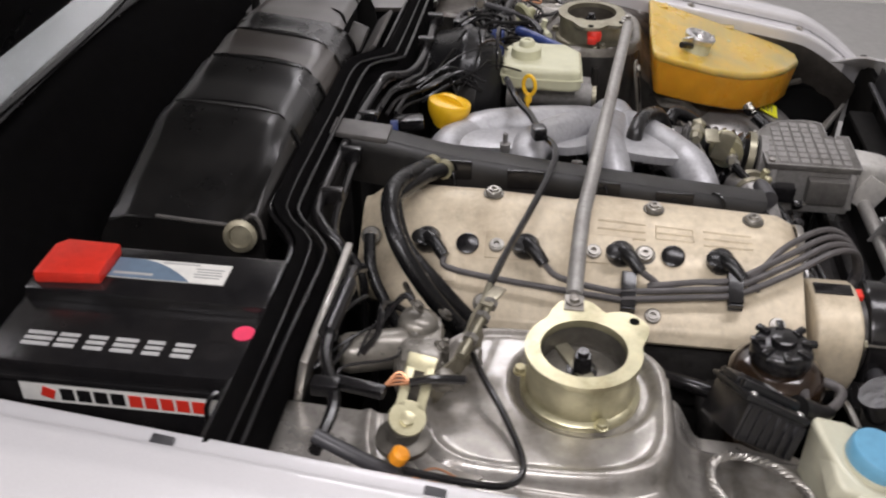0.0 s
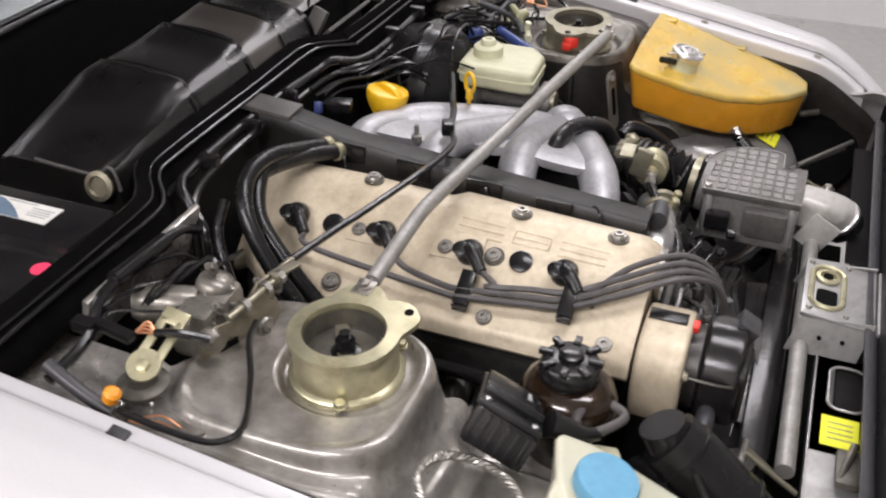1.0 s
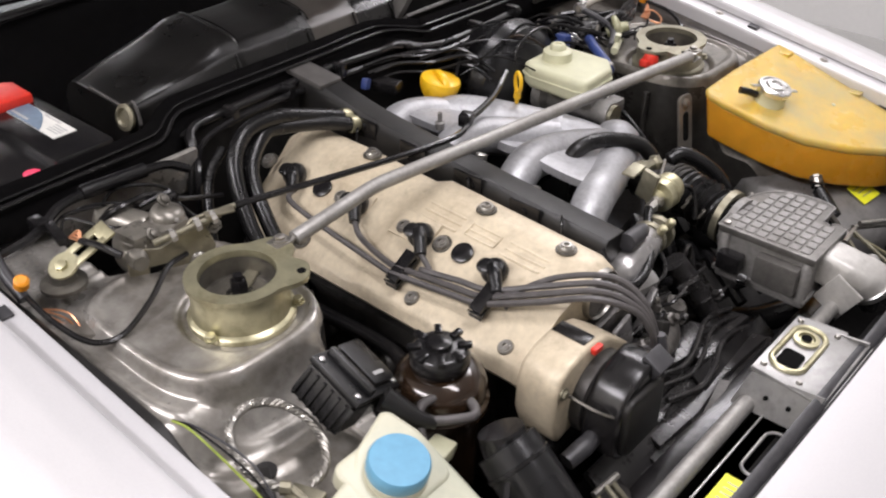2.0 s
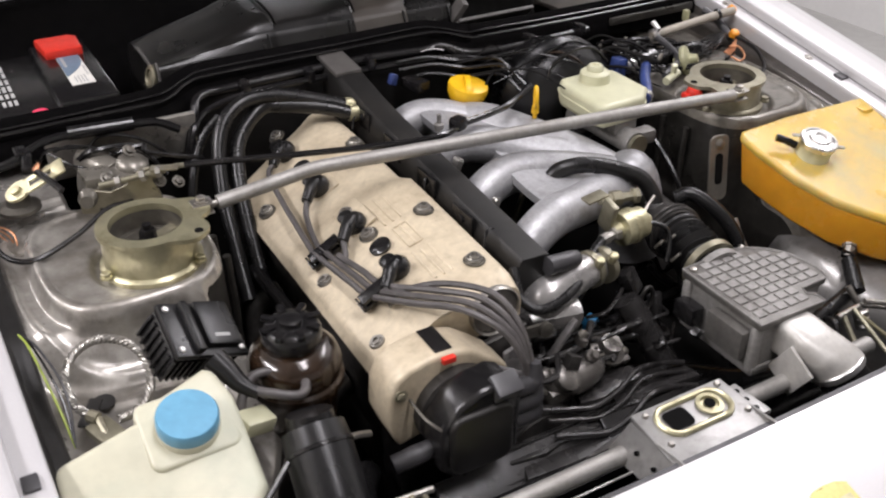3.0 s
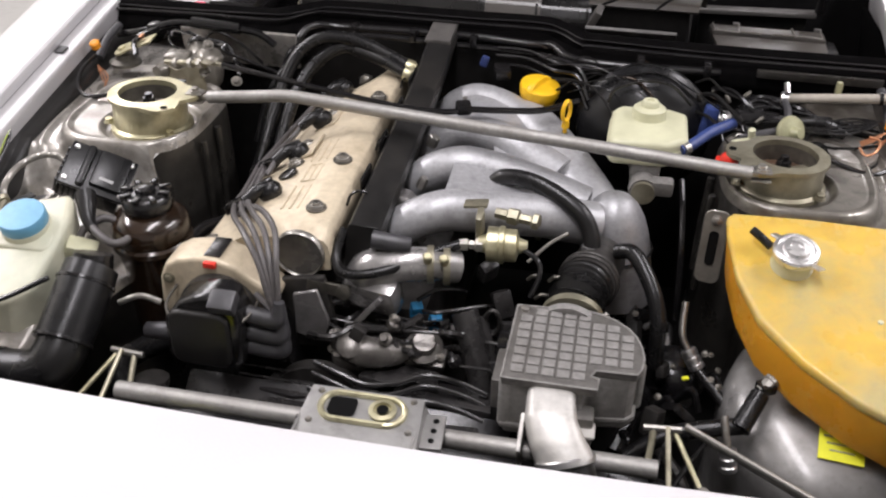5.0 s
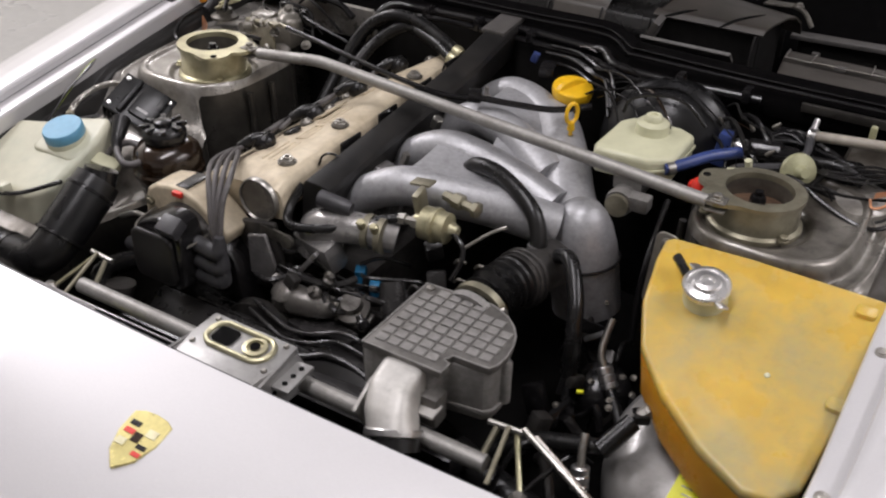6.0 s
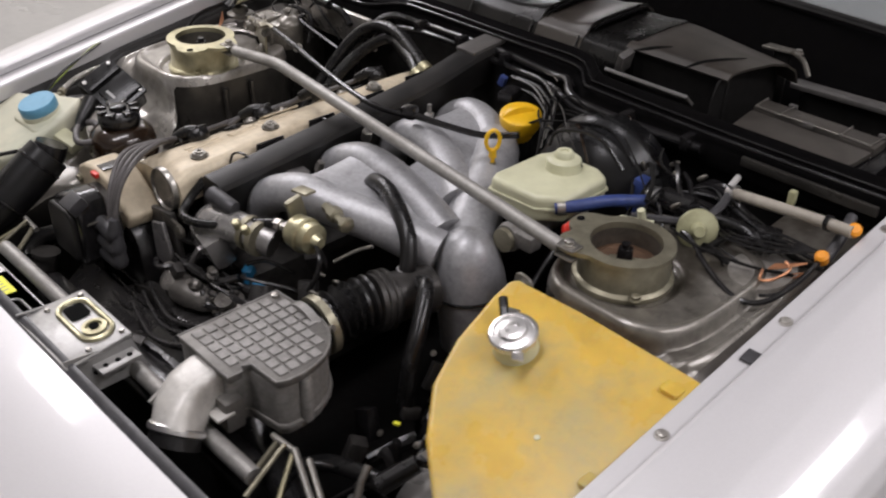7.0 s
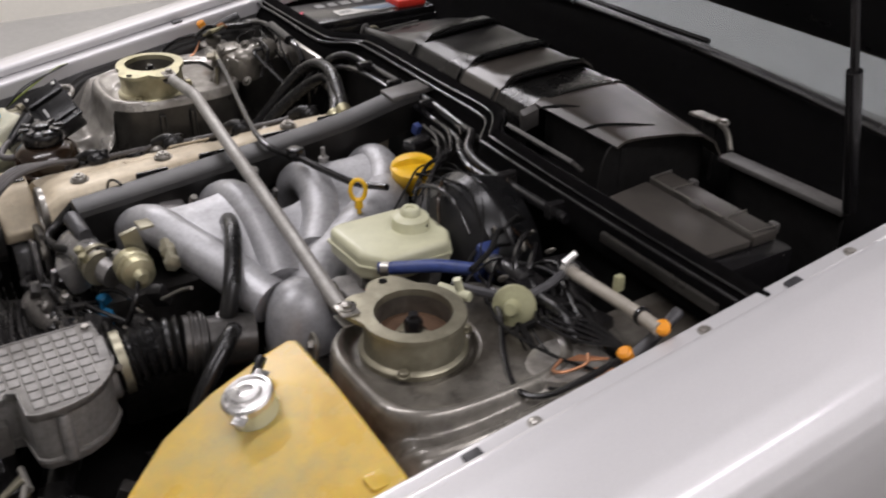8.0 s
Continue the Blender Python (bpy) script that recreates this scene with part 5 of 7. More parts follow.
# ---- strut tops and brace ----
def strut_top(s, ears, gold, lift):
    o = (s * 0.530, 0.003)
    base = thing("strut_mount", (o[0], o[1], 0.69), "yellow zinc plated strut top mount with an open ring" if gold else "dull zinc strut top mount with an open ring", "strut mount", "strut mounts")
    m = ZINC if gold else ZINCDULL
    part("housing", lathe([(0.070, 0.704 + lift), (0.070, 0.711 + lift), (0.068, 0.713 + lift), (0.064, 0.715 + lift), (0.0635, 0.720 + lift), (0.0625, 0.762), (0.061, 0.771)], (*o, 0), (0, 0, 1), 44, cap=False), m, base, "drawn cylindrical housing")
    # plate with its ears: the ring's outline pulled out to each ear, minus the bore
    n = 72
    out = []
    for i in range(n):
        a = 2 * math.pi * i / n
        r = 0.0670
        for ex, ey, er in ears:
            dx, dy = ex - o[0], ey - o[1]
            da = (a - math.atan2(dy, dx) + math.pi) % (2 * math.pi) - math.pi
            ln = math.hypot(dx, dy) + er
            if abs(da) < 0.62:
                r = max(r, 0.0670 + (ln - 0.0670) * (1 - step(0.12, 0.62, abs(da))))
        out.append((o[0] + r * math.cos(a), o[1] + r * math.sin(a)))
    bm = bmesh.new()
    loops = []
    for pts, z in ((out, 0.771), (out, 0.7775), ([(o[0] + 0.0495 * math.cos(2 * math.pi * i / n), o[1] + 0.0495 * math.sin(2 * math.pi * i / n)) for i in range(n)], 0.7785),
                   ([(o[0] + 0.0482 * math.cos(2 * math.pi * i / n), o[1] + 0.0482 * math.sin(2 * math.pi * i / n)) for i in range(n)], 0.735)):
        loops.append([bm.verts.new((x, y, z)) for x, y in pts])
    for a, b in zip(loops, loops[1:]):
        for i in range(n):
            bm.faces.new((a[i], a[(i + 1) % n], b[(i + 1) % n], b[i]))
    plate = part("ring_plate", bm, m, base, "flat eared ring plate")
    for ex, ey, er in ears:
        part("ear_hole", lathe([(0.006, 0), (0.006, 0.001)], (ex, ey, 0.7778), (0, 0, 1), 14), HOLE, plate)
    part("bearing", lathe([(0.0485, 0.744), (0.040, 0.745), (0.037, 0.740), (0.030, 0.737), (0.022, 0.742), (0.004, 0.743)], (*o, 0), (0, 0, 1), 30), GRIMY if gold else RUST, base, "dark bearing seat" if gold else "rusty brown bearing seat")
    # Separate sleeve, darker than the ring round it.
    part("bore", lathe([(0.0478, 0.738), (0.0478, 0.770)], (*o, 0), (0, 0, 1), 40, cap=False), GRIMY, base, "dark inner wall of the ring")
    part("bearing_arm", box((o[0] + 0.018, o[1] + 0.012, 0.745), (0.085, 0.018, 0.006), 0.002, 0, 0, 30), ZINCDULL, base)
    part("rod_nut", merge(lathe([(0.018, 0.743), (0.018, 0.746), (0.013, 0.747)], (*o, 0), (0, 0, 1), 20), lathe([(0.012, 0.745), (0.012, 0.763), (0.010, 0.767)], (*o, 0), (0, 0, 1), 6), lathe([(0.0065, 0.765), (0.0065, 0.774)], (*o, 0), (0, 0, 1), 12)), BLACK, base, "black hexagon rod nut")
    for a in (200, 320, 80):
        part("stud_nut", bolt_head((o[0] + 0.072 * math.cos(radians(a)), o[1] + 0.072 * math.sin(radians(a)), 0.713 + lift), (0, 0, 1), 0.007, 0.009, 1.2), m, base)
    return base


strut_top(-1, [(-0.452, 0.014, 0.012), (-0.474, -0.055, 0.010)], True, 0.010)
strut_top(1, [(0.478, -0.056, 0.012), (0.450, 0.004, 0.010)], False, 0.017)

brace = thing("strut_brace", (0.0, 0.0, 0.77), "bent aluminium strut brace spanning the engine bay", "strut brace")
part("bar", tube([(-0.425, 0.016, 0.772), (-0.36, 0.014, 0.780), (-0.295, 0.011, 0.789), (-0.265, 0.009, 0.791), (-0.235, 0.006, 0.7905), (0.0, -0.019, 0.7855), (0.25, -0.045, 0.780), (0.475, -0.069, 0.774)], 0.0105, 16, 6), BARMET, brace)
for a, b, c in (((-0.425, 0.016, 0.772), (-0.448, 0.016, 0.771), -1), ((0.472, -0.069, 0.774), (0.488, -0.068, 0.773), 1)):
    part("end_stud", tube([a, b], 0.0055, 10, straight=True), STEEL, brace)
    part("end_clevis", merge(box((b[0], b[1], b[2] + 0.007), (0.030, 0.024, 0.004), 0.002), box((b[0], b[1], b[2] - 0.007), (0.030, 0.024, 0.004), 0.002)), STEEL, brace, "bright end clevis")
    part("end_bolt", bolt_head((b[0], b[1], b[2] + 0.009), (0, 0, 1), 0.007, 0.008), STEEL, brace)

# ---- expansion tank ----
tank = thing("expansion_tank", (0.60, -0.26, 0.52), "aged translucent yellow plastic coolant expansion tank", "coolant tank")
TOP = [(0.442, -0.130), (0.452, -0.122), (0.56, -0.120), (0.742, -0.126), (0.745, -0.145), (0.730, -0.36), (0.722, -0.425), (0.698, -0.452), (0.662, -0.454), (0.600, -0.421), (0.535, -0.371), (0.483, -0.311), (0.456, -0.243), (0.443, -0.165)]


def tank_z(x, y):
    return 0.735 + 0.285 * (y + 0.125) + 0.010 * (x - 0.6)


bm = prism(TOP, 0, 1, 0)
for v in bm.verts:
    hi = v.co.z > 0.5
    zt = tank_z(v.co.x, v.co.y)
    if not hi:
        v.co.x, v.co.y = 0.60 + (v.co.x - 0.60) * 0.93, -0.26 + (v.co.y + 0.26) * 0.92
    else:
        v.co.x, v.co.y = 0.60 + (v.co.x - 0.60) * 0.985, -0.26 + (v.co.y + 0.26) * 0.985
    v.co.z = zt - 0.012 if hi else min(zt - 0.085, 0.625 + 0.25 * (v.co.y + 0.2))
part("lower_half", bevelled(bm, 0.006, 3, 50), TANK, tank, "orange lower half, its translucent glow in the colour", angle=60)
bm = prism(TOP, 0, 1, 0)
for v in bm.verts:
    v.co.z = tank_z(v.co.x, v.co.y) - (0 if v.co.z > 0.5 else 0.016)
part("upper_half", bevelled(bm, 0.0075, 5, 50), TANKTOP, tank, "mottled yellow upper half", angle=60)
for x, y in ((0.712, -0.150), (0.718, -0.300)):
    part("mounting_lug", prism(rounded(x - 0.004, y - 0.016, x + 0.022, y + 0.016, 0.006), tank_z(x, y) - 0.010, tank_z(x, y) + 0.002, 0.002, 2), TANKTOP, tank, "moulded mounting lug")
tn = Vector((0, -0.27, 1))
cap_at = Vector((0.530, -0.212, tank_z(0.53, -0.212)))
part("neck", lathe([(0.031, -0.01), (0.029, 0.004), (0.028, 0.020), (0.029, 0.024)], cap_at, tn, 28), MILKY, tank, "pale filler neck")
cap = part("cap", merge(lathe([(0.031, 0.022), (0.032, 0.030), (0.030, 0.033), (0.026, 0.034), (0.025, 0.031), (0.019, 0.032), (0.017, 0.037), (0.010, 0.038), (0.009, 0.034), (0.003, 0.034)], cap_at, tn, 32),
                        box(tuple(cap_at + Vector((0.026, -0.028, 0.018))), (0.020, 0.016, 0.004), 0.005, -15, 0, -45), box(tuple(cap_at + Vector((-0.022, 0.018, 0.032))), (0.020, 0.016, 0.004), 0.005, -15, 0, -45)), CHROME, tank, "bright steel pressure cap")
part("overflow_hose", tube([tuple(cap_at + Vector((-0.03, 0.012, 0.018))), tuple(cap_at + Vector((-0.045, 0.024, 0.026))), tuple(cap_at + Vector((-0.056, 0.034, 0.030)))], 0.0065, 8), RUBBER, tank, "short black overflow hose")
part("moulded_dot", lathe([(0.004, 0), (0.0035, 0.0015), (0.001, 0.002)], (0.64, -0.295, tank_z(0.64, -0.295)), tn, 14), MILKY, tank)

# ---- headlamp bucket below the tank ----
bucket = thing("headlamp_bucket", (0.60, -0.40, 0.40), "grey painted rear of the folded headlamp", "headlamp")
part("shell", moved(lathe([(0.135, -0.25), (0.136, 0.0), (0.132, 0.030), (0.118, 0.052), (0.08, 0.066), (0.03, 0.071), (0.002, 0.072)], (0, 0, 0), (0, 0, 1), 40), Matrix.Translation((0.605, -0.300, 0.500)) @ Matrix.Rotation(radians(13), 4, "X") @ Matrix.Diagonal((1.06, 1.25, 1, 1))), BUCKET, bucket, "grey domed shell", angle=60)
label = part("sticker", box((0.606, -0.398, 0.5525), (0.058, 0.044, 0.0016), 0, 24, 0, -6), STICKER, bucket, "bright yellow warning sticker")
for k in range(3):
    part("print_bar", box((0.606, -0.388 - 0.009 * k, 0.5585 - 0.004 * k), (0.044 - 0.006 * k, 0.0022, 0.0008), 0, 27, 0, -6), OLIVE, label)
part("hose_fitting", merge(tube([(0.475, -0.395, 0.555), (0.50, -0.350, 0.583)], [0.014, 0.013], 12, straight=True), box((0.507, -0.342, 0.590), (0.022, 0.022, 0.014), 0.003, 0, 0, 30)), RUBBER, bucket, "black elbow hose")
part("fitting", merge(lathe([(0.0095, -0.008), (0.010, 0.010), (0.012, 0.011), (0.012, 0.015), (0.007, 0.018)], (0.506, -0.342, 0.590), (0.6, 0.5, 0.5), 8)), STEEL, bucket, "bright end fitting")

# ---- air flow meter with its intake horn ----
meter = thing("air_flow_meter", (0.24, -0.40, 0.54), "grey cast air flow meter with a ribbed lid", "air flow meter")
LID = [(0.160, -0.317), (0.262, -0.312), (0.280, -0.317), (0.298, -0.327), (0.314, -0.341), (0.326, -0.359), (0.333, -0.380), (0.336, -0.402), (0.334, -0.424), (0.328, -0.437), (0.276, -0.439), (0.270, -0.452), (0.280, -0.456), (0.280, -0.477), (0.158, -0.477)]
BODY = [(0.163, -0.321), (0.278, -0.320), (0.298, -0.332), (0.314, -0.348), (0.326, -0.372), (0.331, -0.400), (0.329, -0.424), (0.320, -0.434), (0.266, -0.442), (0.262, -0.472), (0.163, -0.472)]
part("body", prism(BODY, 0.560, 0.648, 0.006, 3), CASTRAW, meter, "grey cast body")
lid = part("lid", prism(LID, 0.645, 0.657, 0.003, 2), METERSIDE, meter, "grey cast lid with a grid of ribs")
for row in range(8):
    for col in range(8):
        x, y = 0.1755 + 0.0198 * col, -0.3285 - 0.0182 * row
        right = 0.262 if row in (0, 7) else (0.306 if row == 1 else 0.326)
        if x + 0.006 > right or (row == 6 and x > 0.262) or (row == 0 and col == 0):
            continue
        part("raised_pad", box((x, y, 0.6572), (0.0164, 0.0148, 0.0040), 0.0010, 0, 0, 0, 1), CASTRAW, lid)
part("lid_rim", tube([(x, y, 0.657) for x, y in LID + LID[:1]], 0.0016, 6, straight=True), CASTRAW, lid, "thin raised rim")
part("screw_post", lathe([(0.006, 0), (0.006, 0.004), (0.003, 0.005)], (0.171, -0.326, 0.657), (0, 0, 1), 12), STEEL, lid)
part("base_flange", prism([(0.245 + (x - 0.245) * 1.05, -0.395 + (y + 0.395) * 1.05) for x, y in BODY], 0.572, 0.580, 0.002), CASTRAW, meter, "cast flange")
for x, y in ((0.164, -0.330), (0.164, -0.466), (0.332, -0.396)):
    part("lug", merge(lathe([(0.009, 0.575), (0.009, 0.640), (0.006, 0.645)], (x, y, 0), (0, 0, 1), 12)), CASTRAW, meter, "cast screw lug")
part("side_rib", box((0.166, -0.37, 0.606), (0.005, 0.10, 0.006), 0.002), CASTRAW, meter)
part("side_box", box((0.155, -0.425, 0.612), (0.022, 0.070, 0.048), 0.005), METERSIDE, meter, "raised box on the cast side")
part("plug_socket", box((0.150, -0.350, 0.606), (0.024, 0.04, 0.03), 0.004), BLACK, meter, "black plug socket")
part("step", box((0.250, -0.472, 0.590), (0.06, 0.03, 0.05), 0.006), METERSIDE, meter)
part("outlet_collar", lathe([(0.046, 0), (0.046, 0.012), (0.042, 0.014)], (0.232, -0.322, 0.622), (0.06, 1, 0.1), 28), CASTRAW, meter)
horn = part("horn", loft([((0.224, -0.452, 0.620), (1, 0, 0), (0, 0, 1), 0.031, 0.028, 5.0), ((0.224, -0.482, 0.622), (1, 0, 0), (0, -0.05, 1), 0.031, 0.029, 5.0), ((0.227, -0.506, 0.616), (1, 0.05, 0.05), (0, -0.4, 0.9), 0.033, 0.031, 4.0),
                                ((0.238, -0.527, 0.606), (0.95, 0.15, 0.15), (0.1, -0.7, 0.7), 0.035, 0.034, 3.0), ((0.250, -0.542, 0.594), (0.9, 0.2, 0.25), (0.2, -0.8, 0.6), 0.0355, 0.036, 2.1)]), HORNMAT, meter, "pale cast intake horn", angle=60)
part("rim", lathe([(0.0360, -0.005), (0.0380, -0.003), (0.0380, 0.004), (0.0360, 0.006)], (0.251, -0.543, 0.593), (0.30, -0.58, -0.76), 30), CHROME, horn, "bright horn rim")
part("mouth", tube([(0.252, -0.545, 0.590), (0.258, -0.556, 0.575)], [0.034, 0.035], 20, straight=True), RUBBER, horn, "dark rubber below the rim")
part("gusset", box((0.192, -0.512, 0.590), (0.005, 0.05, 0.06), 0.001, 30), HORNMAT, horn, "cast gusset")
part("bracket_tab", box((0.268, -0.488, 0.598), (0.03, 0.028, 0.005), 0.002), HORNMAT, horn)
bellows = part("bellows", tube([(0.232, -0.312, 0.620), (0.235, -0.280, 0.628), (0.240, -0.250, 0.634), (0.247, -0.215, 0.636)], 0.038, 26, 8, wave=0.0052, pitch=0.014), RUBBER, meter, "ribbed black rubber bellows")
part("clamp", lathe([(0.046, -0.006), (0.046, 0.006)], (0.236, -0.296, 0.627), (0.06, 1, 0.1), 30), ZINCDULL, bellows, "plated hose clamp")
part("clamp_screw", tube([(0.272, -0.318, 0.645), (0.285, -0.31, 0.655)], 0.005, 8, straight=True), STEEL, bellows)
part("throttle_body", merge(lathe([(0.043, 0), (0.043, 0.03), (0.038, 0.034), (0.038, 0.10)], (0.249, -0.212, 0.632), (0.2, 1, -0.1), 28), *[lathe([(0.045, k), (0.047, k + 0.002), (0.047, k + 0.005), (0.045, k + 0.007)], (0.249, -0.212, 0.632), (0.2, 1, -0.1), 28) for k in (0.008, 0.020)]), CASTDARK, meter, "dark throttle body")
part("air_hose", tube([(0.088, -0.075, 0.716), (0.105, -0.078, 0.729), (0.145, -0.088, 0.732), (0.19, -0.105, 0.722), (0.232, -0.125, 0.702), (0.250, -0.140, 0.672), (0.252, -0.148, 0.650)], 0.0135, 14), RUBBER, meter, "black idle air hose")
part("air_hose", tube([(0.290, -0.150, 0.660), (0.315, -0.165, 0.668), (0.345, -0.205, 0.640), (0.360, -0.235, 0.600), (0.365, -0.25, 0.53)], 0.0125, 14), RUBBER, meter, "black breather hose")
part("hose_clip", lathe([(0.0155, -0.004), (0.0155, 0.004)], (0.2515, -0.146, 0.658), (0, -0.2, -1), 18), CHROME, meter)

# ---- brakes ----
servo = thing("brake_servo", (0.31, 0.20, 0.58), "round black brake servo on the bulkhead", "brake servo")
part("shell", lathe([(0.05, -0.070), (0.060, -0.070), (0.066, -0.064), (0.084, -0.060), (0.090, -0.052), (0.106, -0.044), (0.112, -0.030), (0.117, -0.028), (0.120, -0.004), (0.124, 0.0), (0.124, 0.010), (0.118, 0.014), (0.105, 0.06), (0.07, 0.08)], (0.315, 0.235, 0.690), (0, 1, 0.05), 40), BLACKSATIN, servo, "satin black servo shell", angle=60)
part("vacuum_pipe", tube([(0.25, 0.17, 0.765), (0.262, 0.172, 0.792), (0.31, 0.176, 0.808), (0.355, 0.176, 0.803), (0.392, 0.178, 0.770)], 0.0032, 8), BLACK, servo, "thin black pipe")
master = thing("brake_master_cylinder", (0.325, 0.06, 0.66), "cast brake master cylinder with a pale fluid reservoir", "brake cylinder")
part("cylinder", merge(lathe([(0.022, 0), (0.024, 0.01), (0.022, 0.02), (0.022, 0.13), (0.034, 0.14), (0.034, 0.16)], (0.322, -0.005, 0.690), (-0.02, 1, 0), 24), box((0.345, 0.01, 0.695), (0.05, 0.028, 0.026), 0.006)), CASTRAW, master, "grey cast cylinder")
part("end_plug", lathe([(0.019, 0), (0.019, 0.008), (0.014, 0.010)], (0.322, -0.014, 0.690), (0, 1, 0), 20), ZINCDULL, master)
res_out = [(0.264, 0.016), (0.352, 0.020), (0.386, 0.050), (0.386, 0.150), (0.356, 0.166), (0.272, 0.164), (0.258, 0.138), (0.256, 0.036)]
reservoir = part("reservoir", prism(res_out, 0.722, 0.766, 0.011, 4), MILKY, master, "milky brake fluid reservoir", angle=60)
part("seam", prism([(0.32 + (x - 0.32) * 1.03, 0.09 + (y - 0.09) * 1.03) for x, y in res_out], 0.742, 0.747, 0.001), MILKY, reservoir)
part("filler", lathe([(0.0295, 0.762), (0.0280, 0.768), (0.0272, 0.782), (0.022, 0.786)], (0.320, 0.122, 0), (0, 0, 1), 28), MILKY, reservoir, "pale round filler")
part("cap", lathe([(0.0150, 0.785), (0.0150, 0.792), (0.012, 0.796), (0.007, 0.796), (0.006, 0.793)], (0.320, 0.122, 0), (0, 0, 1), 22), MILKY, reservoir, "small pale cap")
part("lower_block", box((0.322, 0.07, 0.713), (0.05, 0.09, 0.03), 0.006), CASTRAW, master)
part("blue_hose", tube([(0.374, 0.040, 0.748), (0.395, 0.062, 0.752), (0.425, 0.105, 0.757), (0.462, 0.146, 0.757)], 0.0095, 12), BLUE, master, "blue braided clutch hose")
part("clamp", lathe([(0.011, -0.006), (0.011, 0.006)], (0.382, 0.046, 0.749), (0.7, 0.7, 0.1), 14), STEEL, master)
part("blue_block", box((0.425, 0.185, 0.738), (0.024, 0.026, 0.06), 0.005, 0, 8), BLUE, master, "blue plastic bottle")
part("red_plug", merge(lathe([(0.014, 0), (0.015, 0.012), (0.012, 0.018), (0.004, 0.020)], (0.447, -0.004, 0.752), (0, 0, 1), 16), box((0.436, 0.0, 0.755), (0.018, 0.018, 0.014), 0.003)), RED, master, "red sensor plug")

# ---- oil separator, ignition module, canister, washer bottle ----
sep = thing("oil_separator", (-0.424, -0.243, 0.50), "oil-stained brown separator with a black screw cap", "oil separator")
part("body", lathe([(0.045, 0.50), (0.050, 0.60), (0.056, 0.635), (0.062, 0.640), (0.062, 0.648), (0.058, 0.652), (0.061, 0.668), (0.056, 0.684), (0.046, 0.693), (0.036, 0.698)], (-0.424, -0.243, 0), (0, 0, 1), 36), BROWN, sep, "glossy brown stained body")
cap = part("cap", lathe([(0.036, 0.700), (0.038, 0.704), (0.038, 0.716), (0.034, 0.724), (0.030, 0.726), (0.010, 0.727)], (-0.424, -0.243, 0), (0, 0, 1), 30), BLACK, sep, "black ribbed screw cap")
for i in range(8):
    a = 2 * math.pi * i / 8
    part("lug", box((-0.424 + 0.031 * math.cos(a), -0.243 + 0.031 * math.sin(a), 0.727), (0.018, 0.009, 0.007), 0.002, 0, 0, math.degrees(a)), BLACK, cap)
part("hub", lathe([(0.016, 0.725), (0.015, 0.734), (0.010, 0.736)], (-0.424, -0.243, 0), (0, 0, 1), 16), BLACK, cap)
part("pipe", tube([(-0.395, -0.20, 0.60), (-0.385, -0.15, 0.61), (-0.36, -0.08, 0.60), (-0.36, 0.10, 0.59)], 0.011, 10), BLACK, sep)

module = thing("ignition_module", (-0.54, -0.20, 0.68), "black ignition module bolted to the inner wing", "ignition module")
mx, my, mz = Vector((0.86, 0.22, -0.42)), Vector((-0.02, 0.91, 0.42)), None
mx.normalize()
mz = mx.cross(my).normalized()
my = mz.cross(mx)
mt = Matrix(((mx.x, my.x, mz.x, -0.522), (mx.y, my.y, mz.y, -0.202), (mx.z, my.z, mz.z, 0.728), (0, 0, 0, 1)))
sink = part("heat_sink", moved(box((-0.004, 0, -0.030), (0.098, 0.072, 0.046), 0.005), mt), BLACK, module, "black finned heat sink")
for k in range(6):
    part("fin", moved(box((-0.050 + 0.0085 * k, -0.037, -0.031), (0.0034, 0.006, 0.040), 0.001), mt), BLACK, sink)
    part("fin", moved(box((-0.0535, -0.030 + 0.012 * k, -0.031), (0.006, 0.004, 0.040), 0.001), mt), BLACK, sink)
part("case", moved(merge(box((0, 0, -0.004), (0.104, 0.080, 0.008), 0.003), box((-0.020, 0, 0.004), (0.012, 0.074, 0.014), 0.005), box((0.018, 0.004, 0.003), (0.050, 0.066, 0.012), 0.005)), mt), BLACKSATIN, module, "black plastic case")
for x, y in ((-0.043, 0.030), (0.043, 0.030), (-0.043, -0.030), (0.043, -0.030)):
    part("screw", moved(lathe([(0.0042, -0.001), (0.0042, 0.002), (0.003, 0.003)], (x, y, 0), (0, 0, 1), 12), mt), CHROME, module)
part("print", moved(box((0.016, -0.016, 0.0094), (0.022, 0.005, 0.0008), 0), mt), LABELGREY, module)
part("plug_boot", tube([(-0.525, -0.245, 0.712), (-0.515, -0.262, 0.700), (-0.505, -0.280, 0.688), (-0.490, -0.295, 0.680)], [0.016, 0.014, 0.011, 0.008], 12), RUBBER, module, "black rubber plug boot")
part("cable", tube([(-0.500, -0.285, 0.684), (-0.478, -0.305, 0.682), (-0.447, -0.318, 0.676), (-0.432, -0.298, 0.676), (-0.450, -0.275, 0.682), (-0.485, -0.268, 0.686), (-0.51, -0.29, 0.675), (-0.52, -0.31, 0.64)], 0.0062, 10), LEAD, module, "thick grey cable loop")
part("clip", box((-0.505, -0.312, 0.655), (0.045, 0.03, 0.022), 0.004, 10, 20, 20), MILKY, module, "pale plastic clip")

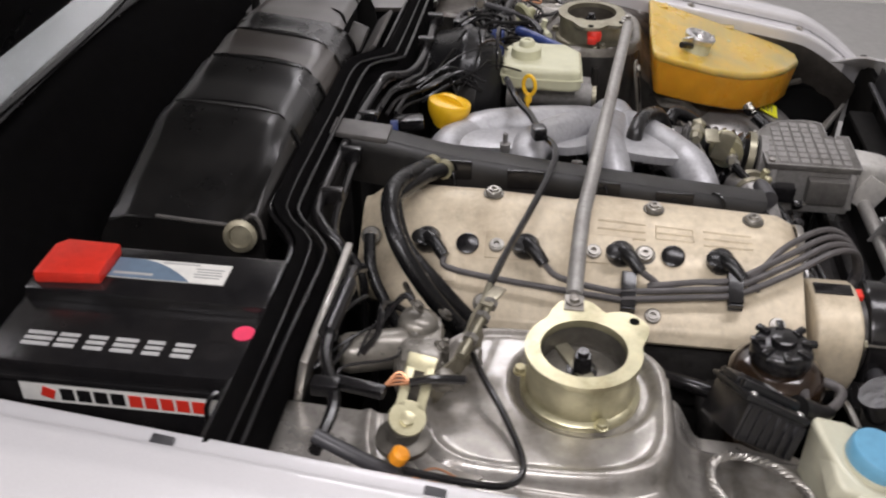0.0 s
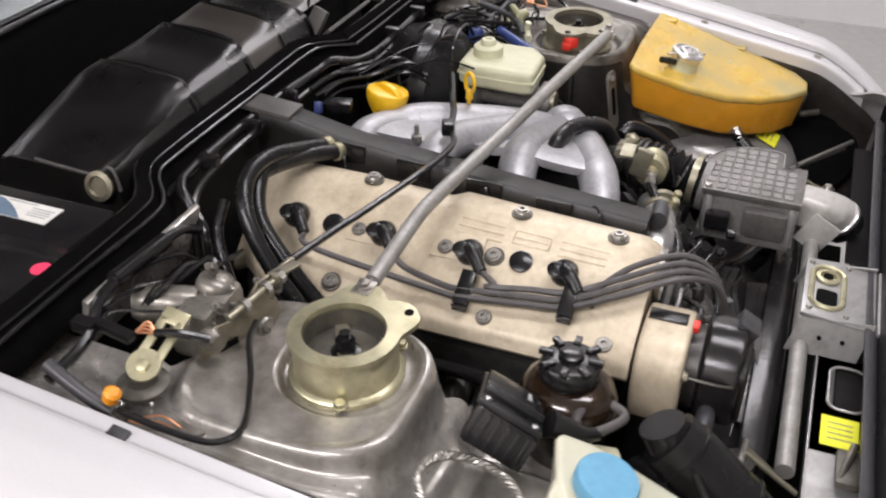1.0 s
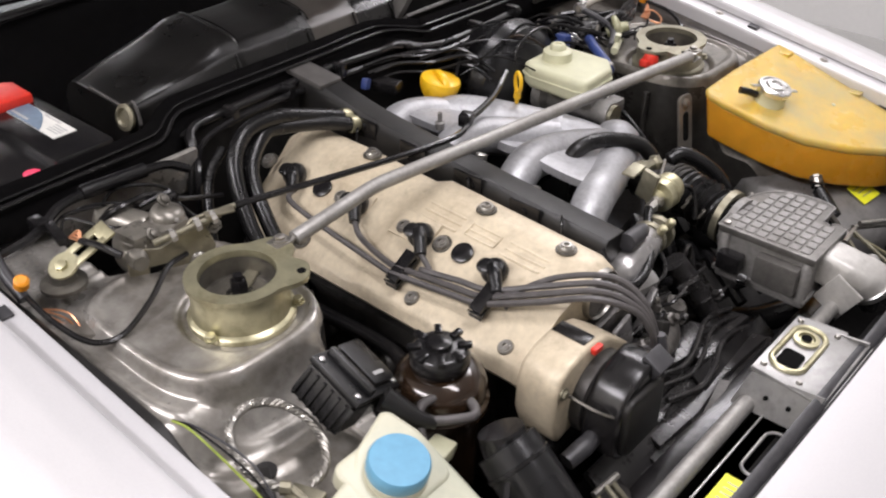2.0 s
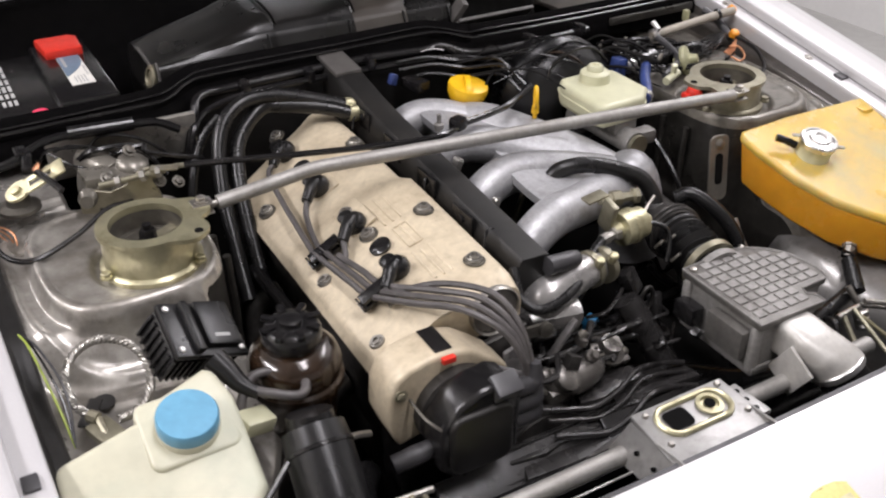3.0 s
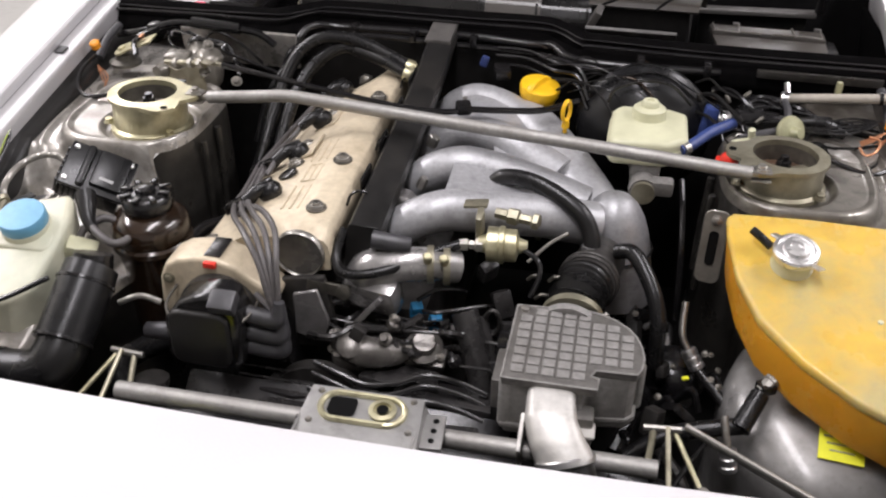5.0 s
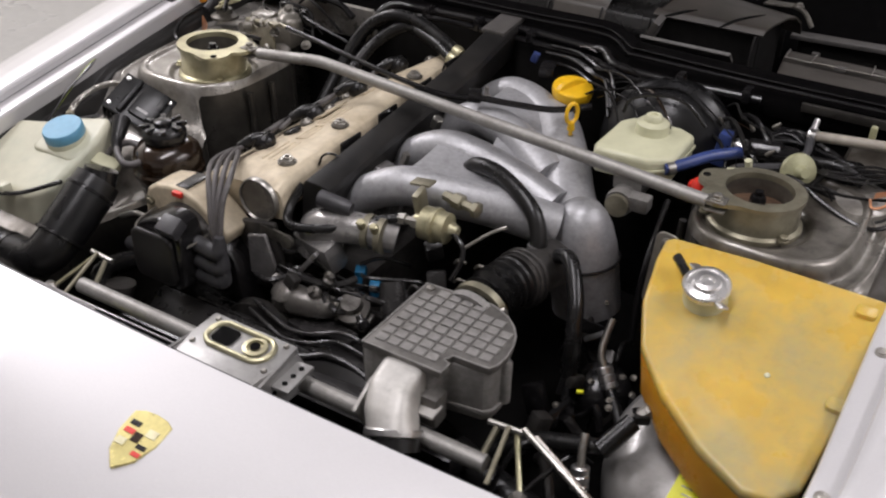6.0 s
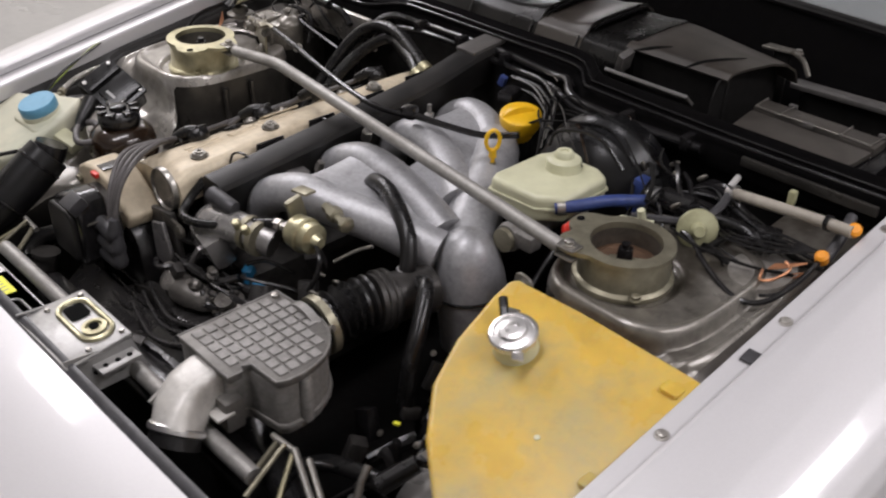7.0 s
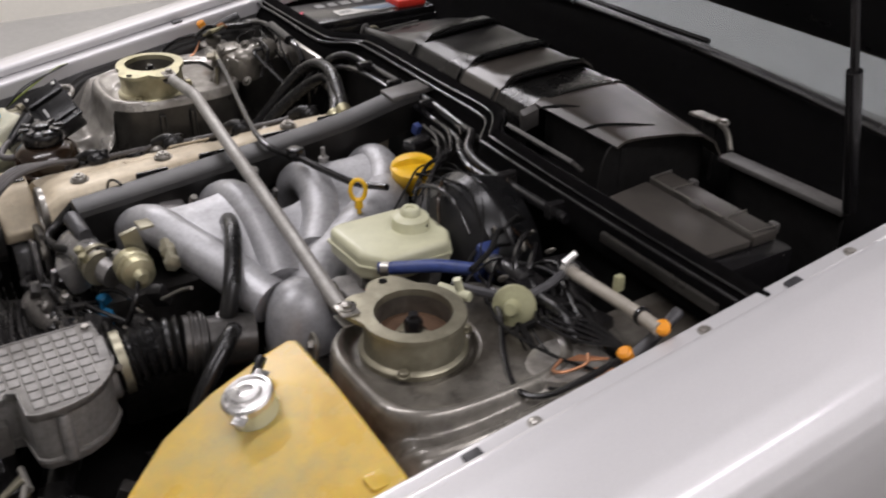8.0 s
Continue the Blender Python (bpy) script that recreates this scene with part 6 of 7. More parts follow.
can = thing("intake_duct", (-0.463, -0.420, 0.55), "thick black intake duct with a rubber elbow", "duct")
part("body", tube([(-0.454, -0.372, 0.668), (-0.456, -0.396, 0.650), (-0.459, -0.430, 0.624), (-0.463, -0.462, 0.600)], [0.0385, 0.0405, 0.0405, 0.0395], 28, 8), BLACKSATIN, can, "black moulded sleeve", angle=60)
part("top", tube([(-0.453, -0.362, 0.686), (-0.454, -0.372, 0.668), (-0.455, -0.380, 0.660)], [0.028, 0.030, 0.031], 24, 4), BLACK, can, "black collar")
for k in (0.0, 1.0):
    c = Vector((-0.456, -0.392, 0.653)).lerp(Vector((-0.463, -0.462, 0.600)), k)
    part("band", lathe([(0.0405, -0.003), (0.0422, -0.002), (0.0422, 0.002), (0.0405, 0.003)], c, (-0.04, -0.79, -0.61), 28), BLACK, can)
part("moulded_tab", moved(box((0, 0, 0), (0.014, 0.034, 0.008), 0.003), Matrix.Translation((-0.452, -0.44, 0.652)) @ Matrix.Rotation(radians(37), 4, "X")), BLACKSATIN, can)
part("elbow", tube([(-0.461, -0.452, 0.607), (-0.466, -0.480, 0.586), (-0.485, -0.498, 0.572), (-0.53, -0.502, 0.568), (-0.60, -0.498, 0.566), (-0.68, -0.490, 0.564)], [0.037, 0.036, 0.034, 0.030, 0.029, 0.029], 22, 8), RUBBER, can, "black rubber elbow")
part("clamp", lathe([(0.0315, -0.005), (0.0315, 0.005)], (-0.545, -0.5015, 0.5675), (1, 0, 0), 26), BLACK, can)
part("bracket", tube([(-0.43, -0.36, 0.60), (-0.40, -0.35, 0.61), (-0.37, -0.345, 0.60)], 0.005, 8), STEEL, can)

washer = thing("washer_bottle", (-0.63, -0.36, 0.45), "cream plastic washer bottle with a blue cap", "washer bottle")
wb = [(-0.532, -0.262), (-0.545, -0.258), (-0.60, -0.275), (-0.622, -0.290), (-0.73, -0.305), (-0.735, -0.40), (-0.66, -0.44), (-0.55, -0.44), (-0.525, -0.41), (-0.522, -0.30)]
bm = prism(wb, 0, 1, 0)
for v in bm.verts:
    v.co.z = 0.712 + 0.42 * (v.co.y + 0.27) + 0.10 * min(0, v.co.x + 0.60) if v.co.z > 0.5 else 0.45
body = part("body", bevelled(bm, 0.012, 4, 40), WHITEPL, washer, "cream moulded body", angle=60)
part("fluid_level", prism([(-0.628 + (x + 0.628) * 1.004, -0.350 + (y + 0.350) * 1.006) for x, y in wb], 0.455, 0.588, 0.010, 4), TEALPL, washer, "lower half tinted green by washer fluid", angle=60)
part("shoulder", moved(prism(rounded(-0.052, -0.046, 0.052, 0.046, 0.014), -0.030, -0.002, 0.006, 3), Matrix.Translation((-0.583, -0.318, 0.693)) @ Matrix.Rotation(radians(18), 4, "X")), WHITEPL, body, "raised square shoulder")
part("neck", lathe([(0.036, -0.03), (0.036, 0.004), (0.033, 0.005)], (-0.583, -0.322, 0.693), (0, -0.25, 1), 28), WHITEPL, body)
part("cap", lathe([(0.034, 0.002), (0.0355, 0.005), (0.0355, 0.019), (0.0335, 0.0225), (0.010, 0.023)], (-0.583, -0.322, 0.693), (0, -0.25, 1), 36), BLUECAP, washer, "sky blue filler cap")
part("hose", tube([(-0.70, -0.475, 0.655), (-0.62, -0.462, 0.640), (-0.56, -0.452, 0.648), (-0.50, -0.41, 0.668)], 0.004, 8), BLACK, washer, "thin black hose")
part("hose_clip", box((-0.600, -0.452, 0.645), (0.024, 0.02, 0.022), 0.004), WHITEPL, washer)

# ---- battery ----
battery = thing("battery", (-0.565, 0.50, 0.606), "black car battery with a red terminal cover and white label", "battery")
case = part("case", box((-0.565, 0.505, 0.695), (0.196, 0.290, 0.175), 0.006), BLACK, battery, "black plastic case")
part("lid", merge(box((-0.565, 0.505, 0.792), (0.204, 0.298, 0.030), 0.006), box((-0.515, 0.505, 0.812), (0.095, 0.290, 0.022), 0.006)), BLACK, battery, "black stepped lid")
part("handle_ridge", box((-0.668, 0.505, 0.7835), (0.006, 0.296, 0.008), 0.003), BLACK, case)
lab = part("top_label", box((-0.511, 0.491, 0.8238), (0.038, 0.140, 0.001), 0), LABELWHITE, battery, "white and blue paper label")
part("blue_field", moved(prism([(-0.0188, 0.0697), (0.0188, 0.0697), (0.0175, 0.036), (0.0135, 0.020), (0.006, 0.004), (-0.003, -0.010), (-0.0115, -0.021), (-0.0188, -0.029)], 0, 0.0006, 0), Matrix.Translation((-0.511, 0.491, 0.8244))), LABELBLUE, lab)
for k in range(4):
    part("print_bar", box((-0.5035 - 0.0052 * k, 0.444, 0.8247), (0.0020, 0.034 - 0.004 * (k % 2), 0.0005), 0), LABELGREY, lab)
part("print_bar", box((-0.4965, 0.482, 0.8247), (0.0022, 0.045, 0.0005), 0), LABELGREY, lab)
part("white_field", box((-0.5225, 0.532, 0.8252), (0.0045, 0.048, 0.0005), 0), LABELGREY, lab, "pale printed strip")
part("terminal_cover", prism([(-0.545, 0.562), (-0.482, 0.562), (-0.480, 0.628), (-0.492, 0.640), (-0.552, 0.640)], 0.822, 0.838, 0.004, 2), RED, battery, "bright red terminal cover")
part("status_dot", lathe([(0.0125, 0), (0.0125, 0.001)], (-0.592, 0.378, 0.8075), (0, 0, 1), 24), PINK, battery, "round pink sticker")
random.seed(4)
for k, w in enumerate((0.045, 0.032, 0.030, 0.036, 0.028, 0.030)):
    y = 0.600 - 0.033 * k
    part("print_bar", merge(*[box((-0.638 + 0.009 * j, y, 0.8077), (0.0055, w * 0.72, 0.0008), 0) for j in range(3)]), LABELGREY, battery, "rows of pale print")
side = part("side_label", box((-0.6645, 0.4998, 0.7615), (0.001, 0.228, 0.0265), 0), LABELWHITE, battery, "white side label with black and red print")
part("mark", moved(box((0, 0, 0), (0.001, 0.015, 0.014), 0), pose(-0.6653, 0.582, 0.7615, 20)), RED, side)
for k in range(4):
    part("mark_bar", box((-0.6653, 0.5600 - 0.0193 * k, 0.7610), (0.001, 0.0155, 0.0165), 0), BLACK, side)
for k in range(5):
    part("mark_bar", box((-0.6653, 0.4820 - 0.0178 * k, 0.7605), (0.001, 0.0145, 0.0165), 0), RED, side)
part("strap", tube([(-0.640, 0.352, 0.792), (-0.672, 0.395, 0.780), (-0.668, 0.40, 0.70)], 0.003, 6), BLACK, battery)

# ---- cowl: moulded shroud, fuse box ----
shroud = thing("air_shroud", (0.0, 0.52, 0.606), "black moulded plastic shroud over the heater fan", "shroud")


SHROUD_CUT = [(0.416, 0.770), (0.418, 0.795), (0.422, 0.822), (0.432, 0.845), (0.452, 0.858), (0.50, 0.863), (0.56, 0.867), (0.600, 0.868), (0.624, 0.858), (0.640, 0.830)]


def shell(x0, x1, lift, flare, back=0.0, drop=0.0):
    """One length of the duct: a steep front, a broad flat top and a rolled back edge; its far end flares up over the next one."""
    def f(u, v):
        k = v * (len(SHROUD_CUT) - 1)
        i = min(int(k), len(SHROUD_CUT) - 2)
        y, z = (SHROUD_CUT[i][c] + (SHROUD_CUT[i + 1][c] - SHROUD_CUT[i][c]) * (k - i) for c in (0, 1))
        top = step(0.38, 0.5, v) * (1 - step(0.8, 0.95, v))
        x = x0 + (x1 - x0) * u + back * step(0.3, 1, v) * u
        return Vector((x, y, z + lift * step(0.1, 0.45, v) + flare * top * step(0.55, 1.0, u) - 0.004 * (1 - step(0.0, 0.25, u)) * top - max(0.0, -0.20 - x) * 0.26 * step(0.2, 0.5, v) - drop * u * step(0.42, 0.9, v)))
    return f


for x0, x1, lift, flare, back, dusty in ((-0.386, -0.168, 0.0, 0.007, 0.0, 0), (-0.176, -0.012, 0.0, 0.008, 0.012, 0), (-0.018, 0.098, -0.002, 0.008, 0.02, 1),
                                         (0.092, 0.196, -0.006, 0.004, 0.02, 0), (0.190, 0.398, 0.0, 0.0, 0.03, 1)):
    f = shell(x0, x1, lift, flare, back, 0.030 if x1 > 0.3 else 0.0)
    low = 0.37 if x1 > 0.3 else 0.0
    part("segment", grid(lambda u, v: f(u, low + (1 - low) * v), 18, 36, 0.004), SHROUDSHEEN if dusty else SHROUDMAT, shroud, "satin black segment, paler for dust and sheen" if dusty else "satin black segment", angle=40)
    if flare > 0.005:
        part("raised_edge", tube([tuple(f(1, v) + Vector((0, 0, 0.001))) for v in np.linspace(0.40, 0.80, 9)], [0.0012, 0.0030, 0.0034, 0.0030, 0.0014], 8, 3), SHROUDMAT, shroud, "raised fin across the duct")
        part("slit", tube([tuple(f(1, v) + Vector((0.007, 0, -0.004))) for v in np.linspace(0.42, 0.78, 9)], [0.001, 0.005, 0.007, 0.005, 0.001], 8, 3, squash=0.6), HOLE, shroud, "dark notch behind the fin")
    if x1 < 0.3:
        part("front_rib", tube([tuple(f(0.93, v) + Vector((0, -0.002, 0.001))) for v in np.linspace(0.12, 0.34, 5)], 0.0022, 6, 3), SHROUDMAT, shroud)
f = shell(0.190, 0.398, 0.0, 0.0, 0.03, 0.030)
for u, v0, v1 in ((0.60, 0.34, 0.62), (0.10, 0.36, 0.50)):
    part("slit", tube([tuple(f(u + 0.04 * k, v0 + (v1 - v0) * k / 6) + Vector((0, 0, 0.001))) for k in range(7)], [0.0008, 0.003, 0.0035, 0.003, 0.0008], 8, 3, squash=0.5), HOLE, shroud, "narrow dark slit")
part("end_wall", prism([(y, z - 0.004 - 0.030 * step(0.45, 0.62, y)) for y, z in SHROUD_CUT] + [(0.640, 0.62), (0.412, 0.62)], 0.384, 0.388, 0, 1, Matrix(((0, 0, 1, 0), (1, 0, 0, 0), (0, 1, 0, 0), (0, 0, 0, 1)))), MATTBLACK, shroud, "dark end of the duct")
part("end_wall", prism([(y, z - 0.052 * step(0.415, 0.46, y)) for y, z in SHROUD_CUT] + [(0.640, 0.62), (0.412, 0.62)], -0.391, -0.386, 0, 1, Matrix(((0, 0, 1, 0), (1, 0, 0, 0), (0, 1, 0, 0), (0, 0, 0, 1)))), SHROUDMAT, shroud)
# Added matt black sheet; the shade below the top panel is its colour.
part("shade_sheet", box((0.295, 0.462, 0.740), (0.19, 0.012, 0.20), 0.003), MATTBLACK, shroud, "black sheet standing for the shade under the top")
part("end_bead", tube([(-0.389, y - 0.002, z + 0.002 - 0.050 * step(0.415, 0.46, y)) for y, z in SHROUD_CUT[1:7]], 0.0028, 6, 3), PALEDUST, shroud, "worn pale bead along the open end")
part("round_boss", lathe([(0.022, 0), (0.022, 0.006), (0.015, 0.008), (0.013, 0.003)], (-0.394, 0.445, 0.802), (-1, -0.1, 0.3), 22), ZINCDULL, shroud, "round metal boss")
part("front_strip", box((0.275, 0.396, 0.812), (0.172, 0.007, 0.034), 0.002, 48), PALEDUST, shroud, "pale worn front strip")
part("end_flap", box((0.205, 0.418, 0.832), (0.014, 0.030, 0.046), 0.003, 20, 24), PALEDUST, shroud, "pale worn flap")

fuse = thing("fuse_box", (0.56, 0.46, 0.606), "black fuse box with a flat grey-black lid", "fuse box")
part("box", box((0.562, 0.455, 0.695), (0.225, 0.150, 0.18), 0.008), BLACK, fuse, "black box")
part("lid", prism([(0.447, 0.364), (0.642, 0.360), (0.648, 0.470), (0.434, 0.474)], 0.788, 0.799, 0.004), LIDMAT, fuse, "flat dusty lid with moulded edges")
part("lid_step", prism([(0.434, 0.478), (0.648, 0.474), (0.648, 0.522), (0.430, 0.524)], 0.786, 0.803, 0.004), LIDMAT, fuse, "raised step along the lid")
for x0, x1 in ((0.436, 0.486), (0.588, 0.642)):
    part("clip", tube([(x0, 0.526, 0.796), (x0, 0.522, 0.8055), (x0 + 0.002, 0.478, 0.8055), (x1 - 0.002, 0.476, 0.8055), (x1, 0.520, 0.8055), (x1, 0.526, 0.796)], 0.0015, 6, straight=True), STEEL, fuse, "bent wire clip")
    part("clip_tab", box((x1 - 0.004, 0.524, 0.800), (0.014, 0.010, 0.016), 0.002), PALEDUST, fuse)
part("wire_rail", tube([(0.486, 0.476, 0.806), (0.588, 0.475, 0.806)], 0.0018, 6, straight=True), GRIMY, fuse)
part("latch", box((0.536, 0.476, 0.804), (0.020, 0.012, 0.008), 0.002), PALEDUST, fuse)
ledge = thing("cowl_ledge", (0.48, 0.66, 0.606), "grey plastic ledge at the back of the cowl", "ledge")
part("ledge", box((0.53, 0.672, 0.787), (0.25, 0.034, 0.010), 0.004, 0, -2, -1), PALEDUST, ledge)
part("support", box((0.53, 0.680, 0.695), (0.22, 0.01, 0.17), 0.003), MATTBLACK, ledge)
lever = thing("heater_lever", (0.40, 0.655, 0.80), "grey metal lever bracket at the back of the cowl", "bracket")
part("plate", prism([(0.345, 0.640), (0.405, 0.648), (0.412, 0.668), (0.350, 0.664)], 0.842, 0.847, 0.001, 1), GRIMY, lever, "flat metal plate")
part("stand", box((0.38, 0.658, 0.79), (0.03, 0.008, 0.105), 0.002), MATTBLACK, lever)
part("rod", tube([(0.40, 0.650, 0.848), (0.425, 0.648, 0.838), (0.445, 0.640, 0.815)], 0.005, 8), GRIMY, lever)
part("nut", bolt_head((0.412, 0.652, 0.846), (0, 0, 1), 0.006, 0.008), STEEL, lever)

# ---- cruise actuator on the left inner wing ----
BAYMET = material("dull_motor_metal", (0.21, 0.196, 0.168), 0.33, 0.45, 0.15, 60, 14, 0.75, (0.075, 0.066, 0.054), 0.06, coat=0.2)
PLATED = material("stained_plated_steel", (0.32, 0.295, 0.22), 0.34, 0.6, 0.15, 60, 18, 0.75, (0.12, 0.10, 0.07), 0.05)
act = thing("throttle_actuator", (-0.55, 0.22, 0.66), "grey metal cruise control actuator with a cable", "actuator")
part("motor", lathe([(0.022, 0), (0.024, 0.004), (0.024, 0.070), (0.020, 0.078), (0.008, 0.080)], (-0.525, 0.208, 0.752), (-0.36, 0.85, 0.08), 26), BAYMET, act, "dull metal motor can")
gearbox = part("gearbox", merge(box((-0.530, 0.192, 0.742), (0.105, 0.056, 0.056), 0.016, 0, 0, 6), box((-0.556, 0.186, 0.768), (0.045, 0.046, 0.020), 0.007, 0, 4, 6), lathe([(0.024, -0.02), (0.025, 0.006), (0.022, 0.014), (0.012, 0.018), (0.003, 0.019)], (-0.500, 0.198, 0.764), (0.15, -0.2, 1), 22),
                                lathe([(0.014, 0), (0.014, 0.012), (0.010, 0.016), (0.010, 0.024)], (-0.575, 0.164, 0.752), (-0.3, -1, 0.1), 16)), BAYMET, act, "grimy cast gearbox with a domed cover", angle=50)
for dx, dz in ((-0.030, 0.0), (-0.008, -0.004), (0.014, -0.002)):
    part("rib", box((-0.530 + dx, 0.163, 0.742 + dz), (0.005, 0.008, 0.044), 0.002, 0, 0, 6), BAYMET, gearbox)
for dx, dy in ((-0.022, 0.0), (0.022, 0.004), (0.0, -0.022)):
    part("screw", bolt_head((-0.500 + dx, 0.198 + dy, 0.770), (0.15, -0.2, 1), 0.0035, 0.004), STEEL, gearbox)
plate_edge = [(0.0, 0.712), (0.0, 0.748), (0.014, 0.764), (0.046, 0.758), (0.070, 0.768), (0.092, 0.791), (0.122, 0.797), (0.128, 0.784), (0.112, 0.770), (0.120, 0.742), (0.112, 0.712), (0.070, 0.694), (0.030, 0.698)]
plate = part("bracket", prism(plate_edge, -0.002, 0.002, 0.001, 1, pose(-0.588, 0.168, 0, 0, 0, -22) @ Matrix.Rotation(radians(90), 4, "X")), PLATED, act, "stained plated bracket for the cable")
part("fold", box((-0.470, 0.113, 0.795), (0.040, 0.016, 0.003), 0.001, 0, 0, -22), PLATED, plate)
part("slot", box((-0.552, 0.1505, 0.728), (0.026, 0.003, 0.009), 0.001, 0, 0, -22), HOLE, plate, "dark slot")
part("bush", lathe([(0.011, 0), (0.012, 0.003), (0.010, 0.006), (0.005, 0.007)], (-0.502, 0.130, 0.728), (-0.37, -0.93, 0), 16), STEEL, plate, "bright bush")
part("threaded_end", tube([(-0.560, 0.140, 0.776), (-0.470, 0.112, 0.792)], [0.0052, 0.0048], 10, straight=True), ZINCDULL, act, "threaded cable end")
for k in (0.25, 0.62, 0.86):
    part("nut", lathe([(0.0095, 0), (0.0095, 0.007), (0.007, 0.008)], (-0.560 + 0.090 * k, 0.140 - 0.028 * k, 0.776 + 0.016 * k), (0.94, -0.29, 0.17), 6), STEEL, act, "bright hexagon nut")
part("yellow_bracket", moved(merge(box((0.0, -0.013, 0), (0.062, 0.013, 0.005), 0.002), box((0.0, 0.013, 0), (0.062, 0.013, 0.005), 0.002), box((0.034, 0, 0), (0.024, 0.039, 0.005), 0.002), lathe([(0.024, -0.0025), (0.024, 0.0025)], (-0.044, 0, 0), (0, 0, 1), 20), lathe([(0.010, 0.002), (0.010, 0.008), (0.006, 0.009)], (-0.046, 0, 0), (0, 0, 1), 6)), pose(-0.632, 0.180, 0.790, 12, -24, -6) @ Matrix.Scale(0.82, 4)), ZINC, act, "yellow plated fork bracket")
part("mount", lathe([(0.030, 0), (0.030, 0.006), (0.018, 0.010), (0.016, 0.02), (0.008, 0.022)], (-0.668, 0.188, 0.745), (0, 0, 1), 22), GRIMY, act, "round rubber-bushed mount")
for x, y, z in ((-0.478, 0.125, 0.770), (-0.510, 0.128, 0.722), (-0.44, 0.175, 0.735), (-0.545, 0.165, 0.772), (-0.50, 0.20, 0.792)):
    part("nut", bolt_head((x, y, z), (0.3, -0.6, 0.7), 0.007, 0.008), GRIMY, act)
part("cable_end", tube([(-0.475, 0.124, 0.790), (-0.43, 0.118, 0.789)], 0.0042, 8, straight=True), ZINCDULL, act, "brass cable end")
part("cable", tube([(-0.44, 0.119, 0.789), (-0.36, 0.105, 0.784), (-0.25, 0.082, 0.778), (-0.12, 0.058, 0.772), (-0.04, 0.055, 0.768), (0.02, 0.085, 0.762)], 0.0052, 8), BLACK, act, "long black cable")
part("cable_joint", box((0.008, 0.082, 0.768), (0.026, 0.022, 0.022), 0.005, 0, 0, 20), BLACK, act)
part("cable_tail", tube([(0.02, 0.082, 0.766), (0.08, 0.10, 0.762), (0.14, 0.125, 0.758), (0.20, 0.150, 0.77)], 0.006, 8), BLACK, act, "black cable tail")
part("harness", merge(tube([(-0.72, 0.270, 0.770), (-0.66, 0.262, 0.785), (-0.60, 0.285, 0.798), (-0.52, 0.288, 0.795), (-0.44, 0.29, 0.79), (-0.40, 0.285, 0.77)], 0.007, 8), tube([(-0.57, 0.290, 0.800), (-0.47, 0.287, 0.796)], 0.011, 10, straight=True)), BLACK, act, "black taped wiring")
part("connector", merge(box((-0.640, 0.240, 0.790), (0.014, 0.060, 0.012), 0.003, 0, 0, -10), box((-0.644, 0.275, 0.790), (0.018, 0.03, 0.016), 0.003)), BLACK, act, "black wire connector")
for k in range(4):
    part("bare_wire", tube([(-0.636, 0.212, 0.792), (-0.637 + 0.003 * k, 0.198, 0.796 + 0.003 * k), (-0.634, 0.184, 0.797)], 0.0016, 5), COPPER, act, "copper wire")
part("sheath", tube([(-0.634, 0.186, 0.797), (-0.628, 0.160, 0.800), (-0.612, 0.130, 0.788)], 0.005, 8), BLACK, act)

# ---- wiring round the rear of the bay ----
loom = thing("wiring_loom", (0.0, 0.36, 0.76), "black wiring loom along the bulkhead", "wiring")
part("conduit", tube(wander([(-0.39, 0.30, 0.70), (-0.37, 0.318, 0.765), (-0.335, 0.352, 0.785), (-0.27, 0.368, 0.790), (-0.05, 0.372, 0.790), (0.09, 0.368, 0.790), (0.135, 0.348, 0.788), (0.175, 0.318, 0.786), (0.25, 0.312, 0.786), (0.44, 0.315, 0.785)], 0.006, 5), 0.0085, 10), BLACK, loom, "smooth black conduit")
part("conduit", tube(wander([(-0.395, 0.285, 0.66), (-0.375, 0.30, 0.745), (-0.33, 0.335, 0.772), (-0.22, 0.350, 0.778), (-0.03, 0.352, 0.776), (0.10, 0.345, 0.775), (0.15, 0.318, 0.773), (0.20, 0.298, 0.772), (0.30, 0.295, 0.77)], 0.007, 6), 0.006, 8), BLACK, loom, "black conduit")
for k, (dz, dy) in enumerate(((0.0, 0.0), (0.012, 0.008), (-0.014, -0.01), (0.006, -0.016))):
    part("cable", tube([(0.03, 0.335 + dy, 0.770 + dz), (0.09, 0.325 + dy, 0.772 + dz), (0.145, 0.295 + dy, 0.765 + dz), (0.19, 0.245 + dy, 0.758 + dz + 0.02), (0.215, 0.205 + dy, 0.75 + dz)], 0.0035, 6), BLACK, loom)
part("connector", box((0.008, 0.318, 0.762), (0.014, 0.013, 0.02), 0.003, 0, 20, 10), BLUE, loom, "blue wire connector")
part("red_wire", tube([(0.085, 0.350, 0.790), (0.105, 0.346, 0.793), (0.125, 0.336, 0.791)], 0.0016, 6), BROWN, loom)
part("stub", box((0.045, 0.30, 0.752), (0.03, 0.05, 0.02), 0.005, 0, 0, 15), BLACK, loom)
for x in (-0.26, -0.14, -0.02, 0.30, 0.42):
    part("loom_clip", box((x, 0.356 if x < 0.2 else 0.308, 0.788), (0.014, 0.03, 0.024), 0.003), BLACK, loom)
random.seed(11)
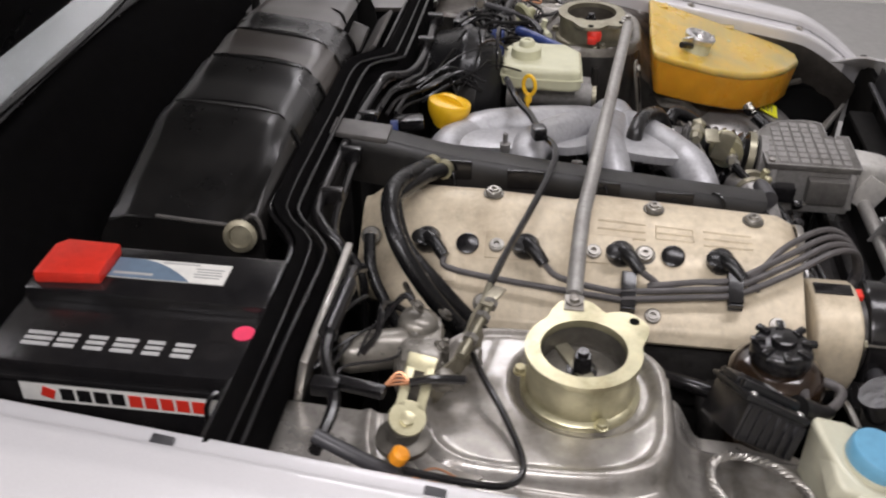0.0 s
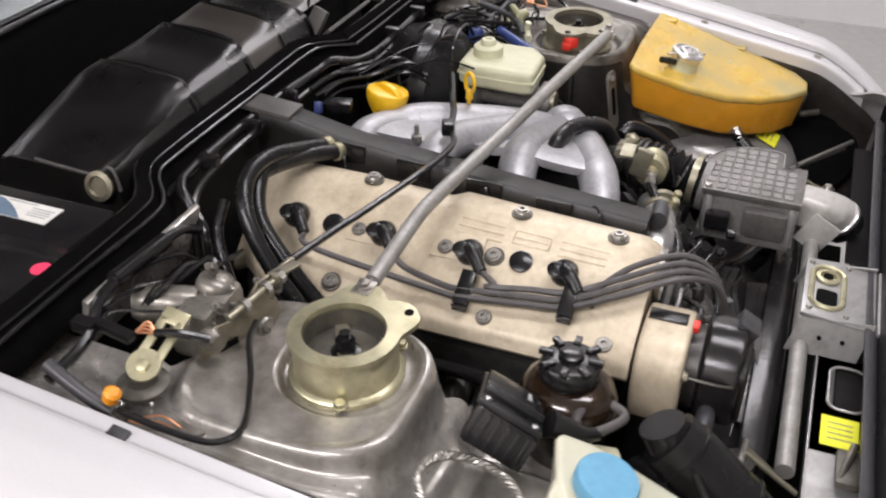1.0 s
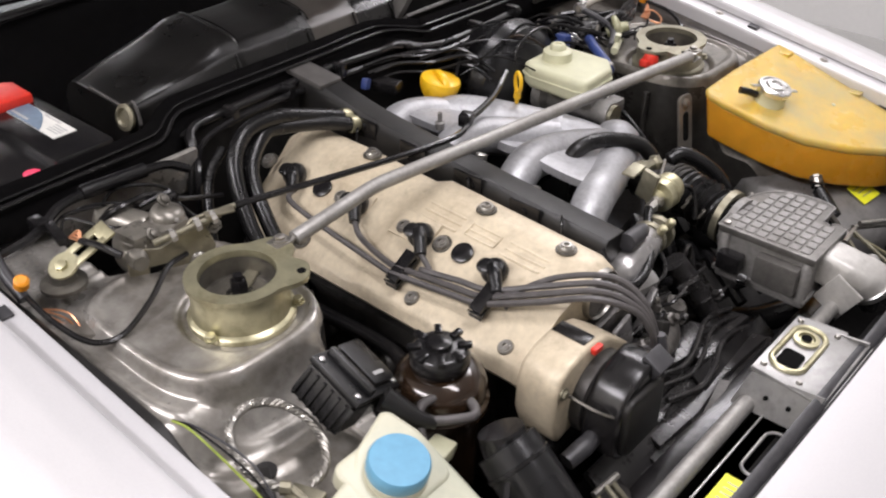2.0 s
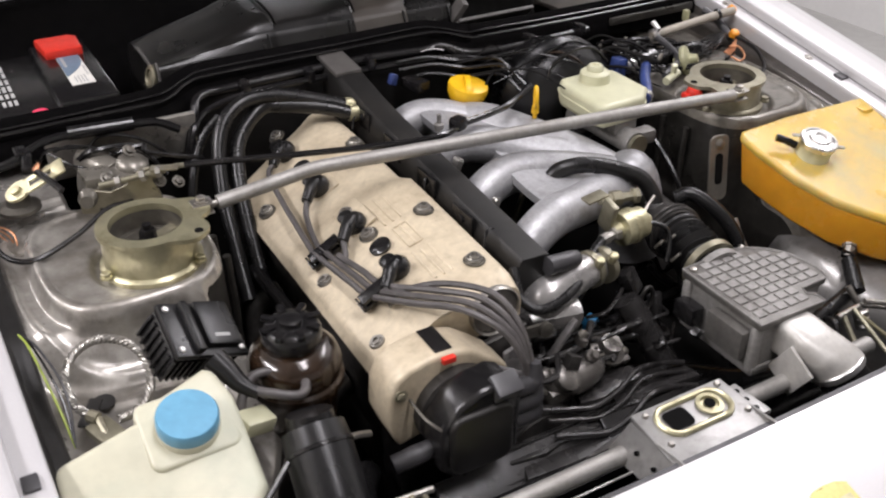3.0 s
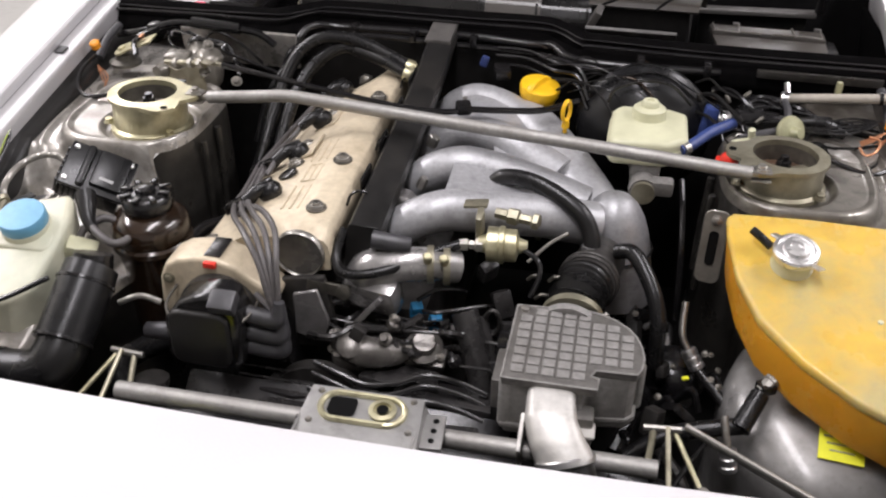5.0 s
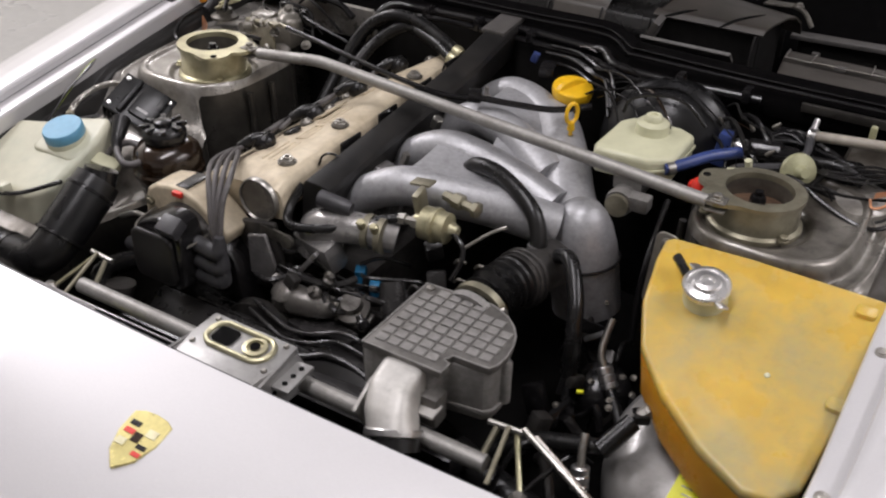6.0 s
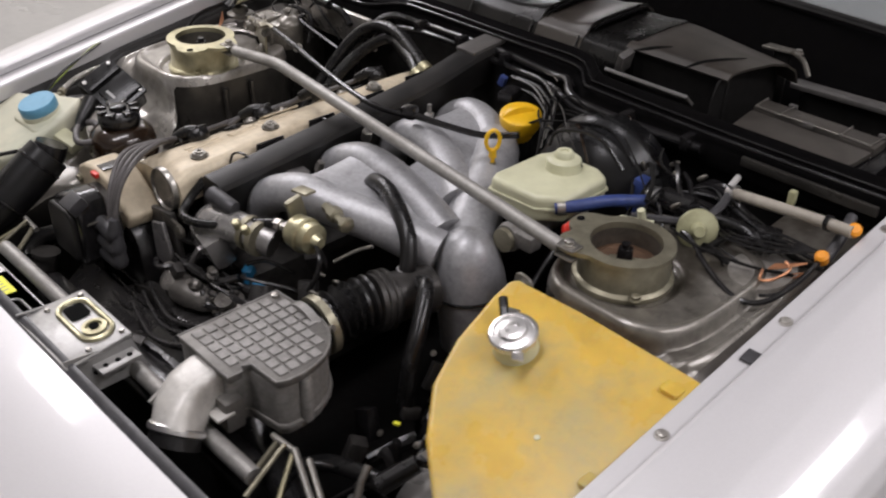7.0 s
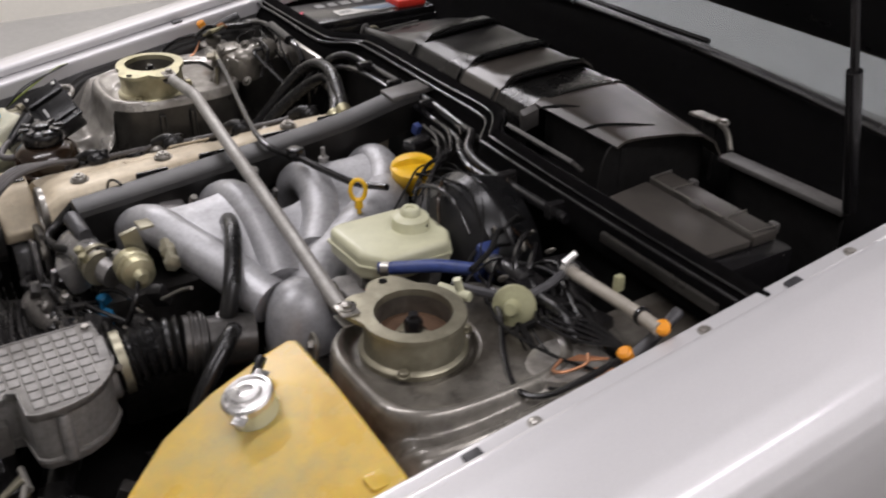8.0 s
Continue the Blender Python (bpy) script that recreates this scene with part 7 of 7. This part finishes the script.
for k in range(9):
    a = Vector((0.40 + 0.03 * (k % 3), 0.27 - 0.012 * k, 0.775 - 0.004 * k))
    b = a + Vector((random.uniform(0.02, 0.07), random.uniform(-0.10, -0.04), random.uniform(-0.03, 0.02)))
    c = b + Vector((random.uniform(0.02, 0.06), random.uniform(-0.05, 0.05), random.uniform(-0.04, 0.0)))
    part("cable", tube([a, (a + b) / 2 + Vector((0, 0, 0.014)), b, c], random.choice((0.0022, 0.003, 0.004)), 6), BLACK if k % 3 else MATTBLACK, loom)

# ---- heater hoses ----
hoses = thing("heater_hoses", (-0.36, 0.2, 0.6), "pair of black rubber heater hoses", "hose")
for dx, dz, e in ((0.0, 0.0, 0.0), (0.030, -0.018, -0.018)):
    part("hose", tube([(-0.118, 0.236 + e, 0.768 + dz * 0.4), (-0.165, 0.252 + e * 0.5, 0.782 + dz * 0.5), (-0.235, 0.270, 0.800 + dz), (-0.300 + dx, 0.268, 0.798 + dz), (-0.345 + dx, 0.245, 0.765 + dz), (-0.368 + dx, 0.195, 0.70), (-0.378 + dx, 0.13, 0.63), (-0.385 + dx, 0.06, 0.56)], 0.0125, 12), RUBBER, hoses, "black rubber hose")
    part("end_ferrule", lathe([(0.0145, 0), (0.0145, 0.012), (0.010, 0.018)], (-0.126, 0.238 + e, 0.770 + dz * 0.4), (1, -0.2, -0.2), 14), ZINC, hoses, "plated ferrule")
part("hose", tube([(-0.33, 0.29, 0.775), (-0.37, 0.28, 0.74), (-0.405, 0.24, 0.68), (-0.42, 0.2, 0.60)], 0.008, 10), RUBBER, hoses)

# ---- earth strap loop on the left inner wing ----
strap = thing("earth_strap", (-0.64, -0.20, 0.66), "braided steel earth strap curled in a loop", "cable")
lp = [(-0.642 + 0.048 * math.cos(a), -0.195 + 0.058 * math.sin(a), 0.676 + 0.030 * (1 + math.sin(a)) * 0.6) for a in np.linspace(math.radians(-95), math.radians(225), 19)]
fine_lp = smooth_path(lp, 10)
for k in range(4):
    strand = []
    for i, p in enumerate(fine_lp):
        out = Vector((p.x + 0.642, p.y + 0.195, 0)).normalized()
        a = i * 0.42 + k * math.pi / 2
        strand.append(p + 0.0034 * (math.cos(a) * out + math.sin(a) * Vector((0, 0, 1))))
    part("strand", tube(strand, 0.0026, 6, straight=True), STEEL, strap, "twisted wire strand")
part("end_crimp", merge(tube([lp[-1], (-0.668, -0.245, 0.680)], 0.008, 8, straight=True), tube([(-0.668, -0.245, 0.680), (-0.665, -0.275, 0.672)], 0.005, 8, straight=True)), ZINCDULL, strap)
part("lug", box((-0.665, -0.262, 0.672), (0.03, 0.04, 0.012), 0.003, 0, 0, 20), ZINCDULL, strap)
part("drain_hole", lathe([(0.014, 0), (0.014, 0.0012)], (-0.652, -0.178, 0.6468), (0, -0.07, 1), 18), BAYDARK, strap)
part("tab", box((-0.672, -0.205, 0.660), (0.05, 0.016, 0.004), 0.002, 0, 0, 60), BAYDARK, strap)
for k, mm in enumerate((GREENWIRE, BLACK, GREYPLASTIC)):
    part("wire", tube([(-0.70, -0.27, 0.67), (-0.705 + 0.006 * k, -0.22, 0.70 + 0.008 * k), (-0.715 + 0.004 * k, -0.15, 0.735), (-0.722, -0.12, 0.74)], 0.0016, 6), mm, strap)

# ---- round mounts with orange plugs at the back corners ----
for s in (-1, 1):
    corner_mount = thing("side_lamp_plug", (s * 0.70, 0.17, 0.69), "silver oval cover with an orange wiring plug", "plug")
    ov = [(s * 0.660 + 0.044 * math.cos(a), 0.150 + 0.060 * math.sin(a)) for a in np.linspace(0, 2 * math.pi, 25)[:-1]]
    part("cover", prism(ov, 0.690, 0.720 + 0.006 * (s + 1), 0.004, 2), BAY, corner_mount, "silver oval cover")
    part("gasket", prism([(s * 0.660 + (x - s * 0.660) * 1.08, 0.150 + (y - 0.150) * 1.06) for x, y in ov], 0.688, 0.712 + 0.006 * (s + 1), 0.002), RUBBER, corner_mount)
    plug = part("plug", merge(lathe([(0.006, 0), (0.0095, 0.003), (0.0095, 0.014), (0.006, 0.017)], (s * 0.722, 0.186, 0.772 if s < 0 else 0.756), (0, -0.5, 1), 16)), ORANGE, corner_mount, "orange plug")
    part("tube", tube([(s * 0.722, 0.188, 0.752), (s * 0.722, 0.23, 0.775), (s * 0.715, 0.27, 0.79)], 0.008, 12), GREYPLASTIC, corner_mount)
    part("wire", tube([(s * 0.722, 0.178, 0.760), (s * 0.722, 0.12, 0.752), (s * 0.705, 0.075, 0.734), (s * 0.67, 0.06, 0.730), (s * 0.61, 0.085, 0.738), (s * 0.56, 0.115, 0.750), (s * 0.52, 0.13, 0.745)], 0.004, 8), BLACK, corner_mount)
    for k in range(3):
        part("lead", tube([(s * 0.718, 0.172, 0.743), (s * (0.700 - 0.006 * k), 0.150, 0.722 + 0.004 * k), (s * 0.690, 0.135 - 0.012 * k, 0.710)], 0.0014, 5), COPPER, corner_mount)

# ---- right rear: pale tube, valve, small parts ----
PALETUBE = material("dusty_pale_tube", (0.34, 0.31, 0.26), 0.5, 0.0, 0.12, 60, 14, 0.6, (0.15, 0.13, 0.10), 0.05)
vtube = thing("vent_tube", (0.65, 0.22, 0.77), "pale plastic tube along the bulkhead", "tube")
part("tube", tube([(0.545, 0.232, 0.775), (0.60, 0.228, 0.782), (0.68, 0.222, 0.792), (0.742, 0.212, 0.801)], 0.0085, 14), PALETUBE, vtube, "pale grey-green tube")
part("clamp", lathe([(0.0125, -0.006), (0.0125, 0.006)], (0.552, 0.232, 0.776), (1, -0.1, 0.1), 18), CHROME, vtube)
part("clamp_screw", tube([(0.552, 0.22, 0.79), (0.552, 0.24, 0.80)], 0.005, 8, straight=True), CHROME, vtube)
part("tie", lathe([(0.0115, -0.003), (0.0115, 0.003)], (0.705, 0.219, 0.796), (1, -0.1, 0.15), 14), BLACK, vtube)
part("peg", box((0.638, 0.24, 0.80), (0.010, 0.012, 0.022), 0.002), OLIVE, vtube)
valve = thing("vacuum_valve", (0.56, 0.14, 0.70), "pale green vacuum valve on a thin pipe", "valve")
part("disc", lathe([(0.010, -0.022), (0.012, -0.008), (0.028, -0.005), (0.030, 0.0), (0.028, 0.005), (0.012, 0.010), (0.008, 0.024)], (0.556, 0.140, 0.752), (0.55, -0.7, 0.35), 26), OLIVE, valve, "pale green round valve")
part("pipe", tube([(0.47, 0.10, 0.752), (0.51, 0.12, 0.756), (0.545, 0.15, 0.756), (0.555, 0.19, 0.765), (0.55, 0.228, 0.776)], 0.0065, 8), GREYPLASTIC, valve)
part("tee", merge(tube([(0.46, 0.085, 0.748), (0.505, 0.105, 0.750)], 0.0075, 10, straight=True), tube([(0.49, 0.1, 0.75), (0.487, 0.095, 0.772)], 0.006, 8, straight=True)), MILKY, valve, "pale plastic tee piece")
part("stem", tube([(0.56, 0.15, 0.70), (0.556, 0.14, 0.74)], 0.006, 8, straight=True), BLACK, valve)
solenoid = thing("solenoid", (0.50, 0.20, 0.70), "black solenoid with bright fittings", "solenoid")
part("body", merge(lathe([(0.018, 0), (0.019, 0.01), (0.019, 0.05), (0.012, 0.055)], (0.465, 0.185, 0.748), (1, 0.1, 0.05), 20), box((0.52, 0.19, 0.735), (0.05, 0.04, 0.05), 0.006)), BLACK, solenoid)
part("ferrule", lathe([(0.013, 0), (0.015, 0.008), (0.015, 0.02), (0.010, 0.026)], (0.440, 0.182, 0.747), (1, 0.1, 0.05), 18), CHROME, solenoid, "bright ferrule")
part("hose", tube([(0.52, 0.195, 0.752), (0.56, 0.18, 0.755), (0.61, 0.175, 0.76), (0.65, 0.17, 0.745)], 0.009, 10), RUBBER, solenoid)
for k in range(5):
    part("wire", tube([(0.575, 0.16 + 0.008 * k, 0.75), (0.61, 0.14 + 0.010 * k, 0.758), (0.66, 0.165 + 0.006 * k, 0.752 + 0.004 * k), (0.71, 0.19, 0.765)], 0.0022, 5), BLACK, solenoid)

# ---- air conditioning pipes at the right front ----
ac = thing("coolant_pipe", (0.41, -0.25, 0.5), "bent bright pipe with a crimped hose end", "pipe")
part("pipe", tube([(0.400, -0.186, 0.608), (0.399, -0.205, 0.585), (0.401, -0.220, 0.567), (0.412, -0.230, 0.550)], 0.0055, 10), STEEL, ac, "bright bent pipe")
CRIMP = [(0.010, 0), (0.0125, 0.002), (0.0125, 0.010), (0.0105, 0.012), (0.0125, 0.014), (0.0125, 0.022), (0.0105, 0.024), (0.0125, 0.026), (0.0125, 0.032), (0.010, 0.034)]
part("crimp", lathe(CRIMP, (0.410, -0.228, 0.552), (0.55, -0.35, -0.76), 16), CHROME, ac, "crimped bright sleeve")
part("hose", tube([(0.426, -0.240, 0.528), (0.442, -0.258, 0.520), (0.462, -0.283, 0.511), (0.485, -0.315, 0.50)], 0.0085, 10), RUBBER, ac)
part("crimp", lathe(CRIMP, (0.460, -0.418, 0.540), (0.16, -0.3, -0.9), 16), CHROME, ac, "crimped bright sleeve")
part("pipe", tube([(0.461, -0.420, 0.536), (0.456, -0.408, 0.556), (0.452, -0.392, 0.572)], 0.0055, 10, straight=True), STEEL, ac)
part("hose", tube([(0.33, -0.42, 0.50), (0.38, -0.40, 0.53), (0.44, -0.39, 0.545), (0.48, -0.385, 0.553)], 0.012, 12), RUBBER, ac, "black hose")
part("hose", tube([(0.40, -0.08, 0.50), (0.395, -0.06, 0.60), (0.39, 0.0, 0.66), (0.385, 0.05, 0.69)], 0.005, 8), BLACK, ac)
lowhose = thing("radiator_hose", (0.15, -0.45, 0.42), "thick black radiator hose low in the bay", "hose")
part("hose", tube([(0.10, -0.30, 0.46), (0.16, -0.36, 0.48), (0.22, -0.40, 0.475), (0.33, -0.44, 0.47), (0.42, -0.46, 0.46)], 0.024, 16), RUBBER, lowhose)
part("hose", tube([(-0.37, -0.33, 0.52), (-0.40, -0.38, 0.53), (-0.40, -0.44, 0.54), (-0.36, -0.48, 0.53)], 0.018, 14), RUBBER, lowhose)
radiator = thing("radiator", (0, -0.48, 0.28), "black radiator low behind the front panel", "radiator")
part("top_tank", box((0, -0.475, 0.505), (0.62, 0.045, 0.05), 0.014), BLACK, radiator, "black plastic top tank")
part("core", box((0, -0.475, 0.39), (0.60, 0.03, 0.20), 0.003), MATTBLACK, radiator, "dark finned core")
part("filler_stub", lathe([(0.02, 0), (0.02, 0.02), (0.024, 0.022), (0.024, 0.03)], (-0.34, -0.46, 0.52), (0, 0.2, 1), 18), CASTDARK, radiator)
shield = thing("heat_shield", (-0.05, -0.465, 0.53), "bent grimy metal sheet beside the latch plate", "sheet")
part("sheet", prism([(-0.13, -0.48), (-0.02, -0.455), (-0.03, -0.44), (-0.12, -0.46)], 0.525, 0.528, 0.001, 1), CASTDARK, shield)
slotted = thing("slotted_bracket", (0.434, -0.08, 0.66), "grimy steel bracket with an oval slot on the strut tower", "bracket")
bracket_m = Matrix.Translation((0.434, -0.097, 0.672)) @ Matrix.Rotation(radians(-10), 4, "Z") @ Matrix.Rotation(radians(80), 4, "X")
part("plate", prism(rounded(-0.019, -0.075, 0.019, 0.045, 0.012), -0.0025, 0.0025, 0.001, 1, bracket_m), BAYMET, slotted, "worn metal plate")
part("slot", prism(rounded(-0.0075, -0.045, 0.0075, 0.012, 0.007), -0.0034, 0.0034, 0, 1, bracket_m), HOLE, slotted, "dark oval slot")
part("bolt", bolt_head(tuple(bracket_m @ Vector((0, 0.030, 0.003))), tuple(bracket_m.to_3x3() @ Vector((0, 0, 1))), 0.006, 0.006), STEEL, slotted)
# ---- crowded wiring at the right rear of the bay ----
bundle = thing("wire_bundle", (0.62, 0.16, 0.72), "dark tangle of wires and small hoses on the inner wing", "wiring")
random.seed(8)
for k in range(16):
    x0, y0 = random.uniform(0.45, 0.58), random.uniform(0.10, 0.26)
    x1, y1 = random.uniform(0.62, 0.72), random.uniform(0.10, 0.24)
    z = random.uniform(0.715, 0.755)
    part("wire", tube([(x0, y0, z), (x0 * 0.7 + x1 * 0.3, y0 * 0.7 + y1 * 0.3 + random.uniform(-0.03, 0.03), z + random.uniform(0.0, 0.025)), (x0 * 0.3 + x1 * 0.7, y0 * 0.3 + y1 * 0.7 + random.uniform(-0.03, 0.03), z + random.uniform(-0.01, 0.02)), (x1, y1, z - 0.01)],
                      random.choice((0.0016, 0.0024, 0.0034, 0.005)), 7), random.choice((BLACK, MATTBLACK, RUBBER, MATTBLACK)), bundle)
part("pale_tube", tube([(0.575, 0.095, 0.712), (0.600, 0.085, 0.722), (0.640, 0.098, 0.724), (0.660, 0.130, 0.722), (0.655, 0.165, 0.722)], 0.0055, 10), GRIMY, bundle, "pale grey hose")
part("black_box", box((0.60, 0.205, 0.728), (0.09, 0.06, 0.04), 0.008, 0, 0, 12), BLACK, bundle, "black relay box")
part("black_box", box((0.52, 0.255, 0.735), (0.07, 0.05, 0.05), 0.008, 0, 0, -8), BLACK, bundle, "black relay box")
part("orange_plug", merge(lathe([(0.006, 0), (0.0095, 0.003), (0.0095, 0.013), (0.006, 0.016)], (0.738, 0.222, 0.795), (0.4, -0.6, 0.8), 16)), ORANGE, bundle, "orange wiring plug")
for k in range(5):
    part("bare_wire", tube([(0.672, 0.138 + 0.004 * k, 0.742), (0.692, 0.146 + 0.003 * k, 0.750), (0.712, 0.165, 0.758)], 0.0016, 5), COPPER, bundle, "twisted copper wire")
part("wire_loop", tube([(0.668, 0.130, 0.742), (0.676, 0.112, 0.738), (0.692, 0.118, 0.744), (0.700, 0.142, 0.752), (0.686, 0.156, 0.752)], 0.0022, 6), COPPER, bundle, "copper wire loop")
for x, y, z in ((0.46, 0.225, 0.775), (0.485, 0.245, 0.78), (0.43, 0.25, 0.782), (0.50, 0.155, 0.772), (0.41, 0.215, 0.778)):
    part("small_fitting", merge(lathe([(0.003, 0), (0.004, 0.002), (0.004, 0.010), (0.0025, 0.016)], (x, y, z - 0.014), (random.uniform(-1, 1), random.uniform(-1, 1), 0.6), 10)), GRIMY, bundle, "bright small fitting")
# ---- dark hoses, pipes and brackets between the air flow meter and the tank ----
pipes = thing("pipe_cluster", (0.38, -0.22, 0.42), "dark cluster of hoses and pipes low beside the air flow meter", "pipes")
random.seed(31)
for k in range(14):
    x, y = random.uniform(0.34, 0.46), random.uniform(-0.38, -0.06)
    dx, dy = random.uniform(-0.05, 0.05), random.uniform(-0.10, 0.10)
    z = random.uniform(0.42, 0.53)
    part("hose", tube([(x, y, z), (x + dx * 0.4, y + dy * 0.4, z + random.uniform(0.01, 0.04)), (x + dx, y + dy, z + random.uniform(-0.01, 0.05)), (x + dx * 1.6, y + dy * 1.7, z - 0.03)], random.choice((0.004, 0.006, 0.009, 0.012)), 9), random.choice((BLACK, RUBBER, RUBBER, CASTDARK)), pipes)
for k in range(10):
    c = (random.uniform(0.33, 0.46), random.uniform(-0.38, -0.06), random.uniform(0.46, 0.54))
    part("bracket", box(c, (random.uniform(0.015, 0.05), random.uniform(0.01, 0.03), random.uniform(0.01, 0.05)), 0.004, random.uniform(-40, 40), random.uniform(-40, 40), random.uniform(0, 180)), random.choice((CASTDARK, BLACK, BAYDARK)), pipes)
for k in range(9):
    c = (random.uniform(0.33, 0.46), random.uniform(-0.38, -0.06), random.uniform(0.50, 0.56))
    part("bolt", bolt_head(c, (random.uniform(-0.5, 0.5), random.uniform(-0.8, 0), 1), 0.0035, 0.004), GRIMY, pipes)
part("yellow_tag", box((0.405, -0.302, 0.555), (0.010, 0.006, 0.004), 0.001, 0, 0, 25), STICKER, pipes, "tiny yellow tag")
part("mount", lathe([(0.045, 0), (0.048, 0.01), (0.044, 0.03), (0.03, 0.045), (0.012, 0.05)], (0.40, -0.20, 0.47), (0.1, -0.2, 1), 26), BLACK, pipes, "black domed mount")

# thin wires and pipes over the servo and along the bulkhead
random.seed(17)
for k in range(14):
    x0 = random.uniform(0.12, 0.34)
    y0 = random.uniform(0.20, 0.32)
    x1 = x0 + random.uniform(0.08, 0.22)
    y1 = random.uniform(0.10, 0.30)
    z = random.uniform(0.765, 0.795)
    part("thin_wire", tube([(x0, y0, z - 0.02), (x0 * 0.6 + x1 * 0.4, y0 * 0.6 + y1 * 0.4, z + random.uniform(0.005, 0.022)), (x0 * 0.3 + x1 * 0.7, y0 * 0.3 + y1 * 0.7 + random.uniform(-0.02, 0.02), z + random.uniform(0.0, 0.016)), (x1, y1, z - 0.02)],
                           random.choice((0.0014, 0.0018, 0.0026)), 6), random.choice((MATTBLACK, MATTBLACK, BLACK, BROWN)), loom)
for k in range(7):
    x0, y0 = random.uniform(-0.70, -0.52), random.uniform(0.24, 0.30)
    part("thin_wire", tube([(x0, y0, 0.77), (x0 + random.uniform(0.01, 0.05), y0 - random.uniform(0.0, 0.03), 0.787), (x0 + random.uniform(0.05, 0.10), y0 - random.uniform(0.01, 0.06), 0.778), (x0 + random.uniform(0.08, 0.16), y0 - random.uniform(0.0, 0.05), 0.735)], random.choice((0.0018, 0.0028, 0.004)), 6), random.choice((BLACK, BLACK, RUBBER)), loom)
